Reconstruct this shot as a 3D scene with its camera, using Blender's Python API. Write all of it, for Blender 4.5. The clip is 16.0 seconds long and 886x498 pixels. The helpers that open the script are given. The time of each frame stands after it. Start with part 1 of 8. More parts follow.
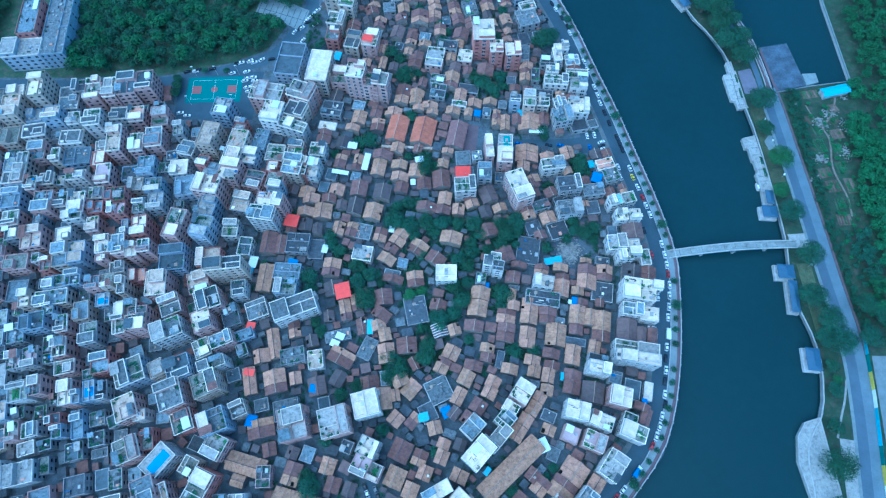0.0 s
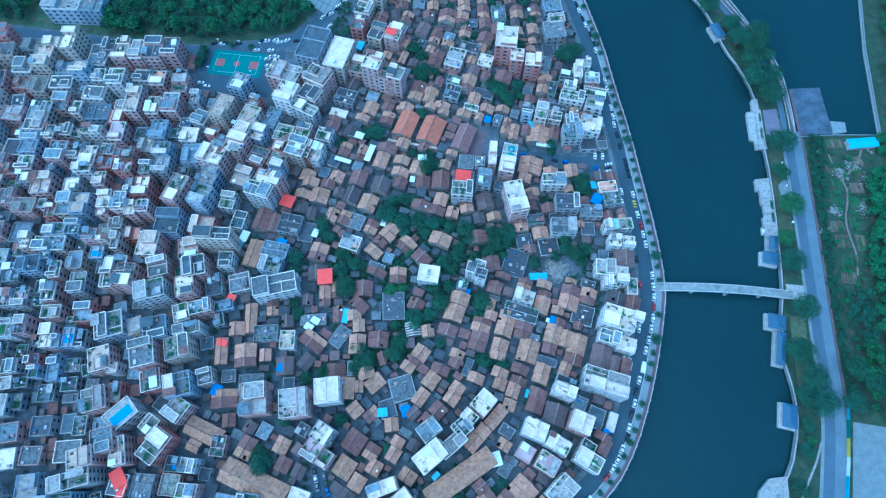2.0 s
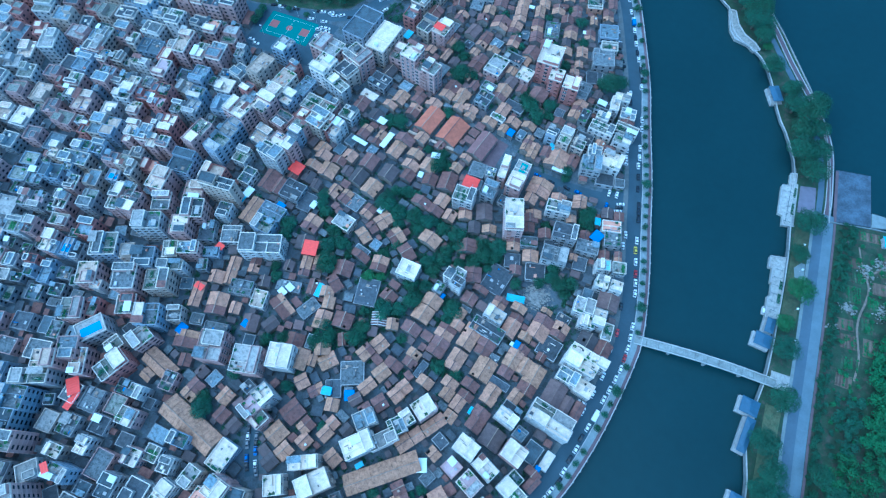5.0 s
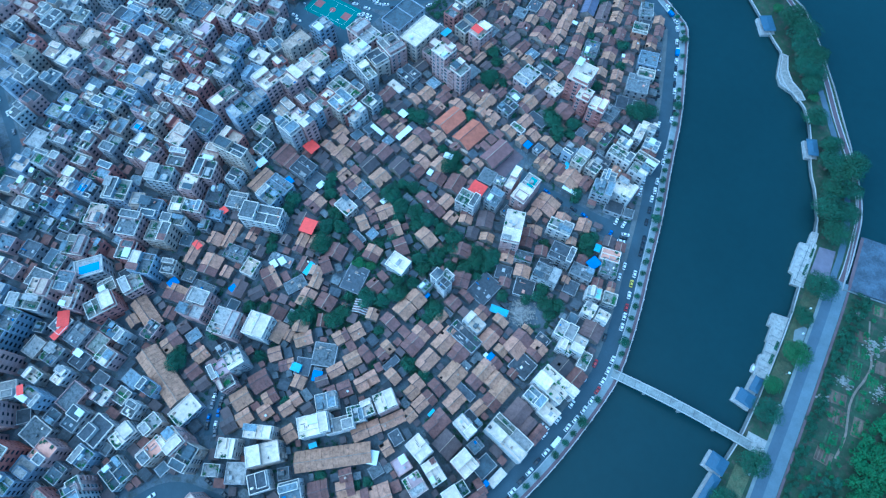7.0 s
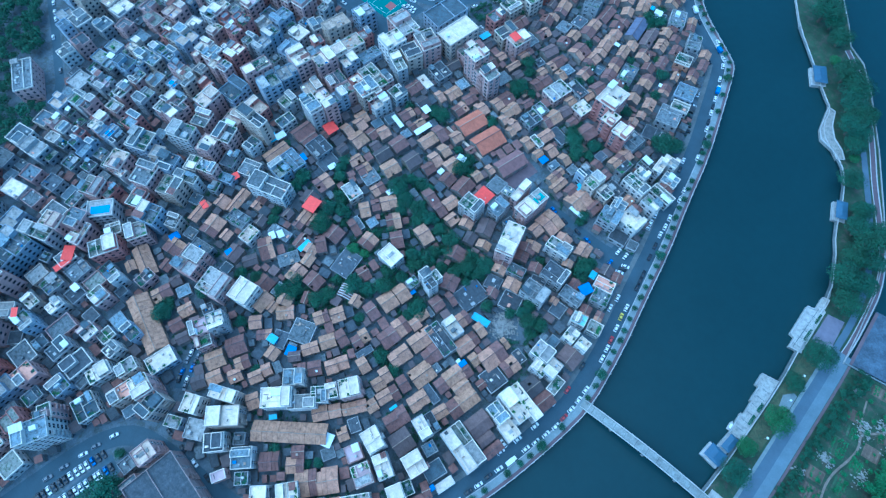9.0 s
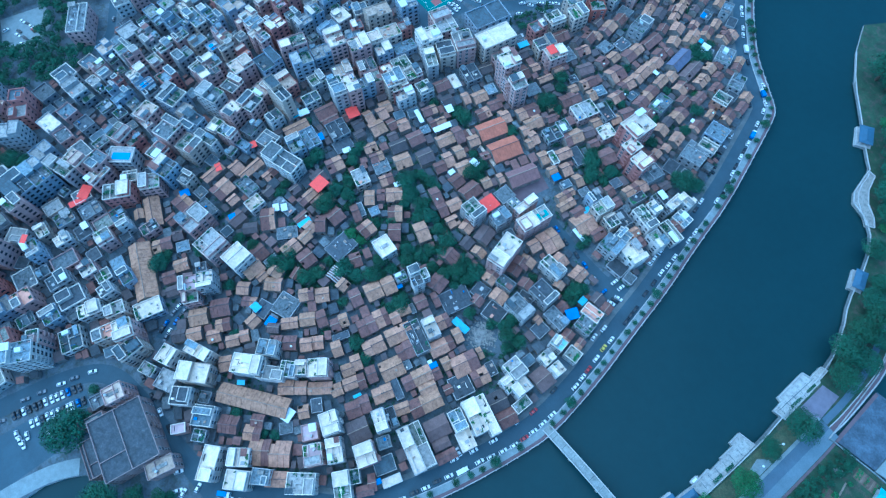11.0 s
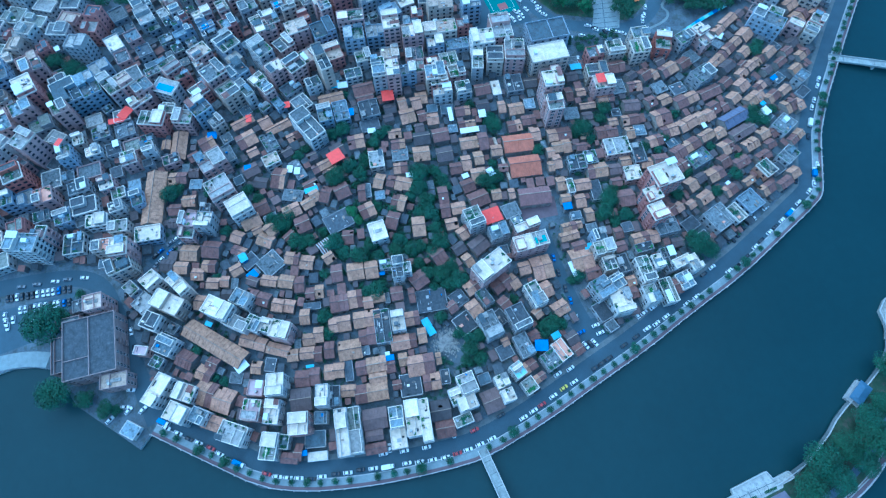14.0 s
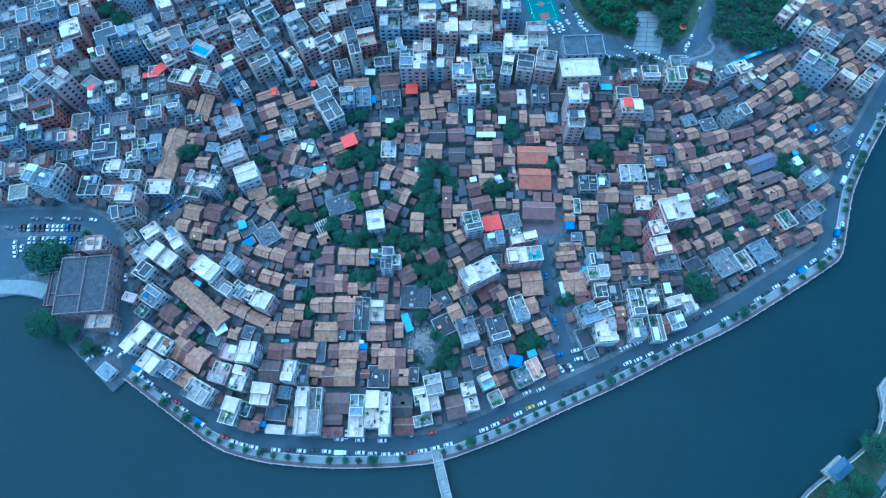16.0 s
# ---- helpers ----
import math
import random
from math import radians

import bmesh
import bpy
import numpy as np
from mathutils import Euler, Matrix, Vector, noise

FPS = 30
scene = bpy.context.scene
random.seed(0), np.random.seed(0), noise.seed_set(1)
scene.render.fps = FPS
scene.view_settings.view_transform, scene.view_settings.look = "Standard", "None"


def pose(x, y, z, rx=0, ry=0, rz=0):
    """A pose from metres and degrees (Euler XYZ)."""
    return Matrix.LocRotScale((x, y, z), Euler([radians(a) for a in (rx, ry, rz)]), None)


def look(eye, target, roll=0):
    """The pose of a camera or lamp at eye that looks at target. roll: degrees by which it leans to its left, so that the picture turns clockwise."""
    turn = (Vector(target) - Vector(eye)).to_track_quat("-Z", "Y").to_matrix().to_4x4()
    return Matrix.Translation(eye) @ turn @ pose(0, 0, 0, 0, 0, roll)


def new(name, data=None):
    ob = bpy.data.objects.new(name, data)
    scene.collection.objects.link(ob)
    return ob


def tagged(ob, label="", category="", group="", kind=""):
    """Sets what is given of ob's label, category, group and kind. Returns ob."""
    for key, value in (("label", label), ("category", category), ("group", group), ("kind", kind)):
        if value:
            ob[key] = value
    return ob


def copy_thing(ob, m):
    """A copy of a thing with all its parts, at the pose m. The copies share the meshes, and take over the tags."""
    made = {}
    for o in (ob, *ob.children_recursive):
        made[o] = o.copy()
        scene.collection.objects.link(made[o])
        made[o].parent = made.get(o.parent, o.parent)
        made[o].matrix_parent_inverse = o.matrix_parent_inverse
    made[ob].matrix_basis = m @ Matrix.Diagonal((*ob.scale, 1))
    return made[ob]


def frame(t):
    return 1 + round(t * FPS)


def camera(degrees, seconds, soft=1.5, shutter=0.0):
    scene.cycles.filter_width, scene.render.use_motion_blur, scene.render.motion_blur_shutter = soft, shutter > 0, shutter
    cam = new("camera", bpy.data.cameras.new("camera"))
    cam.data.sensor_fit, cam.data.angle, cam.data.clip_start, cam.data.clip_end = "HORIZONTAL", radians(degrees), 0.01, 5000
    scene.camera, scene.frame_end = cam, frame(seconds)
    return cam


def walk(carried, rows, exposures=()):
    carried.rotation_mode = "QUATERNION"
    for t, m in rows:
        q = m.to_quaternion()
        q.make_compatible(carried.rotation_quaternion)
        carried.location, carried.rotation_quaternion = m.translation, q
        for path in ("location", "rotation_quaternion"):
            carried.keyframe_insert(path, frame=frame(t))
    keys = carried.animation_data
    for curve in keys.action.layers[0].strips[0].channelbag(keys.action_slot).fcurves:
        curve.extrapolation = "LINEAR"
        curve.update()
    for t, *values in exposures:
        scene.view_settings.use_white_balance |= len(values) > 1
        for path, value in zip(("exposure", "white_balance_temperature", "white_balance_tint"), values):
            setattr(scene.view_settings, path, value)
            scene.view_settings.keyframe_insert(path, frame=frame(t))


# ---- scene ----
# the camera circles the quarter at a constant height
cam = camera(77.35, 16.0, soft=1.3)
ROWS = [
    (0.0, -5.02, -135.00, 287.54, 22.913, -1.299, -0.267),
    (0.5, 0.91, -134.71, 287.64, 22.896, -1.172, 1.642),
    (1.0, 6.88, -134.20, 287.74, 22.881, -1.056, 3.649),
    (1.5, 12.89, -133.48, 287.82, 22.866, -0.950, 5.744),
    (2.0, 18.90, -132.53, 287.89, 22.853, -0.855, 7.920),
    (2.5, 24.91, -131.35, 287.95, 22.840, -0.770, 10.169),
    (3.0, 30.89, -129.94, 288.00, 22.829, -0.693, 12.485),
    (3.5, 36.83, -128.29, 288.04, 22.819, -0.626, 14.859),
    (4.0, 42.71, -126.39, 288.06, 22.809, -0.567, 17.285),
    (4.5, 48.52, -124.26, 288.07, 22.800, -0.515, 19.757),
    (5.0, 54.24, -121.88, 288.07, 22.792, -0.471, 22.268),
    (5.5, 59.85, -119.26, 288.06, 22.785, -0.434, 24.814),
    (6.0, 65.34, -116.40, 288.04, 22.778, -0.403, 27.389),
    (6.5, 70.71, -113.30, 288.01, 22.772, -0.378, 29.987),
    (7.0, 75.92, -109.97, 287.96, 22.767, -0.358, 32.604),
    (7.5, 80.99, -106.40, 287.90, 22.762, -0.344, 35.235),
    (8.0, 85.88, -102.61, 287.84, 22.757, -0.334, 37.878),
    (8.5, 90.59, -98.60, 287.76, 22.752, -0.328, 40.526),
    (9.0, 95.12, -94.37, 287.66, 22.748, -0.326, 43.179),
    (9.5, 99.44, -89.94, 287.56, 22.744, -0.327, 45.831),
    (10.0, 103.56, -85.31, 287.44, 22.740, -0.330, 48.482),
    (10.5, 107.45, -80.50, 287.32, 22.736, -0.336, 51.127),
    (11.0, 111.13, -75.50, 287.18, 22.733, -0.343, 53.766),
    (11.5, 114.57, -70.35, 287.03, 22.729, -0.352, 56.396),
    (12.0, 117.77, -65.04, 286.86, 22.725, -0.361, 59.016),
    (12.5, 120.73, -59.59, 286.69, 22.721, -0.370, 61.625),
    (13.0, 123.43, -54.02, 286.50, 22.716, -0.380, 64.222),
    (13.5, 125.88, -48.34, 286.31, 22.712, -0.389, 66.806),
    (14.0, 128.07, -42.57, 286.10, 22.707, -0.396, 69.379),
    (14.5, 130.00, -36.72, 285.88, 22.701, -0.402, 71.939),
    (15.0, 131.66, -30.81, 285.65, 22.695, -0.407, 74.487),
    (15.5, 133.05, -24.87, 285.40, 22.689, -0.408, 77.025),
    (16.0, 134.16, -18.91, 285.15, 22.681, -0.407, 79.554),
]
walk(cam, [(t, pose(x, y, z, rx, 0, rz) @ pose(0, 0, 0, 0, 0, roll)) for t, x, y, z, rx, roll, rz in ROWS],
     exposures=[(0.0, 0.475, 3690, -13), (16.0, 0.475, 3690, -13)])

# overcast evening sky: a wide soft sun low in the west and a blue dome
sky_world = bpy.data.worlds.new("evening_sky")
scene.world = sky_world
sky_world.use_nodes = True
_nt = sky_world.node_tree
_sky = _nt.nodes.new("ShaderNodeTexSky")
_sky.sky_type = "NISHITA"
_sky.sun_disc = False
_sky.sun_elevation = radians(60)
_sky.sun_rotation = radians(238)
_sky.air_density = 1.5
_sky.dust_density = 0.6
_sky.ozone_density = 4.0
_nt.links.new(_sky.outputs[0], _nt.nodes["Background"].inputs[0])
_nt.nodes["Background"].inputs[1].default_value = 0.13
sun_data = bpy.data.lights.new("sun", "SUN")
sun_data.energy, sun_data.angle, sun_data.color = 2.6, radians(100), (1.0, 0.86, 0.70)
sun = new("sun", sun_data)
sun.matrix_world = look((-95, -60, 200), (0, 0, 0))

# ---- materials ----
MATS = {}


def material(name, colour, rough=0.85, metal=0.0, vary=0.25, scale=0.6, grain=6.0, bump=0.3, tint=None, island=0.0, stain=None, edge=0.1):
    """A surface with stains at metre size and grain at hand size; object to object its tone shifts a little."""
    if name in MATS:
        return MATS[name]
    m = bpy.data.materials.new(name)
    m.use_nodes = True
    nt = m.node_tree
    bsdf = nt.nodes["Principled BSDF"]
    bsdf.inputs["Roughness"].default_value = rough
    bsdf.inputs["Metallic"].default_value = metal
    geo = nt.nodes.new("ShaderNodeNewGeometry")
    big = nt.nodes.new("ShaderNodeTexNoise")
    big.inputs["Scale"].default_value = scale
    big.inputs["Detail"].default_value = 5
    big.inputs["Roughness"].default_value = 0.65
    fine = nt.nodes.new("ShaderNodeTexNoise")
    fine.inputs["Scale"].default_value = grain
    fine.inputs["Detail"].default_value = 3
    for n in (big, fine):
        nt.links.new(geo.outputs["Position"], n.inputs["Vector"])
    info = nt.nodes.new("ShaderNodeObjectInfo")
    ramp = nt.nodes.new("ShaderNodeMapRange")
    ramp.inputs[1].default_value, ramp.inputs[2].default_value = 0.3, 0.7
    ramp.inputs[3].default_value, ramp.inputs[4].default_value = 1 - vary, 1 + vary
    nt.links.new(big.outputs["Fac"], ramp.inputs[0])
    ramp2 = nt.nodes.new("ShaderNodeMapRange")
    ramp2.inputs[1].default_value, ramp2.inputs[2].default_value = 0.25, 0.75
    ramp2.inputs[3].default_value, ramp2.inputs[4].default_value = 1 - vary * 0.6, 1 + vary * 0.6
    nt.links.new(fine.outputs["Fac"], ramp2.inputs[0])
    ramp3 = nt.nodes.new("ShaderNodeMapRange")
    ramp3.inputs[3].default_value, ramp3.inputs[4].default_value = 1 - vary * 0.8, 1 + vary * 0.8
    nt.links.new(info.outputs["Random"], ramp3.inputs[0])
    mul = nt.nodes.new("ShaderNodeMath")
    mul.operation = "MULTIPLY"
    nt.links.new(ramp.outputs[0], mul.inputs[0])
    nt.links.new(ramp2.outputs[0], mul.inputs[1])
    mul2 = nt.nodes.new("ShaderNodeMath")
    mul2.operation = "MULTIPLY"
    nt.links.new(mul.outputs[0], mul2.inputs[0])
    nt.links.new(ramp3.outputs[0], mul2.inputs[1])
    last = mul2
    if island:
        r4 = nt.nodes.new("ShaderNodeMapRange")
        r4.inputs[3].default_value, r4.inputs[4].default_value = 1 - island, 1 + island
        nt.links.new(geo.outputs["Random Per Island"], r4.inputs[0])
        mul3 = nt.nodes.new("ShaderNodeMath")
        mul3.operation = "MULTIPLY"
        nt.links.new(mul2.outputs[0], mul3.inputs[0])
        nt.links.new(r4.outputs[0], mul3.inputs[1])
        last = mul3
    base = nt.nodes.new("ShaderNodeMix")
    base.data_type = "RGBA"
    base.inputs[6].default_value = (*colour, 1)
    base.inputs[7].default_value = (*(tint or colour), 1)
    nt.links.new(info.outputs["Random"], base.inputs[0])
    colour_out = base.outputs[2]
    if stain:
        patch = nt.nodes.new("ShaderNodeTexNoise")
        patch.inputs["Scale"].default_value = scale * 1.7
        patch.inputs["Detail"].default_value = 6
        patch.inputs["Roughness"].default_value = 0.7
        nt.links.new(geo.outputs["Position"], patch.inputs["Vector"])
        pr = nt.nodes.new("ShaderNodeMapRange")
        pr.inputs[1].default_value, pr.inputs[2].default_value = 0.5, 0.5 + edge
        nt.links.new(patch.outputs["Fac"], pr.inputs[0])
        mixs = nt.nodes.new("ShaderNodeMix")
        mixs.data_type = "RGBA"
        nt.links.new(pr.outputs[0], mixs.inputs[0])
        nt.links.new(colour_out, mixs.inputs[6])
        mixs.inputs[7].default_value = (*stain, 1)
        colour_out = mixs.outputs[2]
    out = nt.nodes.new("ShaderNodeVectorMath")
    out.operation = "SCALE"
    nt.links.new(colour_out, out.inputs[0])
    nt.links.new(last.outputs[0], out.inputs[3])
    nt.links.new(out.outputs[0], bsdf.inputs["Base Color"])
    if bump:
        b = nt.nodes.new("ShaderNodeBump")
        b.inputs["Strength"].default_value = bump
        b.inputs["Distance"].default_value = 0.05
        nt.links.new(fine.outputs["Fac"], b.inputs["Height"])
        nt.links.new(b.outputs[0], bsdf.inputs["Normal"])
    MATS[name] = m
    return m


# clay tile roofs, by age
TILE = {
    "t": material("tile_tan", (0.50, 0.295, 0.175), vary=0.3, scale=0.42, grain=2.2, tint=(0.36, 0.20, 0.13), island=0.1, edge=0.22, stain=(0.19, 0.125, 0.095)),
    "r": material("tile_brown", (0.215, 0.108, 0.085), vary=0.3, scale=0.45, grain=2.4, tint=(0.17, 0.092, 0.078), island=0.1, edge=0.22, stain=(0.085, 0.068, 0.066)),
    "d": material("tile_dark", (0.098, 0.086, 0.088), vary=0.25, scale=0.4, grain=3.0, tint=(0.15, 0.10, 0.09), island=0.1),
    "s": material("tile_slate", (0.13, 0.13, 0.18), vary=0.2, scale=0.4, grain=3.0, island=0.1),
    "o": material("tile_orange", (0.45, 0.16, 0.09), vary=0.2, scale=0.3, grain=3.0, island=0.08, edge=0.3, stain=(0.30, 0.12, 0.08)),
    "p": material("tile_maroon", (0.20, 0.11, 0.10), vary=0.2, scale=0.4, grain=3.0, island=0.08),
    "k": material("tile_stripped", (0.15, 0.10, 0.09), vary=0.3, scale=0.6, grain=3.0, island=0.2),
}
MORTAR = material("mortar", (0.33, 0.26, 0.20), vary=0.25)
LIME = material("lime_rib", (0.6, 0.58, 0.55), vary=0.2)
OLDWALL = material("grey_brick_wall", (0.22, 0.21, 0.205), vary=0.35, scale=0.5, tint=(0.28, 0.24, 0.20))
WALL = {
    "white": material("wall_white", (0.60, 0.595, 0.575), vary=0.22, scale=0.25, tint=(0.54, 0.50, 0.46), stain=(0.45, 0.44, 0.42)),
    "pale": material("wall_pale", (0.44, 0.45, 0.46), vary=0.25, scale=0.25, tint=(0.41, 0.37, 0.34), stain=(0.33, 0.33, 0.32)),
    "pink": material("wall_pink_tile", (0.50, 0.335, 0.30), vary=0.22, scale=0.25, tint=(0.42, 0.30, 0.27)),
    "beige": material("wall_beige", (0.46, 0.39, 0.32), vary=0.2, scale=0.25),
    "grey": material("wall_grey_cement", (0.29, 0.29, 0.30), vary=0.3, scale=0.3, tint=(0.35, 0.34, 0.33)),
    "brown": material("wall_brown_tile", (0.31, 0.235, 0.215), vary=0.2, scale=0.3),
    "brick": material("wall_red_tile", (0.40, 0.195, 0.165), vary=0.2, scale=0.3),
    "red": material("wall_red_paint", (0.42, 0.16, 0.12), vary=0.2, scale=0.3),
    "blue": material("wall_blue_grey", (0.33, 0.38, 0.45), vary=0.25, scale=0.3, tint=(0.34, 0.36, 0.40)),
    "orange": material("wall_orange", (0.46, 0.26, 0.17), vary=0.2, scale=0.3),
}
TOP = {
    "white": material("top_white", (0.73, 0.615, 0.475), vary=0.2, scale=0.35, stain=(0.58, 0.49, 0.38), edge=0.2),
    "pale": material("top_pale", (0.34, 0.32, 0.29), vary=0.28, scale=0.4, stain=(0.20, 0.20, 0.19)),
    "beige": material("top_beige", (0.52, 0.41, 0.31), vary=0.25, scale=0.35, stain=(0.34, 0.27, 0.21)),
    "grey": material("top_grey", (0.15, 0.16, 0.165), vary=0.38, scale=0.5, stain=(0.075, 0.082, 0.084)),
    "dark": material("top_dark", (0.062, 0.068, 0.078), vary=0.38, scale=0.5, stain=(0.10, 0.105, 0.11), edge=0.2),
    "slate": material("top_slate", (0.09, 0.112, 0.13), vary=0.33, scale=0.3, stain=(0.075, 0.085, 0.095)),
    "blue": material("top_blue_grey", (0.21, 0.25, 0.28), vary=0.32, scale=0.45, stain=(0.12, 0.14, 0.15)),
    "garden": material("top_garden", (0.24, 0.24, 0.21), vary=0.38, scale=0.5, stain=(0.10, 0.125, 0.085)),
    "orange": material("top_orange", (0.60, 0.32, 0.22), vary=0.18, scale=0.4),
    "pink": material("top_pink", (0.48, 0.36, 0.36), vary=0.15, scale=0.4),
    "cyan": material("top_cyan_sheet", (0.36, 0.60, 0.62), rough=0.5, vary=0.1),
    "pool": material("top_green_water", (0.05, 0.30, 0.28), rough=0.15, vary=0.1),
    "poolblue": material("top_blue_sheet", (0.03, 0.22, 0.55), rough=0.4, vary=0.1),
}
PARAPET = material("parapet_cap", (0.80, 0.725, 0.62), vary=0.22, scale=0.4)
GLASS = material("window_glass", (0.035, 0.045, 0.06), rough=0.12, vary=0.3, bump=0)
FRAME = material("window_frame", (0.5, 0.5, 0.5), rough=0.6, vary=0.2)
DOORM = material("door_dark", (0.07, 0.05, 0.04), vary=0.3)
ASPHALT = material("asphalt", (0.062, 0.088, 0.112), vary=0.16, scale=0.12, grain=2.0)
# lane cement: the dark blue of shaded gaps is mixed into its colour
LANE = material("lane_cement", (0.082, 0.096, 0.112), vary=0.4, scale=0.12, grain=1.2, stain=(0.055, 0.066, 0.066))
PAVE = material("paving_pale", (0.22, 0.245, 0.245), vary=0.18, scale=0.3, grain=2.0)
REDPAVE = material("paving_red", (0.135, 0.098, 0.108), vary=0.15, scale=0.3)
WHITELINE = material("road_paint", (0.7, 0.7, 0.68), vary=0.1)
BRIDGE = material("bridge_concrete", (0.33, 0.345, 0.325), vary=0.25, scale=0.25, grain=1.5, stain=(0.25, 0.26, 0.25))
RAIL = material("bridge_rail", (0.47, 0.465, 0.44), vary=0.2, scale=0.3)
ORANGE = material("parasol_orange", (0.75, 0.25, 0.06), rough=0.6, vary=0.1)
STONE = material("quay_stone", (0.42, 0.41, 0.40), vary=0.2, scale=0.4)
GRASS = material("grass", (0.046, 0.082, 0.04), vary=0.42, scale=0.15, grain=1.6, stain=(0.085, 0.085, 0.06))
LAWN = material("lawn_grass", (0.088, 0.10, 0.05), vary=0.35, scale=0.2, grain=1.6, stain=(0.06, 0.085, 0.042))
SOIL = material("soil", (0.12, 0.095, 0.07), vary=0.35, scale=0.15, grain=1.5)
WATER = material("river_water", (0.021, 0.0405, 0.0455), rough=0.3, vary=0.08, scale=0.01, grain=0.25, bump=0.04)
WATER.node_tree.nodes["Principled BSDF"].inputs["IOR"].default_value = 1.33
WATER.node_tree.nodes["Principled BSDF"].inputs["Specular IOR Level"].default_value = 0.2
PALE_ROAD = material("pale_concrete_road", (0.15, 0.185, 0.215), vary=0.15, scale=0.12, grain=1.5)
PALE_SLAB = material("terrace_slab", (0.36, 0.35, 0.32), vary=0.2, scale=0.3, grain=2.0, stain=(0.25, 0.25, 0.24))
PLATFORM = material("stained_platform", (0.088, 0.108, 0.142), vary=0.4, scale=0.16, grain=1.0, stain=(0.06, 0.078, 0.10), edge=0.25)
PLOT_PAVE = material("paving_worn", (0.14, 0.15, 0.15), vary=0.25, scale=0.3)
VIOLET = material("paving_violet", (0.16, 0.145, 0.18), vary=0.15, scale=0.3)
CONCRETE_ROAD = material("concrete_road", (0.115, 0.145, 0.185), vary=0.15, scale=0.12, grain=1.5)
LEAF = material("leaf", (0.05, 0.115, 0.055), vary=0.34, scale=0.2, tint=(0.034, 0.08, 0.046), island=0.3)
LEAF2 = material("leaf_bright", (0.062, 0.145, 0.048), vary=0.3, scale=0.3, island=0.3)
LEAF_MID = material("leaf_mid", (0.052, 0.135, 0.045), vary=0.3, scale=0.2, island=0.3)
PLOT_EARTH = material("trodden_earth", (0.20, 0.165, 0.13), vary=0.3, scale=0.4)
BARK = material("bark", (0.10, 0.08, 0.06), vary=0.3)
TARP_RED = material("tarp_red", (0.75, 0.07, 0.05), rough=0.6, vary=0.12)
TARP_BLUE = material("tarp_blue", (0.03, 0.17, 0.48), rough=0.5, vary=0.15)
TARP_CYAN = material("tarp_cyan", (0.17, 0.40, 0.50), rough=0.5, vary=0.15)
TARP_WHITE = material("tarp_white", (0.75, 0.78, 0.78), rough=0.5, vary=0.1)
PAVILION = material("pavilion_blue", (0.065, 0.11, 0.175), rough=0.5, vary=0.15, island=0.1)
METAL = material("steel", (0.42, 0.43, 0.45), rough=0.5, metal=0.3, vary=0.1)
TYRE = material("tyre", (0.02, 0.02, 0.02), vary=0.1)
CAR = {
    "white": material("car_white", (0.75, 0.76, 0.76), rough=0.3, vary=0.08, bump=0),
    "black": material("car_black", (0.02, 0.022, 0.027), rough=0.25, vary=0.2, bump=0),
    "grey": material("car_grey", (0.16, 0.17, 0.19), rough=0.3, vary=0.25, bump=0),
    "red": material("car_red", (0.32, 0.03, 0.035), rough=0.3, vary=0.2, bump=0),
    "blue": material("car_blue", (0.03, 0.13, 0.45), rough=0.3, vary=0.2, bump=0),
    "yellow": material("car_yellow", (0.55, 0.47, 0.06), rough=0.3, vary=0.1, bump=0),
}
COURT_GREEN = material("court_green", (0.04, 0.17, 0.15), vary=0.1)
COURT_RED = material("court_red", (0.26, 0.10, 0.09), vary=0.1)


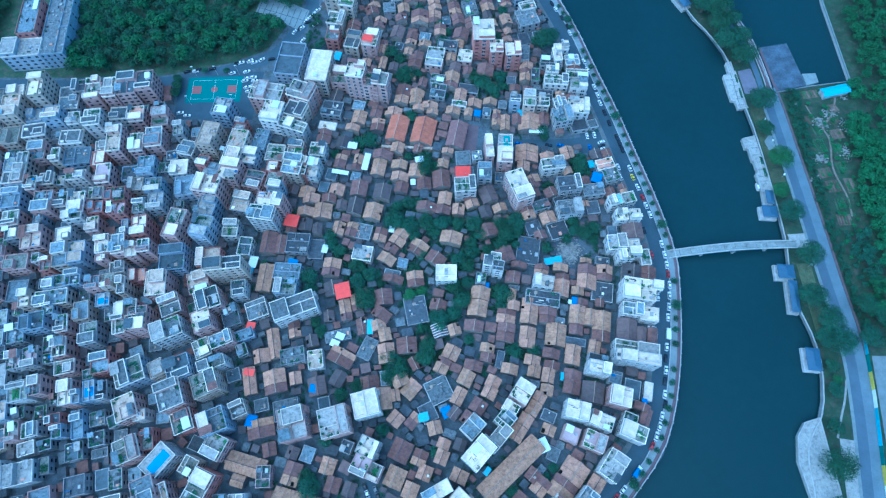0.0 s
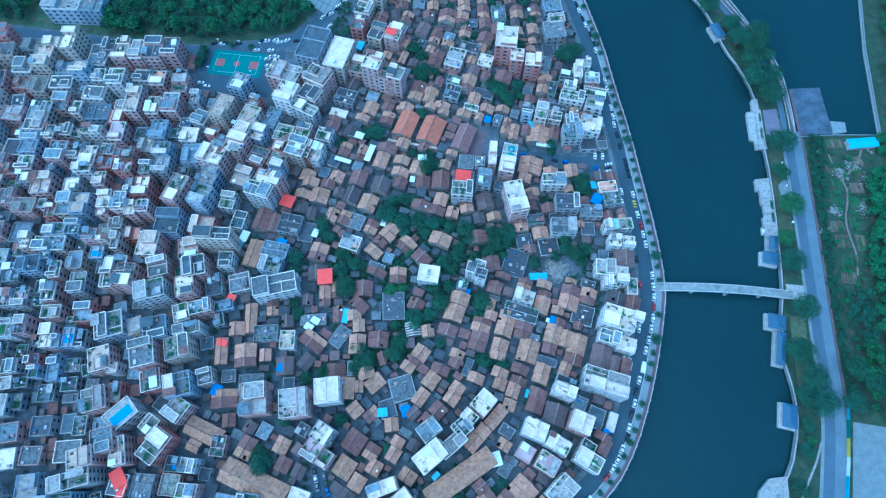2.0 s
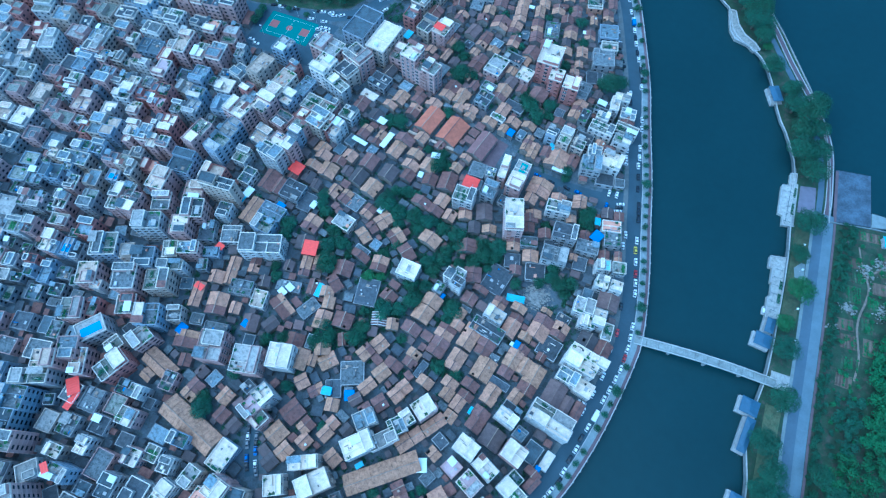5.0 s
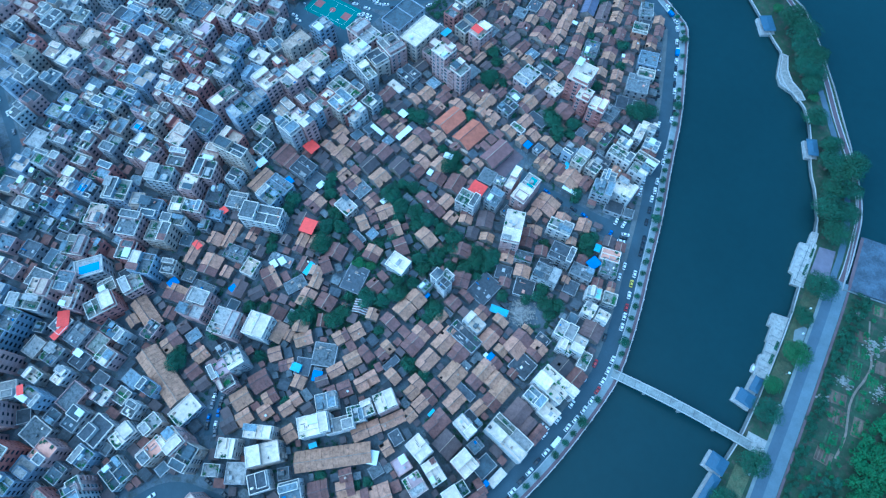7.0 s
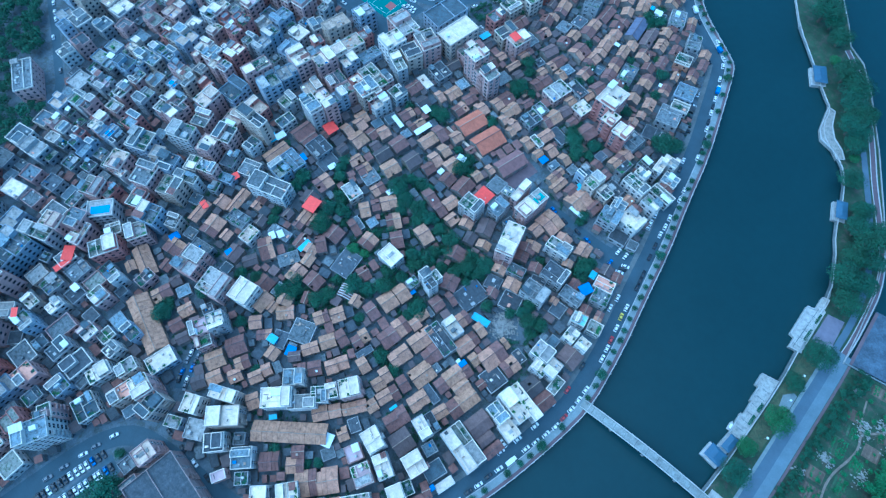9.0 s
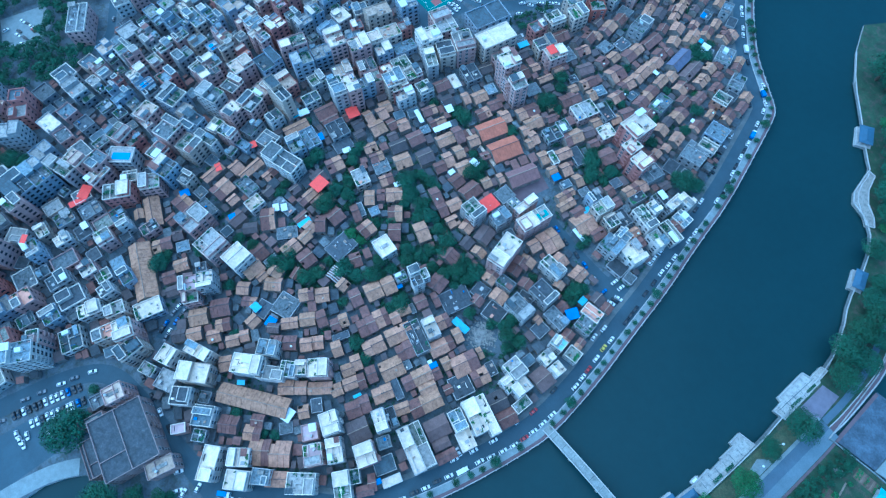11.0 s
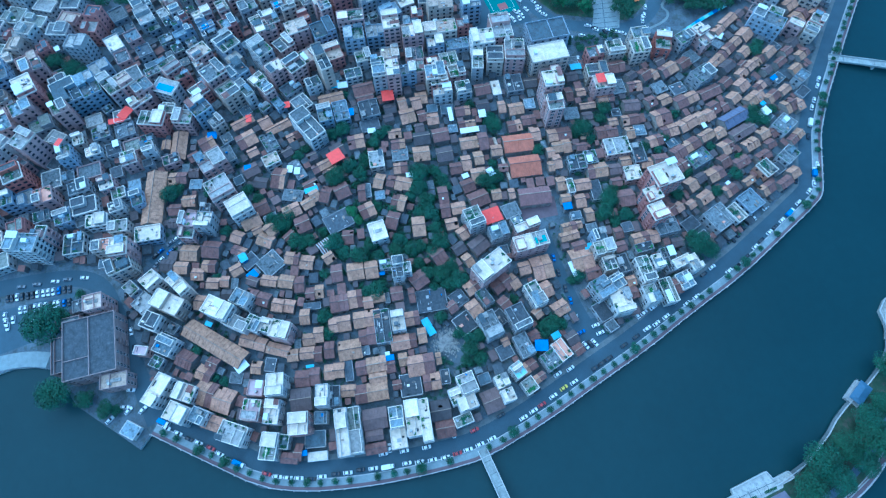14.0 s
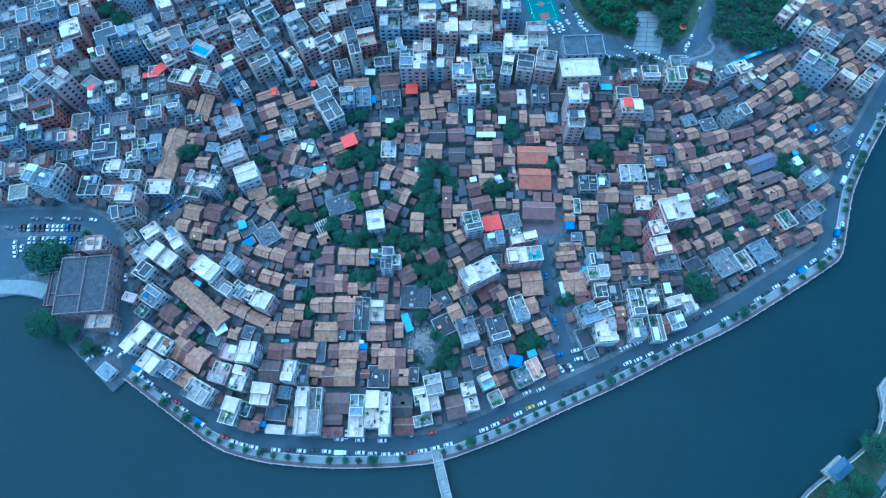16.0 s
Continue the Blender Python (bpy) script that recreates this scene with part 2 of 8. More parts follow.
# ---- mesh helpers ----
class Shape:
    """Collects faces with material slots and turns them into one mesh."""

    def __init__(self):
        self.v, self.f, self.m = [], [], []

    def face(self, pts, m=0):
        k = len(self.v)
        self.v += pts
        self.f.append(tuple(range(k, k + len(pts))))
        self.m.append(m)

    def box(self, x0, x1, y0, y1, z0, z1, m=0, top=None, bottom=False):
        k = len(self.v)
        self.v += [(x0, y0, z0), (x1, y0, z0), (x1, y1, z0), (x0, y1, z0), (x0, y0, z1), (x1, y0, z1), (x1, y1, z1), (x0, y1, z1)]
        fs = [(0, 1, 5, 4), (1, 2, 6, 5), (2, 3, 7, 6), (3, 0, 4, 7), (4, 5, 6, 7)]
        ms = [m] * 4 + [m if top is None else top]
        if bottom:
            fs.append((3, 2, 1, 0))
            ms.append(m)
        self.f += [tuple(k + i for i in f) for f in fs]
        self.m += ms

    def hexa(self, lo, hi, m=0):
        """Eight corners: a lower and an upper ring of four."""
        k = len(self.v)
        self.v += list(lo) + list(hi)
        for f in ((0, 1, 5, 4), (1, 2, 6, 5), (2, 3, 7, 6), (3, 0, 4, 7), (4, 5, 6, 7), (3, 2, 1, 0)):
            self.f.append(tuple(k + i for i in f))
            self.m.append(m)

    def prism(self, ring, z0, z1, m=0, top=None):
        k, n = len(self.v), len(ring)
        self.v += [(x, y, z0) for x, y in ring] + [(x, y, z1) for x, y in ring]
        for i in range(n):
            j = (i + 1) % n
            self.f.append((k + i, k + j, k + n + j, k + n + i))
            self.m.append(m)
        self.f.append(tuple(k + n + i for i in range(n)))
        self.m.append(m if top is None else top)

    def tube(self, x, y, z0, z1, r0, r1, n=8, m=0):
        k = len(self.v)
        for z, r in ((z0, r0), (z1, r1)):
            self.v += [(x + r * math.cos(2 * math.pi * i / n), y + r * math.sin(2 * math.pi * i / n), z) for i in range(n)]
        for i in range(n):
            j = (i + 1) % n
            self.f.append((k + i, k + j, k + n + j, k + n + i))
            self.m.append(m)
        self.f.append(tuple(k + n + i for i in range(n)))
        self.m.append(m)

    def mesh(self, name, mats):
        me = bpy.data.meshes.new(name)
        me.from_pydata(self.v, [], self.f)
        for mt in mats:
            me.materials.append(mt)
        me.polygons.foreach_set("material_index", self.m)
        me.update()
        return me


def part(name, shape, mats, parent=None, label="", at=None):
    me = shape.mesh(name, mats if isinstance(mats, (list, tuple)) else [mats]) if isinstance(shape, Shape) else shape
    ob = new(name, me)
    if parent is not None:
        ob.parent = parent
    if at is not None:
        ob.matrix_local = at
    if label:
        ob["label"] = label
    return ob


def structure(name, shape, mats, label, category="ground"):
    return tagged(part(name, shape, mats), label, category, kind="structure")


def along(line, step, start=0.0, end=None):
    """Places every step metres along a line: x, y and heading in degrees."""
    out, want, gone = [], start, 0.0
    for (xa, ya), (xb, yb) in zip(line, line[1:]):
        seg = math.hypot(xb - xa, yb - ya)
        while want <= gone + seg and (end is None or want <= end):
            f = (want - gone) / seg
            out.append((xa + (xb - xa) * f, ya + (yb - ya) * f, math.degrees(math.atan2(yb - ya, xb - xa))))
            want += step
        gone += seg
    return out


def shifted(line, off):
    """The line moved to its left by off metres, mitred at the bends."""
    out = []
    for i, (x, y) in enumerate(line):
        xa, ya = line[max(i - 1, 0)]
        xb, yb = line[min(i + 1, len(line) - 1)]
        l = math.hypot(xb - xa, yb - ya)
        out.append((x - (yb - ya) / l * off, y + (xb - xa) / l * off))
    return out


def smooth(line, rounds=2):
    for _ in range(rounds):
        out = [line[0]]
        for (xa, ya), (xb, yb) in zip(line, line[1:]):
            out += [(xa * 0.75 + xb * 0.25, ya * 0.75 + yb * 0.25), (xa * 0.25 + xb * 0.75, ya * 0.25 + yb * 0.75)]
        line = out + [line[-1]]
    return line


def ribbon(shape, line, a, b, z0, z1, m=0):
    """A strip of the ground between two offsets of a line, from z0 up to z1."""
    la, lb = shifted(line, a), shifted(line, b)
    for i in range(len(line) - 1):
        lo = [(*la[i], z0), (*la[i + 1], z0), (*lb[i + 1], z0), (*lb[i], z0)]
        hi = [(*la[i], z1), (*la[i + 1], z1), (*lb[i + 1], z1), (*lb[i], z1)]
        shape.hexa(lo, hi, m)


def inside(x, y, ring):
    hit, j = False, len(ring) - 1
    for i in range(len(ring)):
        (xi, yi), (xj, yj) = ring[i], ring[j]
        if (yi > y) != (yj > y) and x < (xj - xi) * (y - yi) / (yj - yi) + xi:
            hit = not hit
        j = i
    return hit


def welded_later(shape, name, mt):
    me = shape.mesh(name, [mt])
    bm = bmesh.new()
    bm.from_mesh(me)
    bmesh.ops.remove_doubles(bm, verts=bm.verts, dist=0.0005)
    bm.to_mesh(me)
    bm.free()
    return me


# ---- land and water ----
QUAY = [(29, -203), (40, -194), (52, -184), (62, -176), (57, -170), (78.6, -147.6), (99.8, -125.2), (109.4, -105.5), (115.6, -85), (119.8, -67), (124, -42), (126.2, -20),
        (121, 15), (114, 46), (107.3, 78), (98, 112), (90, 146), (77, 184), (67, 212), (63, 219), (52, 226.5), (30, 241), (22, 248), (7, 262.5), (-14, 286), (-34, 308), (-80, 362)]
BANK = [(64, 298), (79, 277), (101, 255), (118, 237), (127, 229), (129, 215), (136, 205), (150, 198), (158, 187), (164, 172), (170, 152), (178, 138), (186, 116), (188, 79), (190, 56),
        (190, 6), (189, -16), (187, -28), (184, -46), (187, -60), (189, -70), (189, -86), (183, -108), (174, -118), (169, -128), (168, -146), (162, -190), (152, -260), (140, -420)]
LAKESIDE = [(88, 320), (103, 299), (112, 284), (125, 276), (139, 258), (163, 220), (185, 181), (196, 159), (203, 133), (206, 108), (208, 87)]
COVE = [(-30, -420), (-12, -300), (-3, -250), (-1, -242), (-1, -231), (2, -221), (6, -213), (14, -208), (20, -206)]

bed = Shape()
bed.face([(-2500, -2500, -3.2), (2500, -2500, -3.2), (2500, 2500, -3.2), (-2500, 2500, -3.2)])
structure("ground", bed, SOIL, "flat dark soil that reaches the horizon below river and town")
river = Shape()
river.face([(-260, -900, -1.7), (1100, -900, -1.7), (1100, 1100, -1.7), (-260, 1100, -1.7)])
structure("water", river, WATER, "calm dark teal river water round the quarter", "river")

town = Shape()
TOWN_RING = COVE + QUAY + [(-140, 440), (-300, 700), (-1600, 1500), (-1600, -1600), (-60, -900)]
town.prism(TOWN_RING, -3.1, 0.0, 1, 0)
structure("ground_town", town, [LANE, STONE], "worn cement lanes and yards between the houses, coloured dark blue-grey as in shade")
east = Shape()
EAST_RING = BANK[::-1] + [(52, 322), (60, 336)] + LAKESIDE + [(232, 92), (259, 95), (261, 162), (268, 235), (290, 420), (340, 900), (1600, 1400), (1600, -900), (200, -900)]
east.prism(EAST_RING, -3.1, 0.0, 1, 0)
structure("ground_east", east, [GRASS, STONE], "green overgrown bank with grass, plots and bare soil")

# ---- the quay road ----
LINE = smooth(QUAY[4:], 1)
q = Shape()
ribbon(q, LINE, 5.6, 13.6, 0.0, 0.02)
structure("road", q, ASPHALT, "blue-grey asphalt road along the river quay", "road")
q = Shape()
ribbon(q, LINE, 1.9, 5.2, 0.0, 0.15)
structure("pavement", q, PAVE, "pale paved promenade beside the quay road", "pavement")
q = Shape()
ribbon(q, LINE, 0.35, 1.9, 0.0, 0.16)
structure("pavement_edge", q, REDPAVE, "dark red paving strip along the water", "pavement")
q = Shape()
ribbon(q, LINE, 5.2, 5.55, 0.0, 0.17)
structure("kerb", q, STONE, "pale stone kerb between promenade and road", "kerb")
q = Shape()
ribbon(q, LINE, 13.6, 16.2, 0.0, 0.10)
structure("pavement_inner", q, PLOT_PAVE, "worn cement footway before the houses", "pavement")
rail = Shape()
ribbon(rail, LINE, 0.0, 0.34, 0.0, 1.0)
for x, y, a in along(LINE, 6.0):
    rail.box(x - 0.26, x + 0.26, y - 0.26, y + 0.26, 0, 1.3)
structure("quay_parapet", rail, STONE, "pale stone parapet with posts along the river quay", "parapet")
# the road past the hotel, and the car park
HOTEL_ROAD = smooth([(52, -166), (30, -170), (8, -174), (-14, -177), (-32, -182), (-42, -196), (-48, -226), (-52, -262), (-60, -330)], 2)
q = Shape()
ribbon(q, HOTEL_ROAD, -4.5, 5.0, 0.0, 0.03)
structure("road_south", q, ASPHALT, "blue-grey asphalt street past the hotel and car park", "road")
q = Shape()
q.prism([(-38, -262), (-10, -262), (-12, -214), (-10, -201), (-32, -196)], 0.0, 0.035)
structure("car_park", q, ASPHALT, "grey asphalt car park with marked bays", "car park")
q = Shape()
ribbon(q, smooth([(-9, -262), (-8, -242), (-6, -228), (-3, -219), (0, -213)], 2), -5.0, 3.0, 0.0, 0.06)
structure("promenade_south", q, PAVE, "curved pale promenade over the water", "pavement")
INNER_LANE = [(96, 57.5), (77, 55), (58, 54.5), (43, 55.6), (25, 57)]
CAR_LANE = smooth([(-43.5, -133.5), (-40.5, -141), (-36.5, -149), (-33, -154)], 2)
q = Shape()
ribbon(q, CAR_LANE, -3.4, 3.4, 0.0, 0.026)
structure("road_alley", q, ASPHALT, "grey asphalt alley with parked cars between the houses", "road")
# street, car park and green at the west end of town
WEST_GREEN = [(-345, -80), (-330, -42), (-313, -48), (-277, -68), (-246, -84), (-232, -99), (-228, -128), (-232, -160), (-290, -168), (-345, -150)]
WEST_STREET = smooth([(-345, -36), (-316, -54), (-295.5, -63.6), (-277, -73.6), (-260, -83), (-246, -90), (-239, -100)], 2)
WEST_LOT = [(-302, -146), (-297, -116), (-277, -120), (-262, -138), (-277, -153)]
q = Shape()
ribbon(q, WEST_STREET, -2.8, 2.8, 0.0, 0.03)
structure("road_west", q, ASPHALT, "grey asphalt street at the west end of town", "road")
q = Shape()
q.prism(WEST_LOT, 0.0, 0.04)
structure("car_park_west", q, PAVE, "pale concrete car park between trees", "car park")
# street by the park and the square in front of it
SQUARE = [(-97, 150), (-92, 168), (-110, 178), (-127, 180), (-130, 164), (-112, 159)]
PARK_ROAD = smooth([(-320, 112), (-240, 108), (-180, 108), (-140, 118), (-112, 128), (-100, 148), (-88, 172), (-96, 196), (-118, 212), (-150, 240), (-200, 300)], 2)
q = Shape()
ribbon(q, PARK_ROAD, -4.5, 4.5, 0.0, 0.03)
structure("road_park", q, ASPHALT, "grey asphalt street along the park with parked cars", "road")
q = Shape()
ribbon(q, INNER_LANE, -3.0, 3.0, 0.0, 0.025)
q.prism([(81, 47), (99, 49), (96, 64), (82, 61)], 0.0, 0.028)
structure("road_lane", q, ASPHALT, "cement lane with a widened corner and parked cars", "road")
q = Shape()
q.prism([(-330, 118), (-240, 115), (-182, 115), (-140, 124), (-118, 134), (-108, 152), (-96, 176), (-104, 194), (-126, 210), (-156, 240), (-210, 310), (-420, 330), (-420, 118)], 0.0, 0.05)
structure("park_ground", q, GRASS, "dark park ground under dense trees", "park")
q = Shape()
q.prism(SQUARE, 0.05, 0.09)
structure("park_square", q, PAVE, "pale paved square between park trees", "pavement")
q = Shape()
q.prism([(-172, 80), (-122, 78), (-118, 116), (-172, 116)], 0.0, 0.04)
structure("court_yard", q, ASPHALT, "grey parking yard round the sports court", "yard")

# basketball court
court = Shape()
court.box(-166.5, -131.5, 92.5, 112.5, 0.04, 0.08)
structure("sports_court", court, COURT_GREEN, "teal painted basketball court", "sports court")
q = Shape()
for x0, x1 in ((-163.2, -157.4), (-140.6, -134.8)):
    q.box(x0, x1, 99.5, 105.5, 0.08, 0.086)
q.tube(-149, 102.5, 0.08, 0.086, 2.2, 2.2, 20)
structure("court_keys", q, COURT_RED, "faded red keys and centre circle of the court", "court marking")
q = Shape()
for x0, x1, y0, y1 in ((-163.3, -134.7, 95, 95.12), (-163.3, -134.7, 109.9, 110.02), (-163.3, -163.18, 95, 110), (-134.8, -134.7, 95, 110), (-149.06, -148.94, 95, 110)):
    q.box(x0, x1, y0, y1, 0.087, 0.09)
structure("court_lines", q, WHITELINE, "white lines of the basketball court", "court marking")

# ---- east bank ----
q = Shape()
EROAD = smooth([(204.6, 92), (205.4, 76), (206, 42), (206.6, 2), (206.6, -40), (207.4, -62), (206.8, -81), (204, -100), (200.5, -120), (194.5, -147), (186, -200), (174, -300)], 2)
ribbon(q, EROAD, -4.6, 0.6, 0.0, 0.03)
structure("road_east", q, CONCRETE_ROAD, "blue-grey road on the far bank", "road")
q = Shape()
ribbon(q, EROAD, 0.6, 5.9, 0.0, 0.035)
structure("road_east_verge", q, PALE_ROAD, "pale blue-grey concrete lane beside the far bank road", "road")
q = Shape()
ribbon(q, EROAD, -6.2, -4.6, 0.0, 0.14)
structure("pavement_east", q, PAVE, "pale footpath beside the far bank road", "pavement")
q = Shape()
ribbon(q, EROAD, 6.1, 7.3, 0.0, 0.16)
structure("pavement_east_red", q, REDPAVE, "dark red path along the plots", "pavement")
LAKE_PATH = smooth([(206.4, 92), (206.6, 100), (205.4, 118), (203.4, 138), (196, 158), (183, 179), (171, 198), (160, 218.4), (150, 235), (139, 250), (126, 268), (112, 280)], 2)
q = Shape()
ribbon(q, LAKE_PATH, -1.3, 1.3, 0.0, 0.15)
structure("lake_path", q, REDPAVE, "dark red path along the lake", "pavement")
q = Shape()
ribbon(q, LAKE_PATH, -2.0, -1.3, 0.0, 0.17)
ribbon(q, LAKE_PATH, 1.3, 1.75, 0.0, 0.17)
structure("lake_path_edge", q, STONE, "pale edging of the red lake path", "kerb")
q = Shape()
ribbon(q, smooth([(201.8, 92), (201.6, 108), (199, 130), (191, 154), (178, 178), (166, 198), (155, 216)], 2), -1.7, 1.7, 0.0, 0.1)
structure("strip_path", q, CONCRETE_ROAD, "blue-grey path beneath the trees of the strip", "pavement")
q = Shape()
ribbon(q, smooth(BANK[1:-1], 1), -1.7, -0.4, 0.0, 0.12)
structure("bank_promenade", q, PLOT_PAVE, "worn grey promenade on the far river bank", "pavement")
q = Shape()
ribbon(q, smooth(BANK, 1), -0.4, 0.0, 0.0, 0.75)
structure("bank_parapet", q, STONE, "pale low parapet on the far river bank", "parapet")
q = Shape()
ribbon(q, LAKESIDE, 0.0, 0.4, 0.0, 0.8)
structure("lake_parapet", q, STONE, "pale low parapet along the lake", "parapet")
q = Shape()
ribbon(q, [(208, 88), (232, 92.5), (259, 95.5)], -0.5, 0.0, 0.0, 0.8)
ribbon(q, [(259, 95.5), (261, 162), (268, 235)], -0.6, 0.0, 0.0, 1.0)
structure("lake_wall", q, PAVE, "grey wall on the edge of the lake", "wall")
for ring, z, mt, text in (([(210.9, 90), (231.3, 94.1), (231.3, 97.2), (228.2, 129), (208.9, 125.9)], -0.9, PLATFORM, "dark concrete platform in the lake"), ([(231.5, 93.6), (239.9, 96), (239.9, 103.3), (231.2, 103.1)], -0.5, PAVE, "pale concrete landing in the lake")):
    q = Shape()
    q.prism(ring, -3.0, z)
    structure("lake_platform", q, mt, text, "platform")
for ring, text in (([(183.1, 112.4), (186.5, 113.4), (186.9, 107.1), (188.4, 106.2), (189.6, 77.2), (183.2, 76), (182.8, 82.4), (180.2, 82.8), (179.4, 102.4), (183.4, 103.6)], "pale slabbed river terrace with steps"),
                   ([(180.1, 54), (188.6, 56), (190.2, 18.8), (183.2, 17.1), (182.4, 29.5), (183.8, 30.5), (183.4, 37.9), (182.6, 38.1), (182.4, 46.9), (180.5, 47)], "pale stepped river terrace with planting"),
                   ([(124.9, 229.1), (129.6, 229), (133.3, 218), (138.9, 210.3), (146.3, 205.6), (150.4, 200.5), (146.8, 198), (141.8, 202), (133.1, 204.2), (128.9, 210.5), (127, 219.1)], "rounded pale river terrace"),
                   ([(172, -112), (180, -110), (180, -150), (166, -150), (164, -130), (167, -118)], "rounded pale terrace with a low wall")):
    q = Shape()
    q.prism(ring, -3.0, 0.2)
    floor_ob = structure("terrace", q, PALE_SLAB, text, "terrace")
    rim = Shape()
    for (xa, ya), (xb, yb) in zip(ring, ring[1:] + ring[:1]):
        if math.hypot(xb - xa, yb - ya) > 3 and (xa + xb) / 2 < 187:
            ribbon(rim, [(xa, ya), (xb, yb)], -0.18, 0.18, 0.2, 0.95)
    structure("terrace_wall", rim, STONE, "low pale wall on the rim of a river terrace", "wall")
q = Shape()
ribbon(q, [(209.3, 125.2), (210.4, 108), (211.5, 91.5)], -0.9, 0.9, -0.9, -0.86)
structure("platform_edge_strip", q, REDPAVE, "dark red painted strip on the platform's edge", "paving")
# a small white boat moored below the terrace
boat = tagged(new("boat"), "small white covered boat moored at the river terrace", "boat")
boat.matrix_world = pose(182.1, 21.2, -1.75, 0, 0, 92)
q = Shape()
for (xa, wa), (xb, wb) in zip(((-2.4, 0.75), (-1.6, 0.95), (1.0, 0.95), (2.0, 0.6)), ((-1.6, 0.95), (1.0, 0.95), (2.0, 0.6), (2.7, 0.12))):
    q.hexa([(xa, -wa * 0.7, 0), (xb, -wb * 0.7, 0), (xb, wb * 0.7, 0), (xa, wa * 0.7, 0)], [(xa, -wa, 0.7), (xb, -wb, 0.75), (xb, wb, 0.75), (xa, wa, 0.7)])
part("hull", welded_later(q, "hull", STONE), None, boat)
q = Shape()
q.hexa([(-1.7, -0.6, 1.9), (0.9, -0.6, 1.9), (0.9, 0.6, 1.9), (-1.7, 0.6, 1.9)], [(-1.6, -0.5, 2.05), (0.8, -0.5, 2.05), (0.8, 0.5, 2.05), (-1.6, 0.5, 2.05)])
part("canopy", q, TARP_WHITE, boat)
for px in (-1.5, 0.7):
    for py in (-0.5, 0.5):
        q = Shape()
        q.tube(px, py, 0.6, 1.9, 0.04, 0.04, 5)
        part("post", q, METAL, boat)
# joints and planting boxes of the slabbed terraces
q = Shape()
for y in (79.4, 84.4, 89.4, 94.4, 99.4):
    q.box(183.6, 188.2, y, y + 0.22, 0.2, 0.215)
q.box(184.6, 184.85, 77.5, 105, 0.216, 0.222)
for y in (22.5, 27.5, 32.5, 37.5, 42.5, 47.5):
    q.box(184.2, 188.2, y, y + 0.2, 0.2, 0.215)
structure("terrace_joints", q, ASPHALT, "dark joints between the terrace slabs", "paving")
for x0, x1, y0, y1 in ((186.4, 187.9, 84, 92), (186.4, 187.7, 96, 103), (187.2, 189, 27, 33), (187.2, 189, 35.5, 41)):
    box = tagged(new("planter"), "low stone planter with a clipped dark hedge", "planter", group="terrace planters")
    box.matrix_world = pose((x0 + x1) / 2, (y0 + y1) / 2, 0.2)
    q = Shape()
    hw, hd = (x1 - x0) / 2, (y1 - y0) / 2
    q.box(-hw, hw, -hd, hd, 0, 0.4)
    part("box", q, STONE, box)
    q = Shape()
    rr = random.Random(int(y0))
    for _ in range(260):
        px, py, s = rr.uniform(-hw, hw) * 0.9, rr.uniform(-hd, hd) * 0.95, rr.uniform(0.12, 0.25)
        z, a = rr.uniform(0.4, 1.0), rr.uniform(0, 6.28)
        dx, dy = math.cos(a) * s, math.sin(a) * s
        q.face([(px - dx, py - dy, z), (px + dy, py - dx, z + rr.uniform(-0.1, 0.1)), (px + dx, py + dy, z + 0.05), (px - dy, py + dx, z + rr.uniform(-0.1, 0.1))])
    part("hedge", q, LEAF, box)
q = Shape()
q.prism([(189.8, 106), (198.4, 108), (199.8, 92), (199.4, 88), (190.2, 88)], 0.0, 0.13)
structure("paved_square", q, VIOLET, "violet-grey paved square beneath trees", "pavement")
q = Shape()
q.prism([(187.2, -119.8), (194.2, -121.1), (188.6, -146.9), (182.5, -146.7)], 0.0, 0.12)
structure("paved_yard", q, PALE_SLAB, "pale slabbed yard between road and promenade", "pavement")
q = Shape()
ribbon(q, smooth([(199, -92), (195.6, -101.5), (192, -108), (186.3, -119.7)], 2), -0.5, 0.5, 0.0, 0.1)
structure("garden_path", q, PALE_SLAB, "narrow winding pale path through the bank garden", "path")
q = Shape()
q.prism([(193.5, 51.9), (197.1, 56.4), (199.2, 56.1), (199.4, 47.3), (194.8, 45.7)], 0.08, 0.12)
structure("paved_patch", q, PAVE, "pale paved resting place in the lawn", "pavement")
q = Shape()
q.prism([(191, -10.2), (202, -9.8), (202, -18.2), (191, -18.8)], 0.0, 0.13)
structure("bridge_landing", q, PALE_SLAB, "pale slabbed landing where the footbridge meets the bank", "pavement")
for x, y in ((197.3, 26.8), (198.1, 8.4), (196.6, 50.5), (196.8, -30), (195.6, 66)):
    lamp = tagged(new("globe_lamp"), "white globe lamp on a short pale post in the lawn", "lamp post", group="globe lamps on the far bank")
    lamp.matrix_world = pose(x, y, 0.05)
    q = Shape()
    q.tube(0, 0, 0, 3.0, 0.09, 0.07, 7)
    part("post", q, STONE, lamp)
    q = Shape()
    for z0, z1, r0, r1 in ((2.95, 3.15, 0.25, 0.52), (3.15, 3.5, 0.52, 0.6), (3.5, 3.85, 0.6, 0.48), (3.85, 4.05, 0.48, 0.12)):
        q.tube(0, 0, z0, z1, r0, r1, 12)
    part("globe", q, TARP_WHITE, lamp)
for ring in ([(191, 78), (199, 78), (199, 20), (191, 20)], [(191, -28), (199, -28), (198, -70), (191, -68)]):
    q = Shape()
    q.prism(ring, 0.0, 0.08)
    structure("lawn", q, LAWN, "mown olive lawn between promenade and road", "lawn")


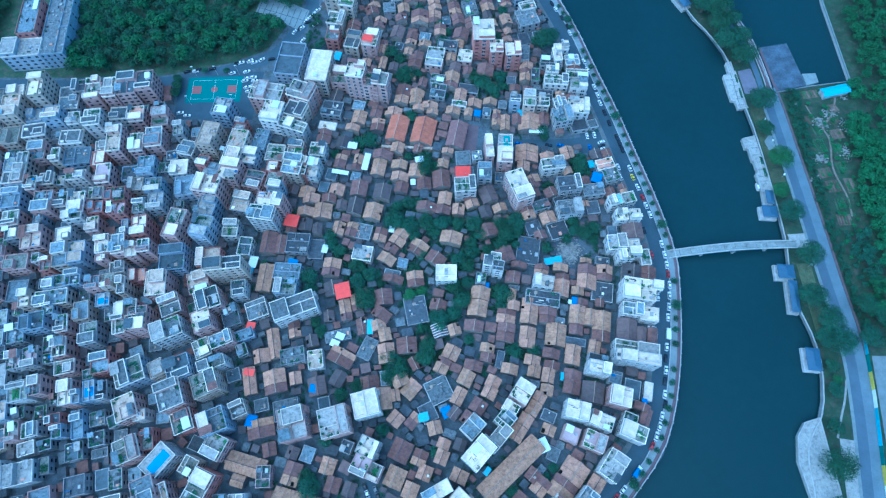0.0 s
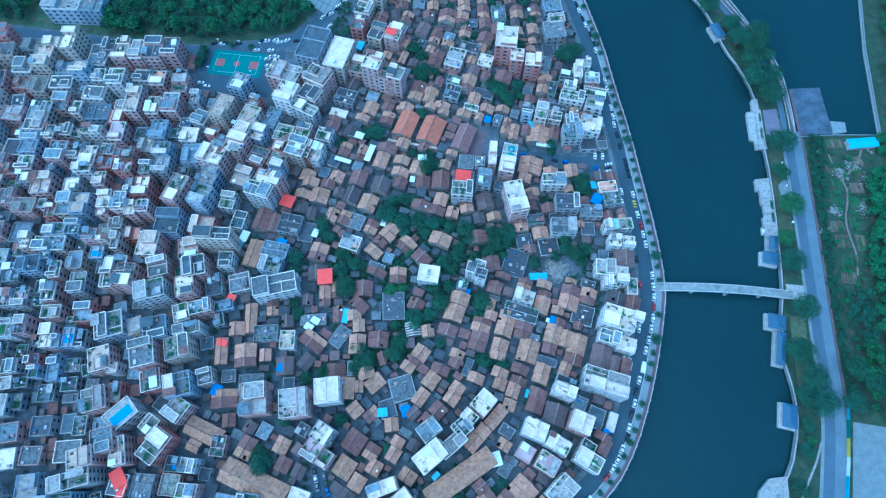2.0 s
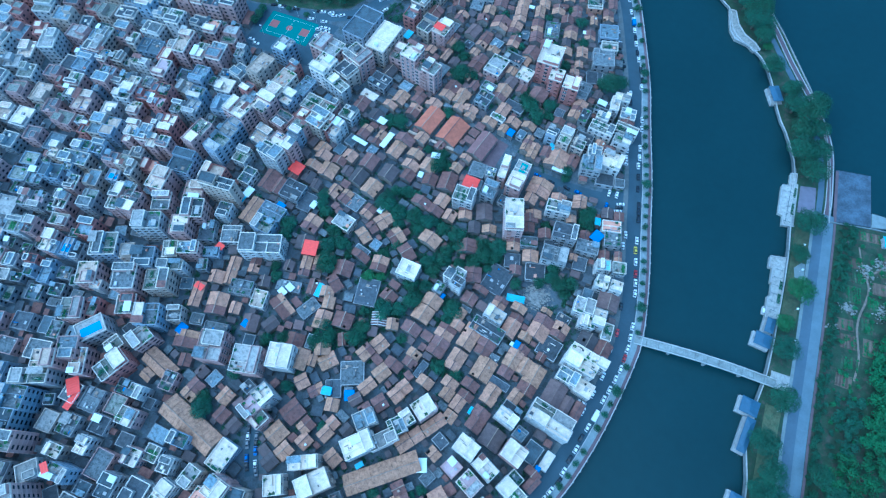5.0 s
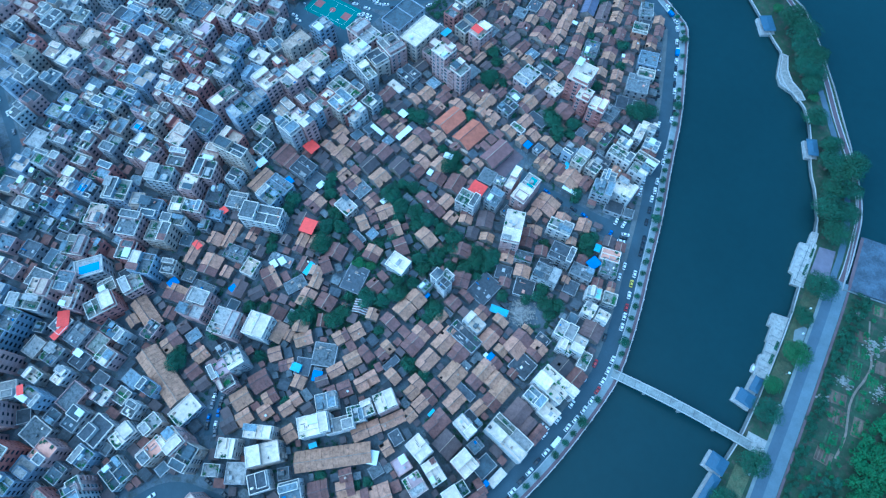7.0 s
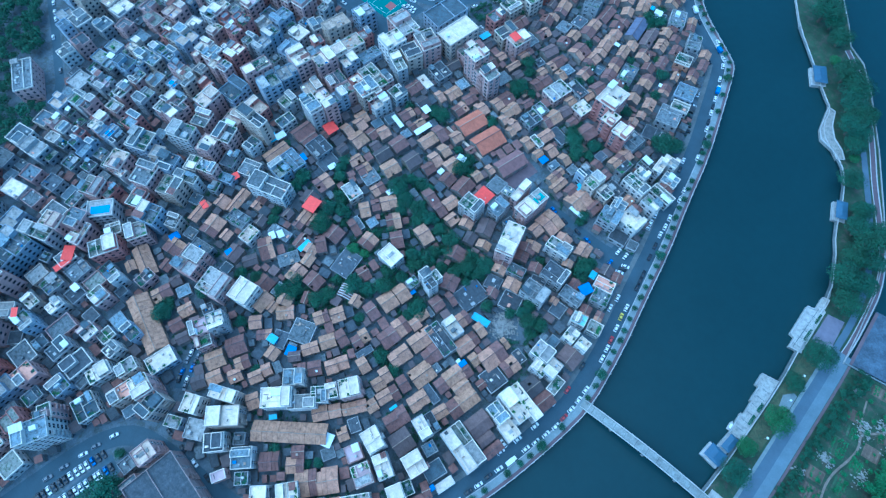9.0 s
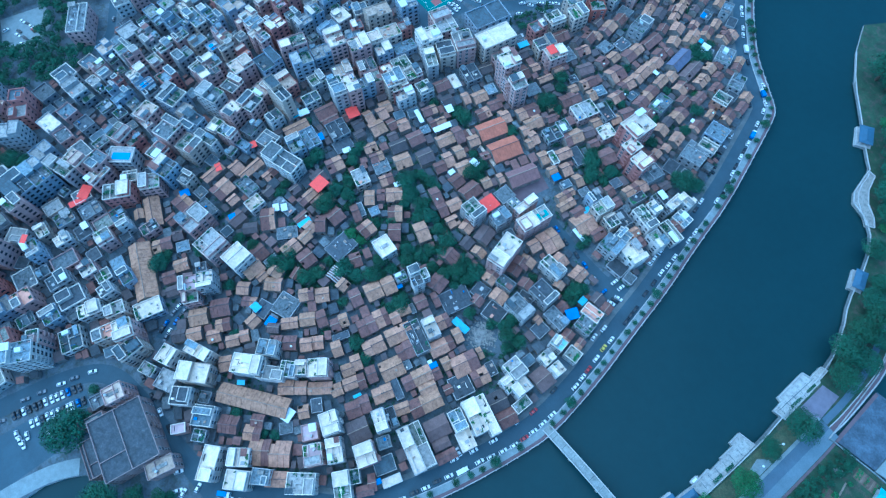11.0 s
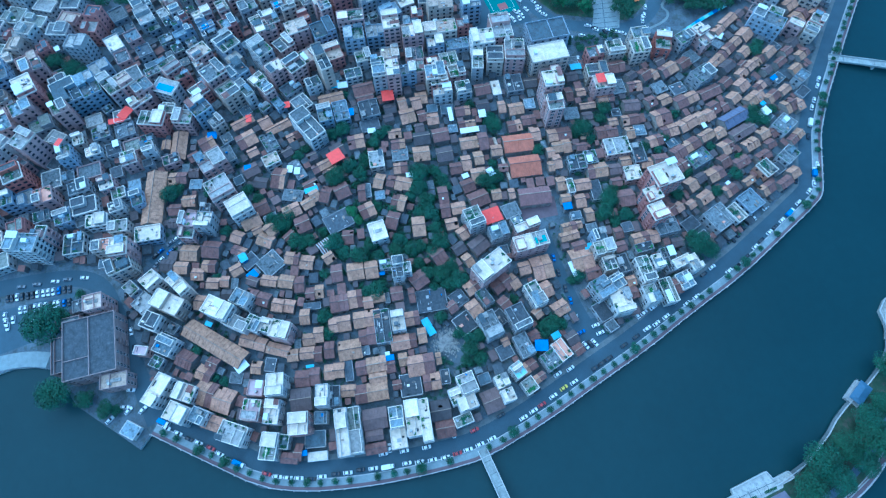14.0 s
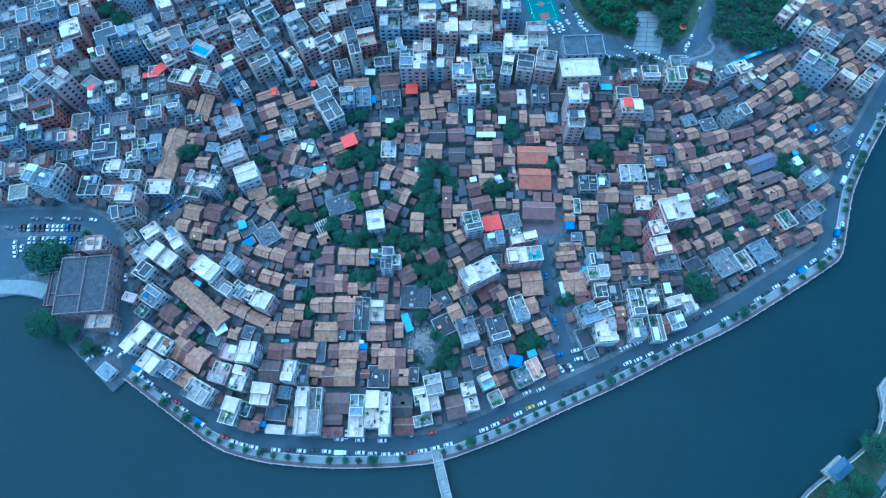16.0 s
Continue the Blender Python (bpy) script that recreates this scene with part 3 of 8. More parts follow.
# ---- bridges ----
def footbridge(xa, ya, xb, yb, width, hump, label):
    length = math.hypot(xb - xa, yb - ya)
    base = tagged(new("footbridge"), label, "bridge")
    base.matrix_world = pose(xa, ya, 0, 0, 0, math.degrees(math.atan2(yb - ya, xb - xa)))
    n, h = 20, width / 2
    zs = [0.15 + hump * math.sin(math.pi * i / n) for i in range(n + 1)]
    deck, sides = Shape(), (Shape(), Shape())
    for i in range(n):
        u, v = length * i / n, length * (i + 1) / n
        deck.hexa([(u, -h, zs[i] - 0.6), (v, -h, zs[i + 1] - 0.6), (v, h, zs[i + 1] - 0.6), (u, h, zs[i] - 0.6)], [(u, -h, zs[i]), (v, -h, zs[i + 1]), (v, h, zs[i + 1]), (u, h, zs[i])])
        for s, k in zip(sides, (-h, h)):
            s.hexa([(u, k - 0.15, zs[i]), (v, k - 0.15, zs[i + 1]), (v, k + 0.15, zs[i + 1]), (u, k + 0.15, zs[i])],
                   [(u, k - 0.15, zs[i] + 1), (v, k - 0.15, zs[i + 1] + 1), (v, k + 0.15, zs[i + 1] + 1), (u, k + 0.15, zs[i] + 1)])
    part("deck", welded_later(deck, "deck", BRIDGE), None, base)
    for s in sides:
        part("balustrade", welded_later(s, "balustrade", RAIL), None, base)
    for i in range(1, 12):
        # expansion joints across the deck
        u = length * i / 12
        z = 0.15 + hump * math.sin(math.pi * i / 12)
        joint = Shape()
        joint.box(u - 0.12, u + 0.12, -h + 0.2, h - 0.2, z - 0.2, z + 0.02)
        part("joint", joint, PLOT_PAVE, base)
    for f in (0.25, 0.5, 0.75):
        pier = Shape()
        pier.box(length * f - 0.6, length * f + 0.6, -h + 0.3, h - 0.3, -3.1, hump * math.sin(math.pi * f) - 0.44)
        part("pier", pier, STONE, base)


footbridge(121.5, -20.5, 194, -16.5, 4.4, 3.8, "pale arched concrete footbridge over the river")
footbridge(-20, 283, 42, 376, 5.0, 2.0, "long pale curved bridge at the river bend")

# ---- buildings ----
rnd = random.Random(7)
PLOTS = []   # centre, half sizes, turn, storeys: what stands where


def plot(x, y, w, d, rot, storeys):
    PLOTS.append((x, y, w / 2, d / 2, radians(rot), storeys))


TILE_WORDS = {"t": "tan clay tile", "r": "red-brown clay tile", "d": "dark brown tile", "s": "blue-grey tile", "o": "bright orange-red tile", "p": "maroon tile", "k": "half-stripped dark tile"}


def roof_sheet(a, b, off, e, rise, n, m, r, rib, proud, worn):
    """Tile roof as one folded sheet: sagging bays between raised courses, a thick eave, now and then a hole."""
    s = Shape()
    cols = []
    for i in range(n + 1):
        u = -a + rib + (2 * a - 2 * rib) * i / n
        cols += [(u - rib, proud), (u + rib, proud)] if i in (0, n) else [(u - rib - 0.05, 0), (u - rib, proud), (u + rib, proud), (u + rib + 0.05, 0)]
        if i == 0:
            cols.append((u + rib + 0.05, 0))
        if i == n:
            cols.insert(-2, (u - rib - 0.05, 0))
    rows = [-b + (off + b) * j / m for j in range(m)] + [off + (b - off) * j / m for j in range(m + 1)]
    for v in rows:
        fall = rise * abs(v - off) / (b - 0.3)
        for u, z in cols:
            s.v.append((u, v, e + rise - fall + 0.12 + z + (r.uniform(-0.06, 0.06) if not z else r.uniform(-0.02, 0.03))))
    k, hole = len(cols), (r.randrange(2 * m), r.randrange(n)) if worn and r.random() < 0.16 else None
    for j in range(len(rows) - 1):
        for i in range(k - 1):
            if hole and j == hole[0] and i == 2 + 4 * hole[1]:
                continue
            s.f.append((j * k + i, j * k + i + 1, (j + 1) * k + i + 1, (j + 1) * k + i))
            s.m.append(1 if cols[i][1] and cols[i + 1][1] else 0)
    ring = [i for i in range(k)] + [j * k + k - 1 for j in range(1, len(rows))] + [(len(rows) - 1) * k + i for i in range(k - 2, -1, -1)] + [j * k for j in range(len(rows) - 2, 0, -1)]
    base = len(s.v)
    s.v += [(s.v[q][0], s.v[q][1], s.v[q][2] - 0.24) for q in ring]
    for q in range(len(ring)):
        t = (q + 1) % len(ring)
        s.f.append((ring[q], base + q, base + t, ring[t]))
        s.m.append(0)
    return s


def house(x, y, w, d, rot, tone, eave=None, near=True):
    """Low old house: brick walls with gables and a pitched tile roof, its ridge along w."""
    plot(x, y, w, d, rot, 1)
    r = random.Random(int(x * 13 + y * 7919))
    w, d = w * 0.97, d * 0.97
    e = eave or r.uniform(3.9, 5.3)
    rise = min(d * 0.24, 2.6) * r.uniform(0.85, 1.15)
    off = d * r.uniform(-0.06, 0.06)
    a, b = w / 2, d / 2
    body = Shape()
    ring = [(-b, 0), (b, 0), (b, e), (off, e + rise), (-b, e)]
    body.face([(-a, yy, z) for yy, z in ring][::-1])
    body.face([(a, yy, z) for yy, z in ring])
    body.face([(-a, -b, 0), (a, -b, 0), (a, -b, e), (-a, -b, e)])
    body.face([(a, b, 0), (-a, b, 0), (-a, b, e), (a, b, e)])
    ob = tagged(part("old_house", body, OLDWALL), f"low grey brick house with a {TILE_WORDS[tone]} roof", "house", group="old tiled houses")
    ob.matrix_world = pose(x, y, 0, 0, 0, rot)
    o = 0.3
    n = max(2, round((w + 2 * o) / (1.15 if tone in "op" else 1.35) / r.uniform(1.0, 1.9)))
    m = max(2, round(b / 1.3))
    lime = r.random() < 0.4
    # longer houses are roofed bay by bay, each bay with a tone and height of its own
    cuts = [-a - o, a + o]
    if 7 < w < 20 and tone in "tr" and r.random() < 0.75:
        cuts.insert(1, w * r.uniform(-0.18, 0.18))
    for k, (c0, c1) in enumerate(zip(cuts, cuts[1:])):
        skin = tone if k == 0 or r.random() < 0.45 else {"t": "r", "r": "t"}[tone]
        up = rise + (0 if k == 0 else r.uniform(-0.35, 0.35))
        half, tall = (c1 - c0) / 2 - (0.04 if len(cuts) > 2 else 0), 0.3 if tone == "k" else 0.16
        at = Matrix.Translation(((c0 + c1) / 2, 0, 0.0 if k == 0 else r.uniform(0.0, 0.3)))
        rf = part("roof", roof_sheet(half, b + o, off, e, up, max(2, round(n * half / a)), m, r, 0.22 if tone == "k" else 0.09, tall, tone in "trd"), [TILE[skin], LIME if tone == "k" else TILE[skin]], ob, at=at)
        cap = Shape()
        cap.box(-half, half, off - 0.15, off + 0.15, e + up + 0.1, e + up + 0.46)
        for sd in (-1, 1):
            cap.box(sd * half - 0.17, sd * half + 0.17, off - 0.3, off + 0.3, e + up + 0.1, e + up + 0.58)
        part("ridge", cap, MORTAR if lime else TILE["d"], rf)
    if near and r.random() < 0.2 and w > 4:
        dr = Shape()
        u = r.uniform(-0.25, 0.25) * w
        dr.box(u - 0.7, u + 0.7, -b - 0.06, -b + 0.02, 0, 2.3)
        part("door", dr, DOORM, ob)
    if near and r.random() < 0.12 and w > 5:
        vent = Shape()
        u, f = r.uniform(-0.3, 0.3) * w, r.uniform(0.35, 0.6)
        zz = e + rise * f
        vent.box(u - 0.5, u + 0.5, -b * (1 - f) - 0.5, -b * (1 - f) + 0.5, zz, zz + 0.55)
        part("skylight", vent, TARP_WHITE if r.random() < 0.4 else MORTAR, rf)
    return ob


def window_mesh(width, height):
    """A framed window with two recessed panes and a sill, one connected mesh."""
    s = Shape()
    xs = (-width / 2 - 0.1, -width / 2, -0.05, 0.05, width / 2, width / 2 + 0.1)
    zs = (-0.14, 0, height, height + 0.1)
    front = -0.11
    for i in range(5):
        for k in range(3):
            ring = [(xs[i], zs[k]), (xs[i + 1], zs[k]), (xs[i + 1], zs[k + 1]), (xs[i], zs[k + 1])]
            if i in (1, 3) and k == 1:
                s.face([(x, -0.03, z) for x, z in ring], 0)
                for (xa, za), (xb, zb) in zip(ring, ring[1:] + ring[:1]):
                    s.face([(xa, front, za), (xb, front, zb), (xb, -0.03, zb), (xa, -0.03, za)], 1)
            else:
                s.face([(x, front, z) for x, z in ring], 1)
    ring = [(xs[0], zs[0]), (xs[-1], zs[0]), (xs[-1], zs[-1]), (xs[0], zs[-1])]
    for (xa, za), (xb, zb) in zip(ring, ring[1:] + ring[:1]):
        s.face([(xa, 0.02, za), (xb, 0.02, zb), (xb, front, zb), (xa, front, za)], 1)
    return welded(s.mesh("window", [GLASS, FRAME]))


def welded(me):
    bm = bmesh.new()
    bm.from_mesh(me)
    bmesh.ops.remove_doubles(bm, verts=bm.verts, dist=0.0005)
    bm.to_mesh(me)
    bm.free()
    return me


def facade(s, k, span, deep, h, storeys, cols, wide, tall):
    """One front of a concrete building, with its window openings set back into the wall."""
    cs, sn = ((1, 0), (0, 1), (-1, 0), (0, -1))[k]

    def put(pts, m):
        s.face([(x * cs - y * sn, x * sn + y * cs, z) for x, y, z in pts], m)

    low = 0.0
    for f in range(storeys):
        high = h if f == storeys - 1 else 3.1 * (f + 1)
        for c in range(cols):
            x0, x1 = span * (c / cols - 0.5), span * ((c + 1) / cols - 0.5)
            mx, z0 = (x0 + x1) / 2, low + 0.95
            inner = [(mx - wide / 2, z0), (mx + wide / 2, z0), (mx + wide / 2, z0 + tall), (mx - wide / 2, z0 + tall)]
            outer = [(x0, low), (x1, low), (x1, high - 0.24), (x0, high - 0.24)]
            for i in range(4):
                j = (i + 1) % 4
                put([(*outer[i][:1], -deep, outer[i][1]), (outer[j][0], -deep, outer[j][1]), (inner[j][0], -deep, inner[j][1]), (inner[i][0], -deep, inner[i][1])], 0)
                put([(inner[i][0], -deep, inner[i][1]), (inner[j][0], -deep, inner[j][1]), (inner[j][0], -deep + 0.18, inner[j][1]), (inner[i][0], -deep + 0.18, inner[i][1])], 0)
            put([(x, -deep + 0.18, z) for x, z in inner], 1)
        # a projecting floor band
        i, o, lip = span / 2, span / 2 + 0.13, high - 0.24
        put([(-i, -deep, lip), (i, -deep, lip), (o, -deep - 0.13, lip), (-o, -deep - 0.13, lip)], 0)
        put([(-o, -deep - 0.13, lip), (o, -deep - 0.13, lip), (o, -deep - 0.13, high), (-o, -deep - 0.13, high)], 0)
        put([(-o, -deep - 0.13, high), (o, -deep - 0.13, high), (i, -deep, high), (-i, -deep, high)], 0)
        low = high


def balcony_mesh(wide, wall):
    """Slab with a solid front and two side walls."""
    s = Shape()
    s.box(-wide / 2, wide / 2, -1.15, 0, -0.95, -0.8, bottom=True)
    for x0, x1, y0, y1 in ((-wide / 2, wide / 2, -1.15, -1.03), (-wide / 2, -wide / 2 + 0.12, -1.03, 0), (wide / 2 - 0.12, wide / 2, -1.03, 0)):
        s.box(x0, x1, y0, y1, -0.8, 0.2)
    return welded(s.mesh("balcony", [wall]))


BALCONIES = {}


def walls_on_grid(xs, ys, party, z0, z1):
    """Parapet round a roof as one piece, with party walls on the inner grid lines if wanted."""
    nx, ny = len(xs) - 1, len(ys) - 1

    def solid(i, j):
        if i < 0 or j < 0 or i >= nx or j >= ny:
            return False
        if i in (0, nx - 1) or j in (0, ny - 1) or (nx == 5 and i == 2):
            return True
        return party not in (None, 0) and j == 2 and (i < 2 if party < 0 else i > 2)

    s, at = Shape(), {}

    def vert(i, j, z):
        if (i, j, z) not in at:
            at[(i, j, z)] = len(s.v)
            s.v.append((xs[i], ys[j], z))
        return at[(i, j, z)]

    for i in range(nx):
        for j in range(ny):
            if solid(i, j):
                s.f.append((vert(i, j, z1), vert(i + 1, j, z1), vert(i + 1, j + 1, z1), vert(i, j + 1, z1)))
                for ia, ja, ib, jb, ni, nj in ((i, j, i + 1, j, i, j - 1), (i + 1, j, i + 1, j + 1, i + 1, j), (i + 1, j + 1, i, j + 1, i, j + 1), (i, j + 1, i, j, i - 1, j)):
                    if not solid(ni, nj):
                        s.f.append((vert(ia, ja, z0), vert(ib, jb, z0), vert(ib, jb, z1), vert(ia, ja, z1)))
    s.m = [0] * len(s.f)
    return s


def roof_things(ob, a, b, h, r, keep, lush):
    """What stands about on a flat roof: blocks, frames, pipes; and pots of plants along the edge."""
    def free(u, v, s):
        return not (keep[0] - s < u < keep[1] + s and keep[2] - s < v < keep[3] + s)

    junk = Shape()
    for _ in range(int(2 + a * b * 0.16)):
        u, v = r.uniform(-a + 0.9, a - 0.9), r.uniform(-b + 0.9, b - 0.9)
        lw, ld = r.choice(((r.uniform(0.2, 0.6), r.uniform(0.2, 0.5)), (r.uniform(0.8, 1.6), 0.12), (0.12, r.uniform(0.8, 1.6)), (r.uniform(0.5, 1.1), r.uniform(0.4, 0.9))))
        if free(u, v, max(lw, ld)) and abs(u) + lw < a - 0.3 and abs(v) + ld < b - 0.3:
            junk.box(u - lw, u + lw, v - ld, v + ld, h + 0.06, h + r.uniform(0.15, 1.0), r.choice((0, 0, 1, 2, 3)))
    if junk.v:
        tagged(part("roof_clutter", junk, [STONE, TOP["dark"], MORTAR, r.choice((PARAPET, TARP_BLUE, METAL, TOP["orange"]))], ob), kind="stuff")
    if lush:
        pots = Shape()
        for _ in range(r.randint(4, 11)):
            side = r.choice((-1, 1))
            u, v = (r.uniform(-a + 0.8, a - 0.8), side * (b - 0.75)) if r.random() < 0.5 else (side * (a - 0.75), r.uniform(-b + 0.8, b - 0.8))
            if free(u, v, 0.5):
                pots.box(u - 0.3, u + 0.3, v - 0.3, v + 0.3, h + 0.06, h + 0.4, 1)
                plants(pots, u - 0.7, u + 0.7, v - 0.7, v + 0.7, h + 0.4, 6, r)
        if pots.v:
            tagged(part("roof_greenery", pots, [LEAF2 if r.random() < 0.2 else LEAF, MORTAR], ob), kind="stuff")


WINDOW_SIZES = ((1.7, 1.6), (2.1, 1.65), (1.4, 1.8))
WINDOWS = [window_mesh(*ws) for ws in WINDOW_SIZES]


def plants(shape, x0, x1, y0, y1, z, n, r, m=0):
    """Low potted greenery: tufts of small leaves."""
    for _ in range(n):
        cx, cy, s = r.uniform(x0, x1), r.uniform(y0, y1), r.uniform(0.25, 0.6)
        for _ in range(5):
            a, t = r.uniform(0, 6.28), r.uniform(0.2, 0.9)
            dx, dy = math.cos(a) * s, math.sin(a) * s
            shape.face([(cx, cy, z + 0.1), (cx + dx - dy * 0.5, cy + dy + dx * 0.5, z + s * t), (cx + dx * 1.3, cy + dy * 1.3, z + s * t * 0.9), (cx + dx + dy * 0.5, cy + dy - dx * 0.5, z + s * t)], m)


TOP_WORDS = {"white": "white coated", "pale": "pale cement", "beige": "beige", "grey": "stained grey", "dark": "dark stained", "slate": "slate-grey", "blue": "blue-grey", "garden": "planted", "orange": "orange", "pink": "pink tiled",
             "cyan": "cyan sheet", "pool": "green pool", "poolblue": "blue sheeted"}
WALL_WORDS = {"white": "white tiled", "pale": "pale tiled", "pink": "pinkish tiled", "beige": "beige", "grey": "grey cement", "brown": "brown-grey tiled", "brick": "red-brown tiled", "red": "red painted", "blue": "blue-grey tiled", "orange": "orange painted"}


def block(x, y, w, d, rot, storeys, wall, top, near=True, plain=False):
    """Flat-roofed concrete house: walls, roof slab, parapet, stair head, windows towards the river."""
    plot(x, y, w, d, rot, storeys)
    r = random.Random(int(x * 31 + y * 6007))
    w, d = w * 0.97, d * 0.97
    if x < -40 and storeys >= 3 and wall in ("white", "pale", "blue") and r.random() < 0.45:
        wall = r.choice(("pink", "pink", "brick", "beige"))
    if x < -60 and top in ("white", "pale") and r.random() < 0.4:
        top = r.choice(("grey", "blue", "garden", "slate", "beige"))
    h = 3.1 * storeys + (0.1 if storeys > 1 else 0.6) + r.uniform(-0.15, 0.3)
    a, b = w / 2, d / 2
    pick = r.randrange(3)
    wide, tall = WINDOW_SIZES[pick]
    body = Shape()
    for k in range(4):
        span, deep = (w, b) if k in (0, 2) else (d, a)
        n = max(1, min(5, int(span / 3.4)))
        facade(body, k, span, deep, h, storeys, n, min(wide, span * 0.5), tall)
    body.face([(-a, -b, h), (a, -b, h), (a, b, h), (-a, b, h)], 0)
    body = welded(body.mesh("walls", [WALL[wall], GLASS]))
    name = "apartment_block" if storeys >= 4 else ("concrete_house" if storeys >= 2 else "flat_roofed_shed")
    cat = {"apartment_block": "apartment building", "concrete_house": "house", "flat_roofed_shed": "shed"}[name]
    ob = tagged(part(name, body, None), f"{storeys}-storey {WALL_WORDS[wall]} building with a {TOP_WORDS[top]} flat roof", cat, group="flat-roofed concrete buildings")
    ob.matrix_world = pose(x, y, 0, 0, 0, rot)
    slab = Shape()
    slab.box(-a + 0.2, a - 0.2, -b + 0.2, b - 0.2, h, h + 0.06)
    part("roof_slab", slab, TOP["pale" if top.startswith("pool") else top], ob)
    if top.startswith("pool"):
        basin = Shape()
        basin.box(-a * 0.74, a * 0.74, -b * 0.62, b * 0.3, h + 0.06, h + 0.2)
        part("basin", basin, TOP[top], ob, "long bright blue sheeted basin" if top == "poolblue" else "small green pool")
        plain = True
    if storeys >= 2 or r.random() < 0.4:
        ph = 0.95 if storeys >= 2 else 0.4
        g = 0.17
        xs, ys, party = [-a - 0.06, -a + g, a - g, a + 0.06], [-b - 0.06, -b + g, b - g, b + 0.06], None
        # low party walls across the larger roofs
        if storeys >= 2 and min(w, d) > 5.5 and r.random() < 0.7:
            u, v = r.uniform(-0.5, 0.5) * a, r.uniform(-0.5, 0.5) * b
            xs[2:2], ys[2:2] = [u - 0.11, u + 0.11], [v - 0.11, v + 0.11]
            party = r.choice((-1, 0, 1))
        par = walls_on_grid(xs, ys, party, h, h + ph)
        light = wall in ("white", "pale", "beige", "pink") or top in ("white", "pale", "garden", "pool", "poolblue")
        part("parapet", par, PARAPET if light and r.random() < (0.55 if x < -60 else 0.75) else WALL[wall], ob)
    keep = (0, 0, 0, 0)
    if storeys >= 3 and 6 < max(w, d) < 24 and not plain:
        # a set-back top storey with a parapet of its own
        f = r.uniform(0.34, 0.55)
        end = r.choice((-1, 1))
        if w >= d:
            u0, u1, v0, v1 = (a - w * f, a, -b, b) if end > 0 else (-a, -a + w * f, -b, b)
        else:
            u0, u1, v0, v1 = (-a, a, b - d * f, b) if end > 0 else (-a, a, -b, -b + d * f)
        if r.random() < 0.5:
            v1 = v0 + (v1 - v0) * r.uniform(0.6, 0.85)
        u0, u1, v0, v1 = u0 + 0.3, u1 - 0.3, v0 + 0.3, v1 - 0.3
        sh = h + 2.75
        keep = (u0, u1, v0, v1)
        up = Shape()
        up.box(u0, u1, v0, v1, h + 0.06, sh, 0, top=1)
        st = part("top_storey", up, [WALL[wall], TOP[top if top in ("white", "pale", "beige", "blue", "slate") else r.choice(("dark", "grey", "slate") if top == "dark" else ("pale", "grey", "white"))]], ob)
        rim = Shape()
        g = 0.15
        for x0, x1, y0, y1 in ((u0 - 0.1, u1 + 0.1, v0 - 0.1, v0 + g), (u0 - 0.1, u1 + 0.1, v1 - g, v1 + 0.1), (u0 - 0.1, u0 + g, v0 + g, v1 - g), (u1 - g, u1 + 0.1, v0 + g, v1 - g)):
            rim.box(x0, x1, y0, y1, sh, sh + 0.55)
        part("parapet", welded(rim.mesh("parapet", [PARAPET if r.random() < 0.8 else WALL[wall]])), None, st)
        opening = Shape()
        opening.box((u0 + u1) / 2 - 0.5, (u0 + u1) / 2 + 0.5, v0 - 0.05, v0, h + 0.06, h + 2.1)
        part("door", opening, DOORM, st)
    if top == "garden":
        beds = Shape()
        n = max(2, int(w * d / 26))
        for _ in range(n):
            u, v = r.uniform(-a + 1.6, a - 1.6) if a > 1.8 else 0, r.uniform(-b + 1.6, b - 1.6) if b > 1.8 else 0
            lw, ld = r.choice(((0.5, min(b - 0.6, 2.2)), (min(a - 0.6, 2.2), 0.5)))
            beds.box(u - lw, u + lw, v - ld, v + ld, h + 0.06, h + 0.5, 1)
            plants(beds, u - lw, u + lw, v - ld, v + ld, h + 0.5, int(14 + 16 * lw * ld), r)
        tagged(part("planter", beds, [LEAF2 if r.random() < 0.25 else LEAF, STONE], ob, "planted beds with leafy greenery"), kind="stuff")
    elif storeys >= 2 and r.random() < 0.6 and min(w, d) > 5:
        u, v = r.uniform(-a + 1.4, a - 1.4), r.uniform(-b + 1.4, b - 1.4)
        if r.random() < 0.5:
            tank = Shape()
            tank.box(u - 0.6, u + 0.6, v - 0.6, v + 0.6, h + 0.06, h + 0.5, 1)
            tank.tube(u, v, h + 0.5, h + 2.0, 0.62, 0.6, 10)
            part("water_tank", tank, [METAL, STONE], ob, "steel water tank")
        else:
            shed = Shape()
            lw, ld = r.uniform(0.8, min(2.6, a - 0.5)), r.uniform(0.8, min(2.2, b - 0.5))
            u, v = max(-a + lw + 0.35, min(a - lw - 0.35, u)), max(-b + ld + 0.35, min(b - ld - 0.35, v))
            shed.hexa([(u - lw, v - ld, h + 0.06), (u + lw, v - ld, h + 0.06), (u + lw, v + ld, h + 0.06), (u - lw, v + ld, h + 0.06)], [(u - lw, v - ld, h + 1.9), (u + lw, v - ld, h + 1.9), (u + lw, v + ld, h + 2.3), (u - lw, v + ld, h + 2.3)])
            part("roof_shed", shed, r.choice((TOP["pale"], TOP["grey"], TOP["blue"], TARP_WHITE)), ob)
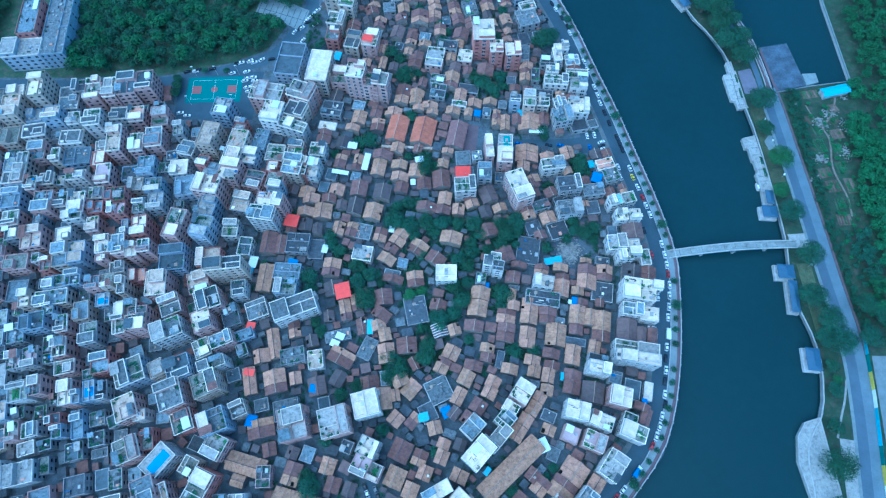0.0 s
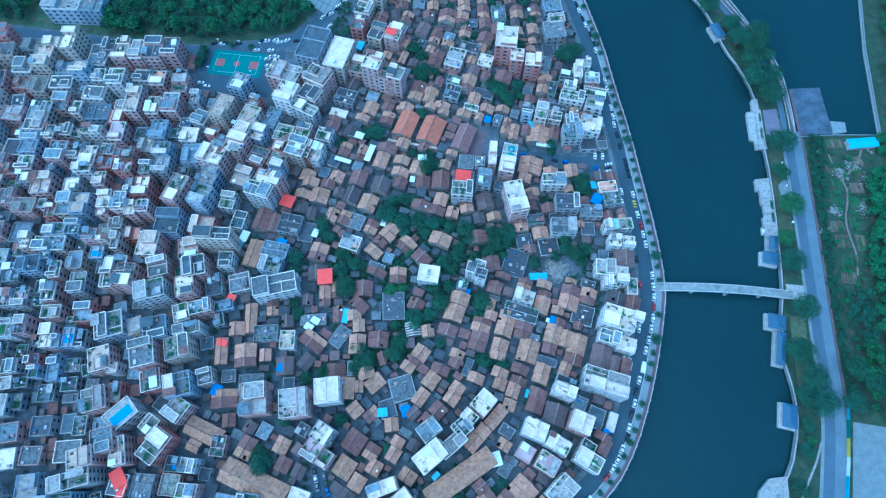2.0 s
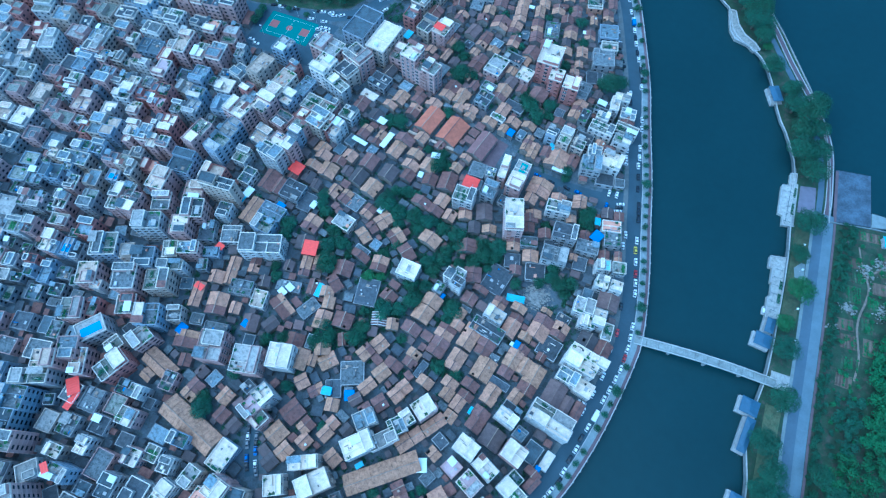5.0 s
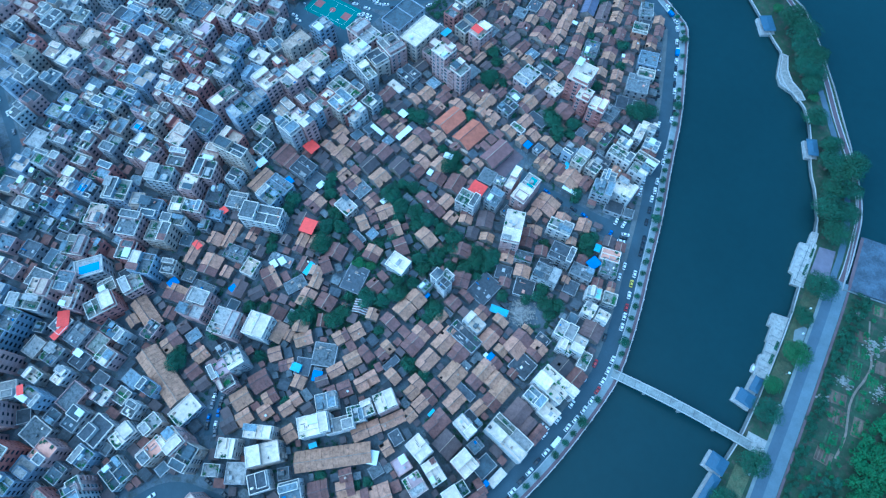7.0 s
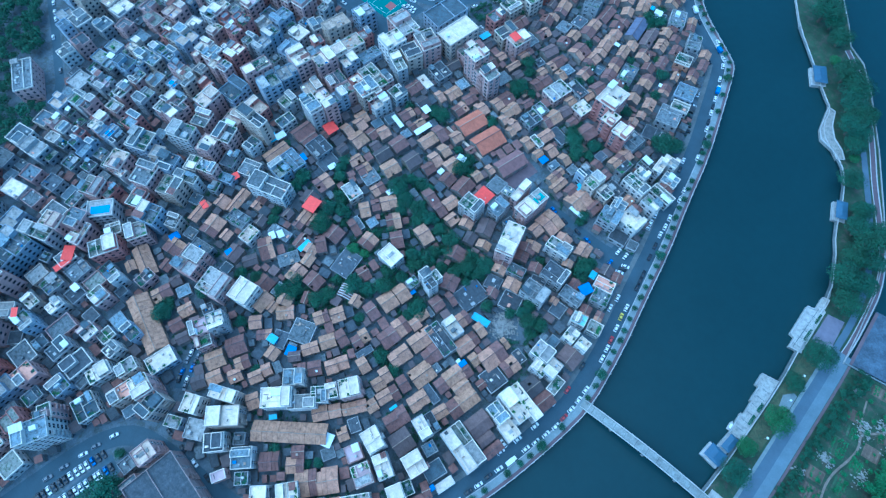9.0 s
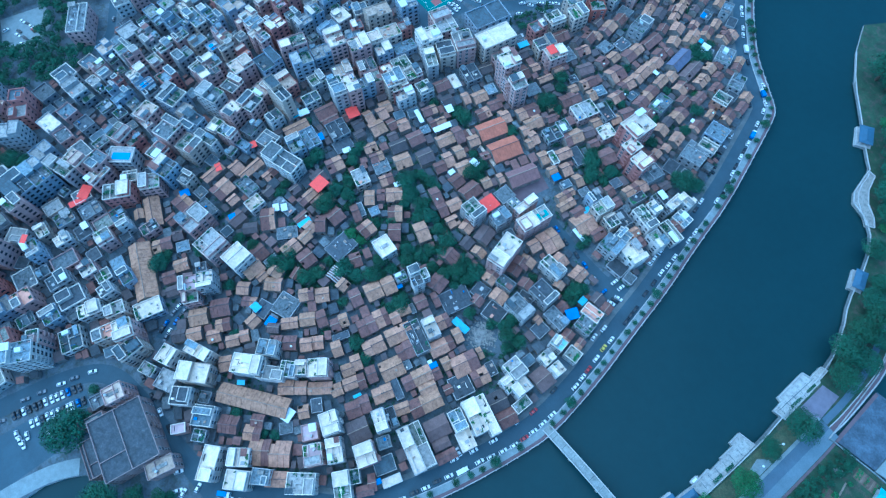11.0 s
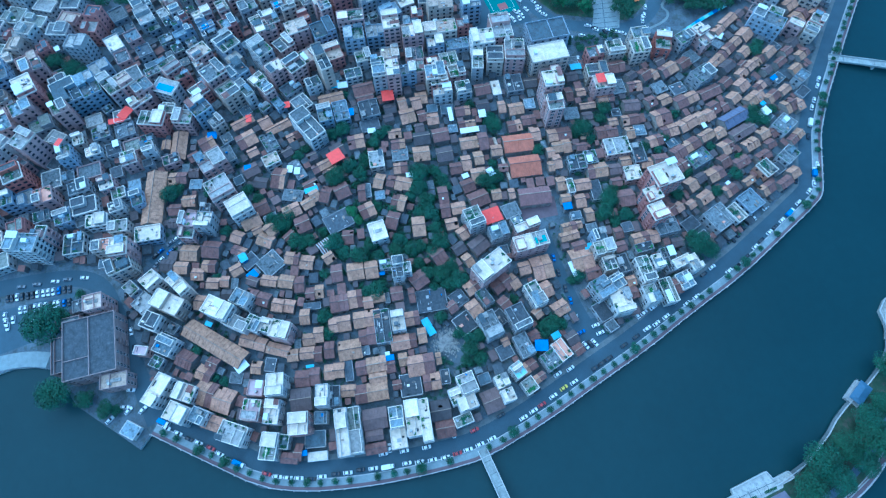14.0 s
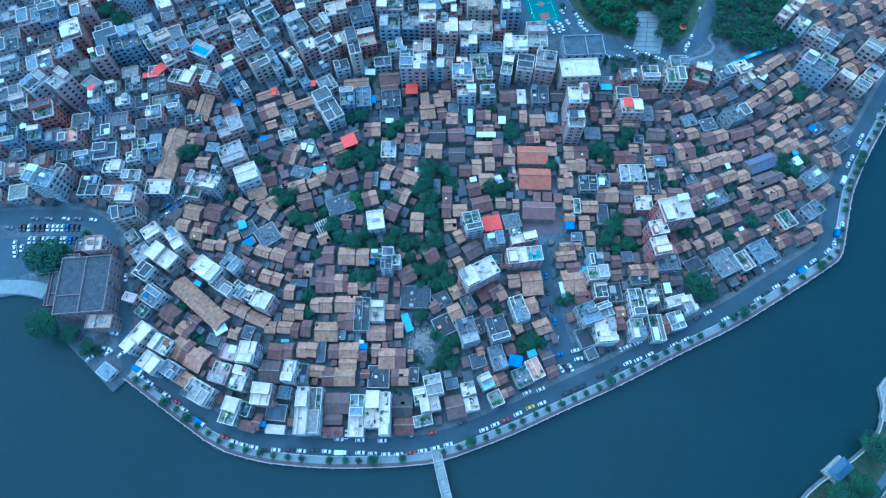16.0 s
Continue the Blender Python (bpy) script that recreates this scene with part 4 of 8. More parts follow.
    if storeys >= 2 and min(w, d) > 4.5 and not plain and r.random() < (0.5 if x < -20 else 0.3):
        # light sheet roof on posts over part of the terrace
        lw, ld = r.uniform(1.2, a * 0.55), r.uniform(1.2, b * 0.6)
        u, v = r.choice((-1, 1)) * (a - lw - 0.2), r.choice((-1, 1)) * (b - ld - 0.2)
        top_z = h + (2.3 if keep == (0, 0, 0, 0) else 3.4)
        sheet = Shape()
        k = max(3, int(lw * 2 / 0.7))
        for i in range(k):
            x0, x1 = u - lw + 2 * lw * i / k, u - lw + 2 * lw * (i + 1) / k
            z0, z1 = top_z + 0.09 * (i % 2), top_z + 0.09 * ((i + 1) % 2)
            sheet.hexa([(x0, v - ld, z0), (x1, v - ld, z1), (x1, v + ld, z1 + 0.3), (x0, v + ld, z0 + 0.3)], [(x0, v - ld, z0 + 0.05), (x1, v - ld, z1 + 0.05), (x1, v + ld, z1 + 0.35), (x0, v + ld, z0 + 0.35)])
        for sx in (-1, 1):
            for sy in (-1, 1):
                sheet.tube(u + sx * (lw - 0.15), v + sy * (ld - 0.15), h + 0.06, top_z + 0.2, 0.05, 0.05, 5)
        part("roof_canopy", sheet, r.choice((TARP_WHITE, TARP_WHITE, TOP["pale"], TOP["blue"], TOP["blue"], TOP["pale"], TOP["slate"], TILE["r"])), ob)
    if plain and max(w, d) < 13 and not top.startswith("pool"):
        light = Shape()
        light.box(-a * 0.55, a * 0.55, -0.9, 0.9, h + 0.06, h + 0.5)
        part("skylight", light, TOP["pale"], ob)
    if min(w, d) > 3.6 and not plain and (storeys >= 2 or r.random() < 0.5):
        roof_things(ob, a, b, h, r, keep, storeys >= 2 and top != "garden" and r.random() < (0.75 if x < -20 else 0.45))
    # framed windows in the fronts that face the river and the square
    if storeys >= 3 and near and x > -88:
        turn = radians(rot)
        vx, vy = 70 - x, -80 - y
        l = math.hypot(vx, vy)
        fronts = []
        for k in range(4):
            ang = turn + (-math.pi / 2 + k * math.pi / 2)
            fronts.append((math.cos(ang) * vx / l + math.sin(ang) * vy / l, k))
        fronts.sort(reverse=True)
        for rank, (_, k) in enumerate(fronts[:2 if storeys >= 5 else 1]):
            span, deep = (w, b) if k in (0, 2) else (d, a)
            if span * 0.5 < wide:
                continue
            cols = max(1, min(5, int(span / 3.4)))
            jut = r.randrange(cols) if storeys >= 4 and rank == 0 and cols >= 2 else -1
            if jut >= 0 and (wall, cols > 3) not in BALCONIES:
                BALCONIES[(wall, cols > 3)] = balcony_mesh(2.9 if cols > 3 else 2.5, WALL[wall])
            for f in range(0 if storeys < 5 else 1, storeys):
                for c in range(cols):
                    u = span * ((c + 0.5) / cols - 0.5)
                    at = Matrix.Rotation(k * math.pi / 2, 4, "Z") @ Matrix.Translation((u, -deep, 3.1 * f + 0.95))
                    if c == jut and f > 0:
                        part("balcony", BALCONIES[(wall, cols > 3)], None, ob, at=at)
                    else:
                        part("window", WINDOWS[pick], None, ob, at=at)
    return ob


# ---- trees ----
def leaf_cloud(r, radius, leaves, size, squash=0.75, lobes=8):
    """Corners of many small leaf clumps gathered in uneven lobes round the origin."""
    centres = []
    for i in range(lobes):
        a, e = 6.283 * i / lobes + r.uniform(-0.4, 0.4), r.uniform(-0.3, 0.9)
        f = radius * r.uniform(0.35, 0.62)
        centres.append((math.cos(a) * f * math.cos(e), math.sin(a) * f * math.cos(e), math.sin(e) * f * squash, radius * r.uniform(0.34, 0.55)))
    centres.append((0, 0, radius * 0.35 * squash, radius * 0.55))
    quads = []
    for _ in range(leaves):
        cx, cy, cz, cr = r.choice(centres)
        u, a = r.uniform(-0.55, 1), r.uniform(0, 6.283)
        q = math.sqrt(1 - u * u)
        rad = cr * r.uniform(0.72, 1.06)
        p = Vector((cx + rad * q * math.cos(a), cy + rad * q * math.sin(a), cz + rad * u * squash))
        n = Vector((q * math.cos(a) + r.uniform(-0.6, 0.6), q * math.sin(a) + r.uniform(-0.6, 0.6), u + r.uniform(-0.2, 0.8))).normalized()
        t = n.orthogonal().normalized()
        t.rotate(Matrix.Rotation(r.uniform(0, 6.283), 3, n))
        b = n.cross(t)
        s = size * r.uniform(0.6, 1.25)
        quads.append([tuple(p + t * s), tuple(p + b * s * 0.6 + n * s * 0.15), tuple(p - t * s), tuple(p - b * s * 0.6 - n * s * 0.1)])
    return quads


CLOUDS = [leaf_cloud(random.Random(40 + i), 3.0, 900, 0.27, lobes=8 + i) for i in range(4)]
BROAD_CLOUDS = [leaf_cloud(random.Random(60 + i), 3.0, 5000, 0.12, squash=0.6, lobes=14 + 3 * i) for i in range(4)]
FINE_CLOUDS = [leaf_cloud(random.Random(50 + i), 3.0, 2300, 0.185, squash=0.62, lobes=9 + 2 * i) for i in range(4)]
TREE_PROTO = {}
tree_count = 0
SHADE_SPOTS = []   # ground kept free for trees


def tree(x, y, radius, tone="dark", base=0.0):
    """Broad-leaved tree with a tapered trunk, limbs and a crown of many leaf clumps."""
    global tree_count
    tree_count += 1
    if base == 0.0:
        SHADE_SPOTS.append((x, y, radius))
    variant = (tone, tree_count % 4, (radius > 2.2) + (radius > 4.5))
    spin = (tree_count * 137) % 360
    at = pose(x, y, base, 0, 0, spin)
    size = radius / 3.0 * (1.33 if x < 140 else 1.12)
    if variant in TREE_PROTO:
        return copy_thing(TREE_PROTO[variant], at @ Matrix.Scale(size / TREE_PROTO[variant].scale[0], 4))
    words = {"dark": "dark green leafy tree with a dense uneven crown", "bright": "bright green leafy tree with a loose crown"}[tone]
    top = tagged(new("tree"), words, "tree", group="trees of the quarter")
    trunk = Shape()
    trunk.tube(0, 0, 0, 2.0, 0.3, 0.2, 7)
    r = random.Random(tree_count)
    for i in range(4):
        a = 1.57 * i + r.uniform(-0.4, 0.4)
        dx, dy = math.cos(a), math.sin(a)
        lo = [(dy * 0.1, -dx * 0.1, 1.5), (dx * 0.1, dy * 0.1, 1.4), (-dy * 0.1, dx * 0.1, 1.5), (-dx * 0.1, -dy * 0.1, 1.6)]
        trunk.hexa(lo, [(px * 0.5 + dx * 1.5, py * 0.5 + dy * 1.5, pz + 1.2) for px, py, pz in lo])
    part("trunk", trunk, BARK, top)
    crown = Shape()
    for q in (CLOUDS, FINE_CLOUDS, BROAD_CLOUDS)[variant[2]][variant[1]]:
        crown.face([(px, py, pz + 2.7) for px, py, pz in q])
    part("crown", crown, LEAF2 if tone == "bright" else LEAF, top)
    top.matrix_basis = at @ Matrix.Scale(size, 4)
    TREE_PROTO[variant] = top
    return top


def quad_mesh(me, pts):
    """Fill a mesh with loose quads, four points each."""
    n = len(pts)
    me.vertices.add(n)
    me.vertices.foreach_set("co", pts.astype(np.float32).ravel())
    me.loops.add(n)
    me.loops.foreach_set("vertex_index", np.arange(n, dtype=np.int32))
    me.polygons.add(n // 4)
    me.polygons.foreach_set("loop_start", np.arange(0, n, 4, dtype=np.int32))
    me.update(calc_edges=True)


def woods(name, rings, spacing, rmin, rmax, label, seed, mat=None, skip=(), base=0.05, free=False):
    """A stand of trees too dense to count, as one mesh of leaf clumps."""
    r = random.Random(seed)
    verts, faces = [], []
    clouds = [np.array(c[::2]) for c in CLOUDS]
    clouds = [c.mean(1, keepdims=True) + (c - c.mean(1, keepdims=True)) * 1.25 for c in clouds]
    for ring in rings:
        xs, ys = [p[0] for p in ring], [p[1] for p in ring]
        y = min(ys)
        while y < max(ys):
            x = min(xs)
            while x < max(xs):
                px, py = x + r.uniform(-0.45, 0.45) * spacing, y + r.uniform(-0.45, 0.45) * spacing
                if inside(px, py, ring) and not any(inside(px, py, s) for s in skip) and not (free and any(math.hypot(px - q[0], py - q[1]) < max(q[2], q[3]) + 1.5 for q in PLOTS)):
                    rad = r.uniform(rmin, rmax)
                    c = clouds[r.randrange(4)]
                    a = r.uniform(0, 6.283)
                    rot = np.array([[math.cos(a), -math.sin(a), 0], [math.sin(a), math.cos(a), 0], [0, 0, 1]])
                    pts = (c.reshape(-1, 3) @ rot.T) * (rad / 3.0) + np.array([px, py, base + rad * r.uniform(0.9, 1.4)])
                    verts.append(pts)
                x += spacing
            y += spacing
    allv = np.concatenate(verts)
    me = bpy.data.meshes.new(name)
    quad_mesh(me, allv)
    me.materials.append(mat or LEAF)
    return tagged(new(name, me), label, "trees", kind="stuff")


# ---- sheets, vehicles, pavilions ----
SHEET = {"red": (TARP_RED, "bright red"), "blue": (TARP_BLUE, "bright blue"), "cyan": (TARP_CYAN, "light blue"), "white": (TARP_WHITE, "white")}


def awning(x, y, w, d, rot, z, colour):
    """A rippled sheet on four posts."""
    mt, word = SHEET[colour]
    top = tagged(new("awning"), f"{word} sheet awning on thin posts between houses", "awning")
    top.matrix_world = pose(x, y, 0, 0, 0, rot)
    sheet = Shape()
    n = max(4, int(w / 0.6))
    for i in range(n):
        u0, u1 = w * (i / n - 0.5), w * ((i + 1) / n - 0.5)
        za, zb = z + 0.06 * (i % 2), z + 0.06 * ((i + 1) % 2)
        sheet.hexa([(u0, -d / 2, za - 0.15), (u1, -d / 2, zb - 0.15), (u1, d / 2, zb + 0.1), (u0, d / 2, za + 0.1)], [(u0, -d / 2, za - 0.1), (u1, -d / 2, zb - 0.1), (u1, d / 2, zb + 0.15), (u0, d / 2, za + 0.15)])
    part("sheet", welded(sheet.mesh("sheet", [mt])), None, top)
    for sx in (-1, 1):
        for sy in (-1, 1):
            leg = Shape()
            leg.tube(sx * (w / 2 - 0.15), sy * (d / 2 - 0.15), 0, z - 0.1, 0.05, 0.05, 5)
            part("post", leg, METAL, top)


CAR_PROTO = {}


def heading(x, y):
    best = min(zip(LINE, LINE[1:]), key=lambda s: (s[0][0] + s[1][0] - 2 * x) ** 2 + (s[0][1] + s[1][1] - 2 * y) ** 2)
    return math.degrees(math.atan2(best[1][1] - best[0][1], best[1][0] - best[0][0]))


CAR_WORDS = {"white": "white", "black": "black", "grey": "grey", "red": "dark red", "blue": "blue", "yellow": "yellow"}


def car(x, y, colour, extra=0, rot=None):
    a = heading(x, y) + extra if rot is None else rot
    at = pose(x, y, 0.05, 0, 0, a)
    if colour in CAR_PROTO:
        return copy_thing(CAR_PROTO[colour], at)
    top = tagged(new("car"), f"small {CAR_WORDS[colour]} car parked on the asphalt", "car", group="parked cars")
    body = Shape()
    rings = [(-2.2, 0.35, 0.78, 0.80), (-2.05, 0.25, 0.95, 0.86), (-0.9, 0.22, 1.0, 0.9), (0.7, 0.22, 1.0, 0.9), (1.9, 0.25, 0.82, 0.86), (2.2, 0.38, 0.68, 0.76)]
    for (xa, la, ha, wa), (xb, lb, hb, wb) in zip(rings, rings[1:]):
        body.hexa([(xa, -wa, la), (xb, -wb, lb), (xb, wb, lb), (xa, wa, la)], [(xa, -wa * 0.94, ha), (xb, -wb * 0.94, hb), (xb, wb * 0.94, hb), (xa, wa * 0.94, ha)])
    part("body", welded(body.mesh("body", [CAR[colour]])), None, top)
    glass = Shape()
    glass.hexa([(-1.85, -0.8, 0.93), (1.05, -0.8, 0.97), (1.05, 0.8, 0.97), (-1.85, 0.8, 0.93)], [(-1.3, -0.62, 1.4), (0.3, -0.62, 1.42), (0.3, 0.62, 1.42), (-1.3, 0.62, 1.4)])
    part("cabin_glass", glass, GLASS, top, "dark tinted glass")
    lid = Shape()
    lid.hexa([(-1.32, -0.64, 1.38), (0.32, -0.64, 1.4), (0.32, 0.64, 1.4), (-1.32, 0.64, 1.38)], [(-1.15, -0.56, 1.47), (0.15, -0.56, 1.49), (0.15, 0.56, 1.49), (-1.15, 0.56, 1.47)])
    part("roof", lid, CAR[colour], top)
    top.matrix_basis = at
    CAR_PROTO[colour] = top
    return top


def lorry(x, y, colour):
    top = tagged(new("lorry"), f"{colour} covered lorry parked at the kerb", "lorry")
    top.matrix_world = pose(x, y, 0.03, 0, 0, heading(x, y))
    cargo = Shape()
    cargo.box(-3.0, 1.4, -1.1, 1.1, 0.8, 2.6, bottom=True)
    part("cargo_body", cargo, TARP_BLUE if colour == "blue" else TARP_WHITE, top)
    cab = Shape()
    cab.hexa([(1.5, -1.0, 0.5), (3.2, -1.0, 0.5), (3.2, 1.0, 0.5), (1.5, 1.0, 0.5)], [(1.5, -0.95, 2.2), (2.8, -0.95, 2.2), (2.8, 0.95, 2.2), (1.5, 0.95, 2.2)])
    part("cab", cab, CAR["white"], top)
    screen = Shape()
    screen.hexa([(2.98, -0.85, 1.3), (3.12, -0.85, 1.3), (3.12, 0.85, 1.3), (2.98, 0.85, 1.3)], [(2.8, -0.85, 2.05), (2.93, -0.85, 2.05), (2.93, 0.85, 2.05), (2.8, 0.85, 2.05)])
    part("windscreen", screen, GLASS, top)
    for wx in (-2.0, 2.3):
        for wy in (-0.9, 0.9):
            wheel = Shape()
            wheel.box(wx - 0.35, wx + 0.35, wy - 0.14, wy + 0.14, 0.0, 0.75)
            part("wheel", wheel, TYRE, top)


def pavilion(x, y, w, d, rot):
    """Open waterside shelter: platform, posts and a hipped blue roof."""
    top = tagged(new("pavilion"), "open waterside pavilion with a blue hipped roof", "pavilion")
    top.matrix_world = pose(x, y, 0, 0, 0, rot)
    deck = Shape()
    deck.box(-w / 2 - 0.35, w / 2 + 0.35, -d / 2 - 0.35, d / 2 + 0.35, -3.0, 0.25)
    part("platform", deck, STONE, top)
    for sx in (-1, 1):
        for k in range(3):
            leg = Shape()
            leg.tube(sx * (w / 2 - 0.5), (k - 1) * (d / 2 - 0.5), 0.25, 3.0, 0.16, 0.16, 8)
            part("column", leg, STONE, top)
    roof = Shape()
    a, b = w / 2, d / 2
    rings = [(a, b, 3.0), (a, b, 3.12), (a * 0.55, b * 0.8, 3.4), (0.15, b * 0.62, 3.75)]
    for (a0, b0, z0), (a1, b1, z1) in zip(rings, rings[1:]):
        lo, hi = [(-a0, -b0, z0), (a0, -b0, z0), (a0, b0, z0), (-a0, b0, z0)], [(-a1, -b1, z1), (a1, -b1, z1), (a1, b1, z1), (-a1, b1, z1)]
        for i in range(4):
            j = (i + 1) % 4
            roof.face([lo[i], lo[j], hi[j], hi[i]])
    roof.face([(-0.15, -b * 0.62, 3.75), (0.15, -b * 0.62, 3.75), (0.15, b * 0.62, 3.75), (-0.15, b * 0.62, 3.75)])
    roof.face([(-a, b, 3.0), (a, b, 3.0), (a, -b, 3.0), (-a, -b, 3.0)])
    rf = part("roof", welded(roof.mesh("roof", [PAVILION])), None, top)
    cap = Shape()
    cap.box(-0.2, 0.2, -b * 0.66, b * 0.66, 3.72, 3.95)
    part("ridge", cap, PAVILION, rf)

# ---- the quarter, house by house ----
# south old town
house(10.5, -59.7, 5.6, 10.0, 79, "r")
house(13.0, -50.0, 8.7, 10.0, 79, "t")
house(15.0, -41.6, 6.8, 10.0, 79, "t")
block(24.8, -29.2, 6.0, 5.8, 79, 4, "white", "grey")
block(19.3, -27.3, 6.0, 5.0, 79, 5, "white", "grey")
block(23.8, -23.8, 4.4, 5.8, 79, 4, "white", "pale")
house(26.7, -65.4, 5.5, 9.0, 79, "r")
house(27.6, -61.0, 4.3, 9.0, 79, "r")
house(27.8, -54.9, 7.3, 9.6, 79, "t")
house(32.1, -49.0, 4.8, 6.4, 79, "t")
house(30.7, -43.0, 6.7, 6.4, 79, "t")
block(33.2, -38.7, 2.4, 5.8, 79, 1, "grey", "grey")
house(32.9, -33.2, 6.1, 7.7, 79, "r")
house(36.8, -26.2, 3.0, 8.3, 79, "r")
house(37.4, -69.8, 4.2, 8.1, 79, "t")
house(38.5, -64.3, 6.6, 8.1, 79, "t")
house(40.4, -52.5, 13.8, 8.7, 79, "t")
block(47.7, -46.0, 8.3, 18.3, 79, 2, "grey", "dark")
block(48.6, -37.7, 7.0, 10.8, 79, 3, "white", "white")
house(48.7, -30.4, 7.7, 7.4, 79, "t")
block(42.8, -17.1, 16.3, 12.6, 79, 1, "grey", "dark")
house(52.9, -65.5, 11.7, 10.2, 79, "t")
house(49.2, -57.1, 4.1, 7.9, 79, "r")
house(50.0, -53.0, 4.1, 9.1, 79, "r")
block(56.0, -58.2, 4.1, 4.8, 79, 1, "grey", "grey")
house(58.6, -40.2, 9.4, 7.8, 79, "t")
house(59.8, -33.9, 3.5, 7.2, 79, "r")
house(59.3, -28.5, 4.1, 7.8, 79, "t")
house(65.0, -55.2, 9.8, 7.6, 79, "t")
house(68.0, -48.9, 4.6, 7.0, 79, "r")
house(67.3, -41.8, 4.1, 6.4, 79, "t")
house(73.2, -34.2, 13.8, 10.4, 79, "t")
house(73.5, -24.9, 2.3, 5.8, 79, "t")
house(63.9, -62.6, 5.8, 7.0, 79, "r")
block(62.3, -69.2, 4.1, 11.7, 79, 1, "grey", "dark")
house(71.5, -56.6, 8.6, 5.1, 79, "t")
house(77.2, -61.8, 16.5, 9.0, 79, "r")
house(78.2, -48.8, 4.0, 4.5, 79, "r")
block(80.6, -42.4, 10.9, 11.3, 79, 1, "grey", "dark")
house(82.9, -31.9, 8.5, 8.4, 79, "r")
block(83.0, -24.8, 4.6, 7.4, 79, 1, "grey", "dark")
house(89.9, -64.1, 11.7, 9.8, 79, "d")
house(103.0, -68.1, 9.9, 4.7, 79, "r")
house(97.1, -66.9, 8.3, 4.8, 79, "d")
block(91.1, -80.0, 6.0, 22.5, 79, 4, "white", "white")
block(92.0, -74.5, 6.0, 22.2, 79, 3, "white", "garden")
block(93.5, -54.1, 7.1, 10.6, 79, 3, "white", "blue")
block(102.7, -56.3, 7.7, 9.4, 79, 2, "white", "white")
block(96.9, -46.7, 7.0, 17.3, 79, 4, "white", "white")
block(100.0, -41.4, 4.9, 20.3, 79, 4, "white", "white")
house(97.5, -32.8, 9.5, 9.7, 79, "d")
house(106.6, -33.7, 9.3, 7.9, 79, "r")
block(90.8, -16.2, 8.9, 10.4, 91, 3, "white", "pale")
block(94.4, -23.6, 6.0, 8.1, 91, 3, "white", "white")
block(99.5, -19.5, 9.8, 6.9, 91, 3, "white", "white")
block(105.9, -24.1, 9.3, 5.3, 91, 2, "white", "garden")
house(102.4, -7.4, 9.5, 10.8, 91, "d")
block(95.9, 0.3, 6.7, 6.5, 91, 3, "white", "white")
block(103.3, 0.4, 6.6, 6.4, 91, 3, "white", "white")
house(29.8, -19.8, 8.6, 9.1, 106, "r")
house(20.9, -4.9, 7.5, 11.9, 106, "r")
block(93.8, 9.8, 6.2, 7.6, 104, 3, "white", "cyan")
block(102.5, 12.7, 6.7, 7.5, 103, 2, "white", "garden")
house(93.5, 16.6, 8.0, 5.5, 104, "t")
house(100.8, 18.1, 8.0, 3.8, 103, "t")
block(94.6, 28.7, 9.8, 9.3, 103, 2, "grey", "grey")
block(92.1, 35.1, 7.0, 10.5, 103, 2, "white", "orange")
house(28.7, 9.4, 4.4, 7.8, 106, "t")
house(44.3, 5.0, 7.3, 7.5, 105, "t")
block(47.0, -3.5, 8.5, 8.7, 105, 1, "grey", "dark")
house(50.4, -8.4, 4.8, 6.2, 105, "r")
house(55.5, 1.9, 6.6, 8.5, 105, "t")
block(52.0, 9.5, 6.0, 9.8, 105, 2, "grey", "grey")
block(60.8, -5.2, 10.1, 10.9, 105, 1, "grey", "dark")
block(39.6, 17.7, 19.9, 10.4, 108, 5, "pink", "white")
house(48.5, 18.6, 6.2, 7.4, 108, "r")
house(48.0, 24.0, 4.9, 9.3, 108, "r")
house(49.2, 27.4, 5.0, 8.6, 108, "t")
house(58.5, 17.9, 5.5, 6.6, 108, "r")
block(64.4, 13.7, 5.4, 8.4, 107, 1, "grey", "dark")
house(69.9, 32.0, 4.2, 5.3, 107, "t")
block(67.6, 5.9, 9.3, 14.0, 95, 3, "grey", "grey")
block(69.0, 21.2, 9.9, 13.4, 95, 3, "grey", "dark")
block(82.1, 8.4, 8.1, 7.5, 95, 1, "grey", "dark")
house(77.8, 10.4, 3.5, 4.0, 95, "t")
block(83.1, 18.3, 7.5, 12.5, 95, 2, "grey", "grey")
house(59.4, 42.2, 5.5, 8.5, 96, "t")
block(60.9, 34.5, 7.2, 13.7, 96, 3, "white", "pale")
house(44.4, 36.0, 6.1, 7.0, 84, "t")
house(47.2, 45.3, 11.0, 13.4, 84, "t")
block(33.2, 39.6, 10.3, 9.0, 85, 4, "pink", "white")
block(34.0, 49.0, 8.5, 8.4, 85, 4, "pink", "pool")
house(30.7, 69.7, 8.2, 5.4, 85, "t")
house(35.7, 67.3, 10.6, 5.3, 85, "t")
house(43.5, 69.6, 7.4, 6.5, 85, "r")
house(50.7, 67.5, 12.2, 13.4, 84, "t")
block(50.8, 79.0, 10.8, 7.5, 84, 4, "beige", "garden")
block(59.3, 78.8, 6.6, 8.0, 84, 3, "beige", "grey")
house(59.6, 70.0, 7.9, 6.8, 84, "r")
house(43.8, 93.7, 4.4, 6.5, 85, "r")
block(61.2, 86.2, 7.9, 10.6, 84, 2, "grey", "dark")
house(71.3, 85.0, 8.4, 5.5, 84, "r")
house(77.8, 83.6, 6.5, 6.0, 84, "r")
block(70.4, 68.8, 10.3, 11.6, 99, 3, "pale", "blue")
block(69.9, 77.4, 7.9, 8.1, 99, 3, "pale", "blue")
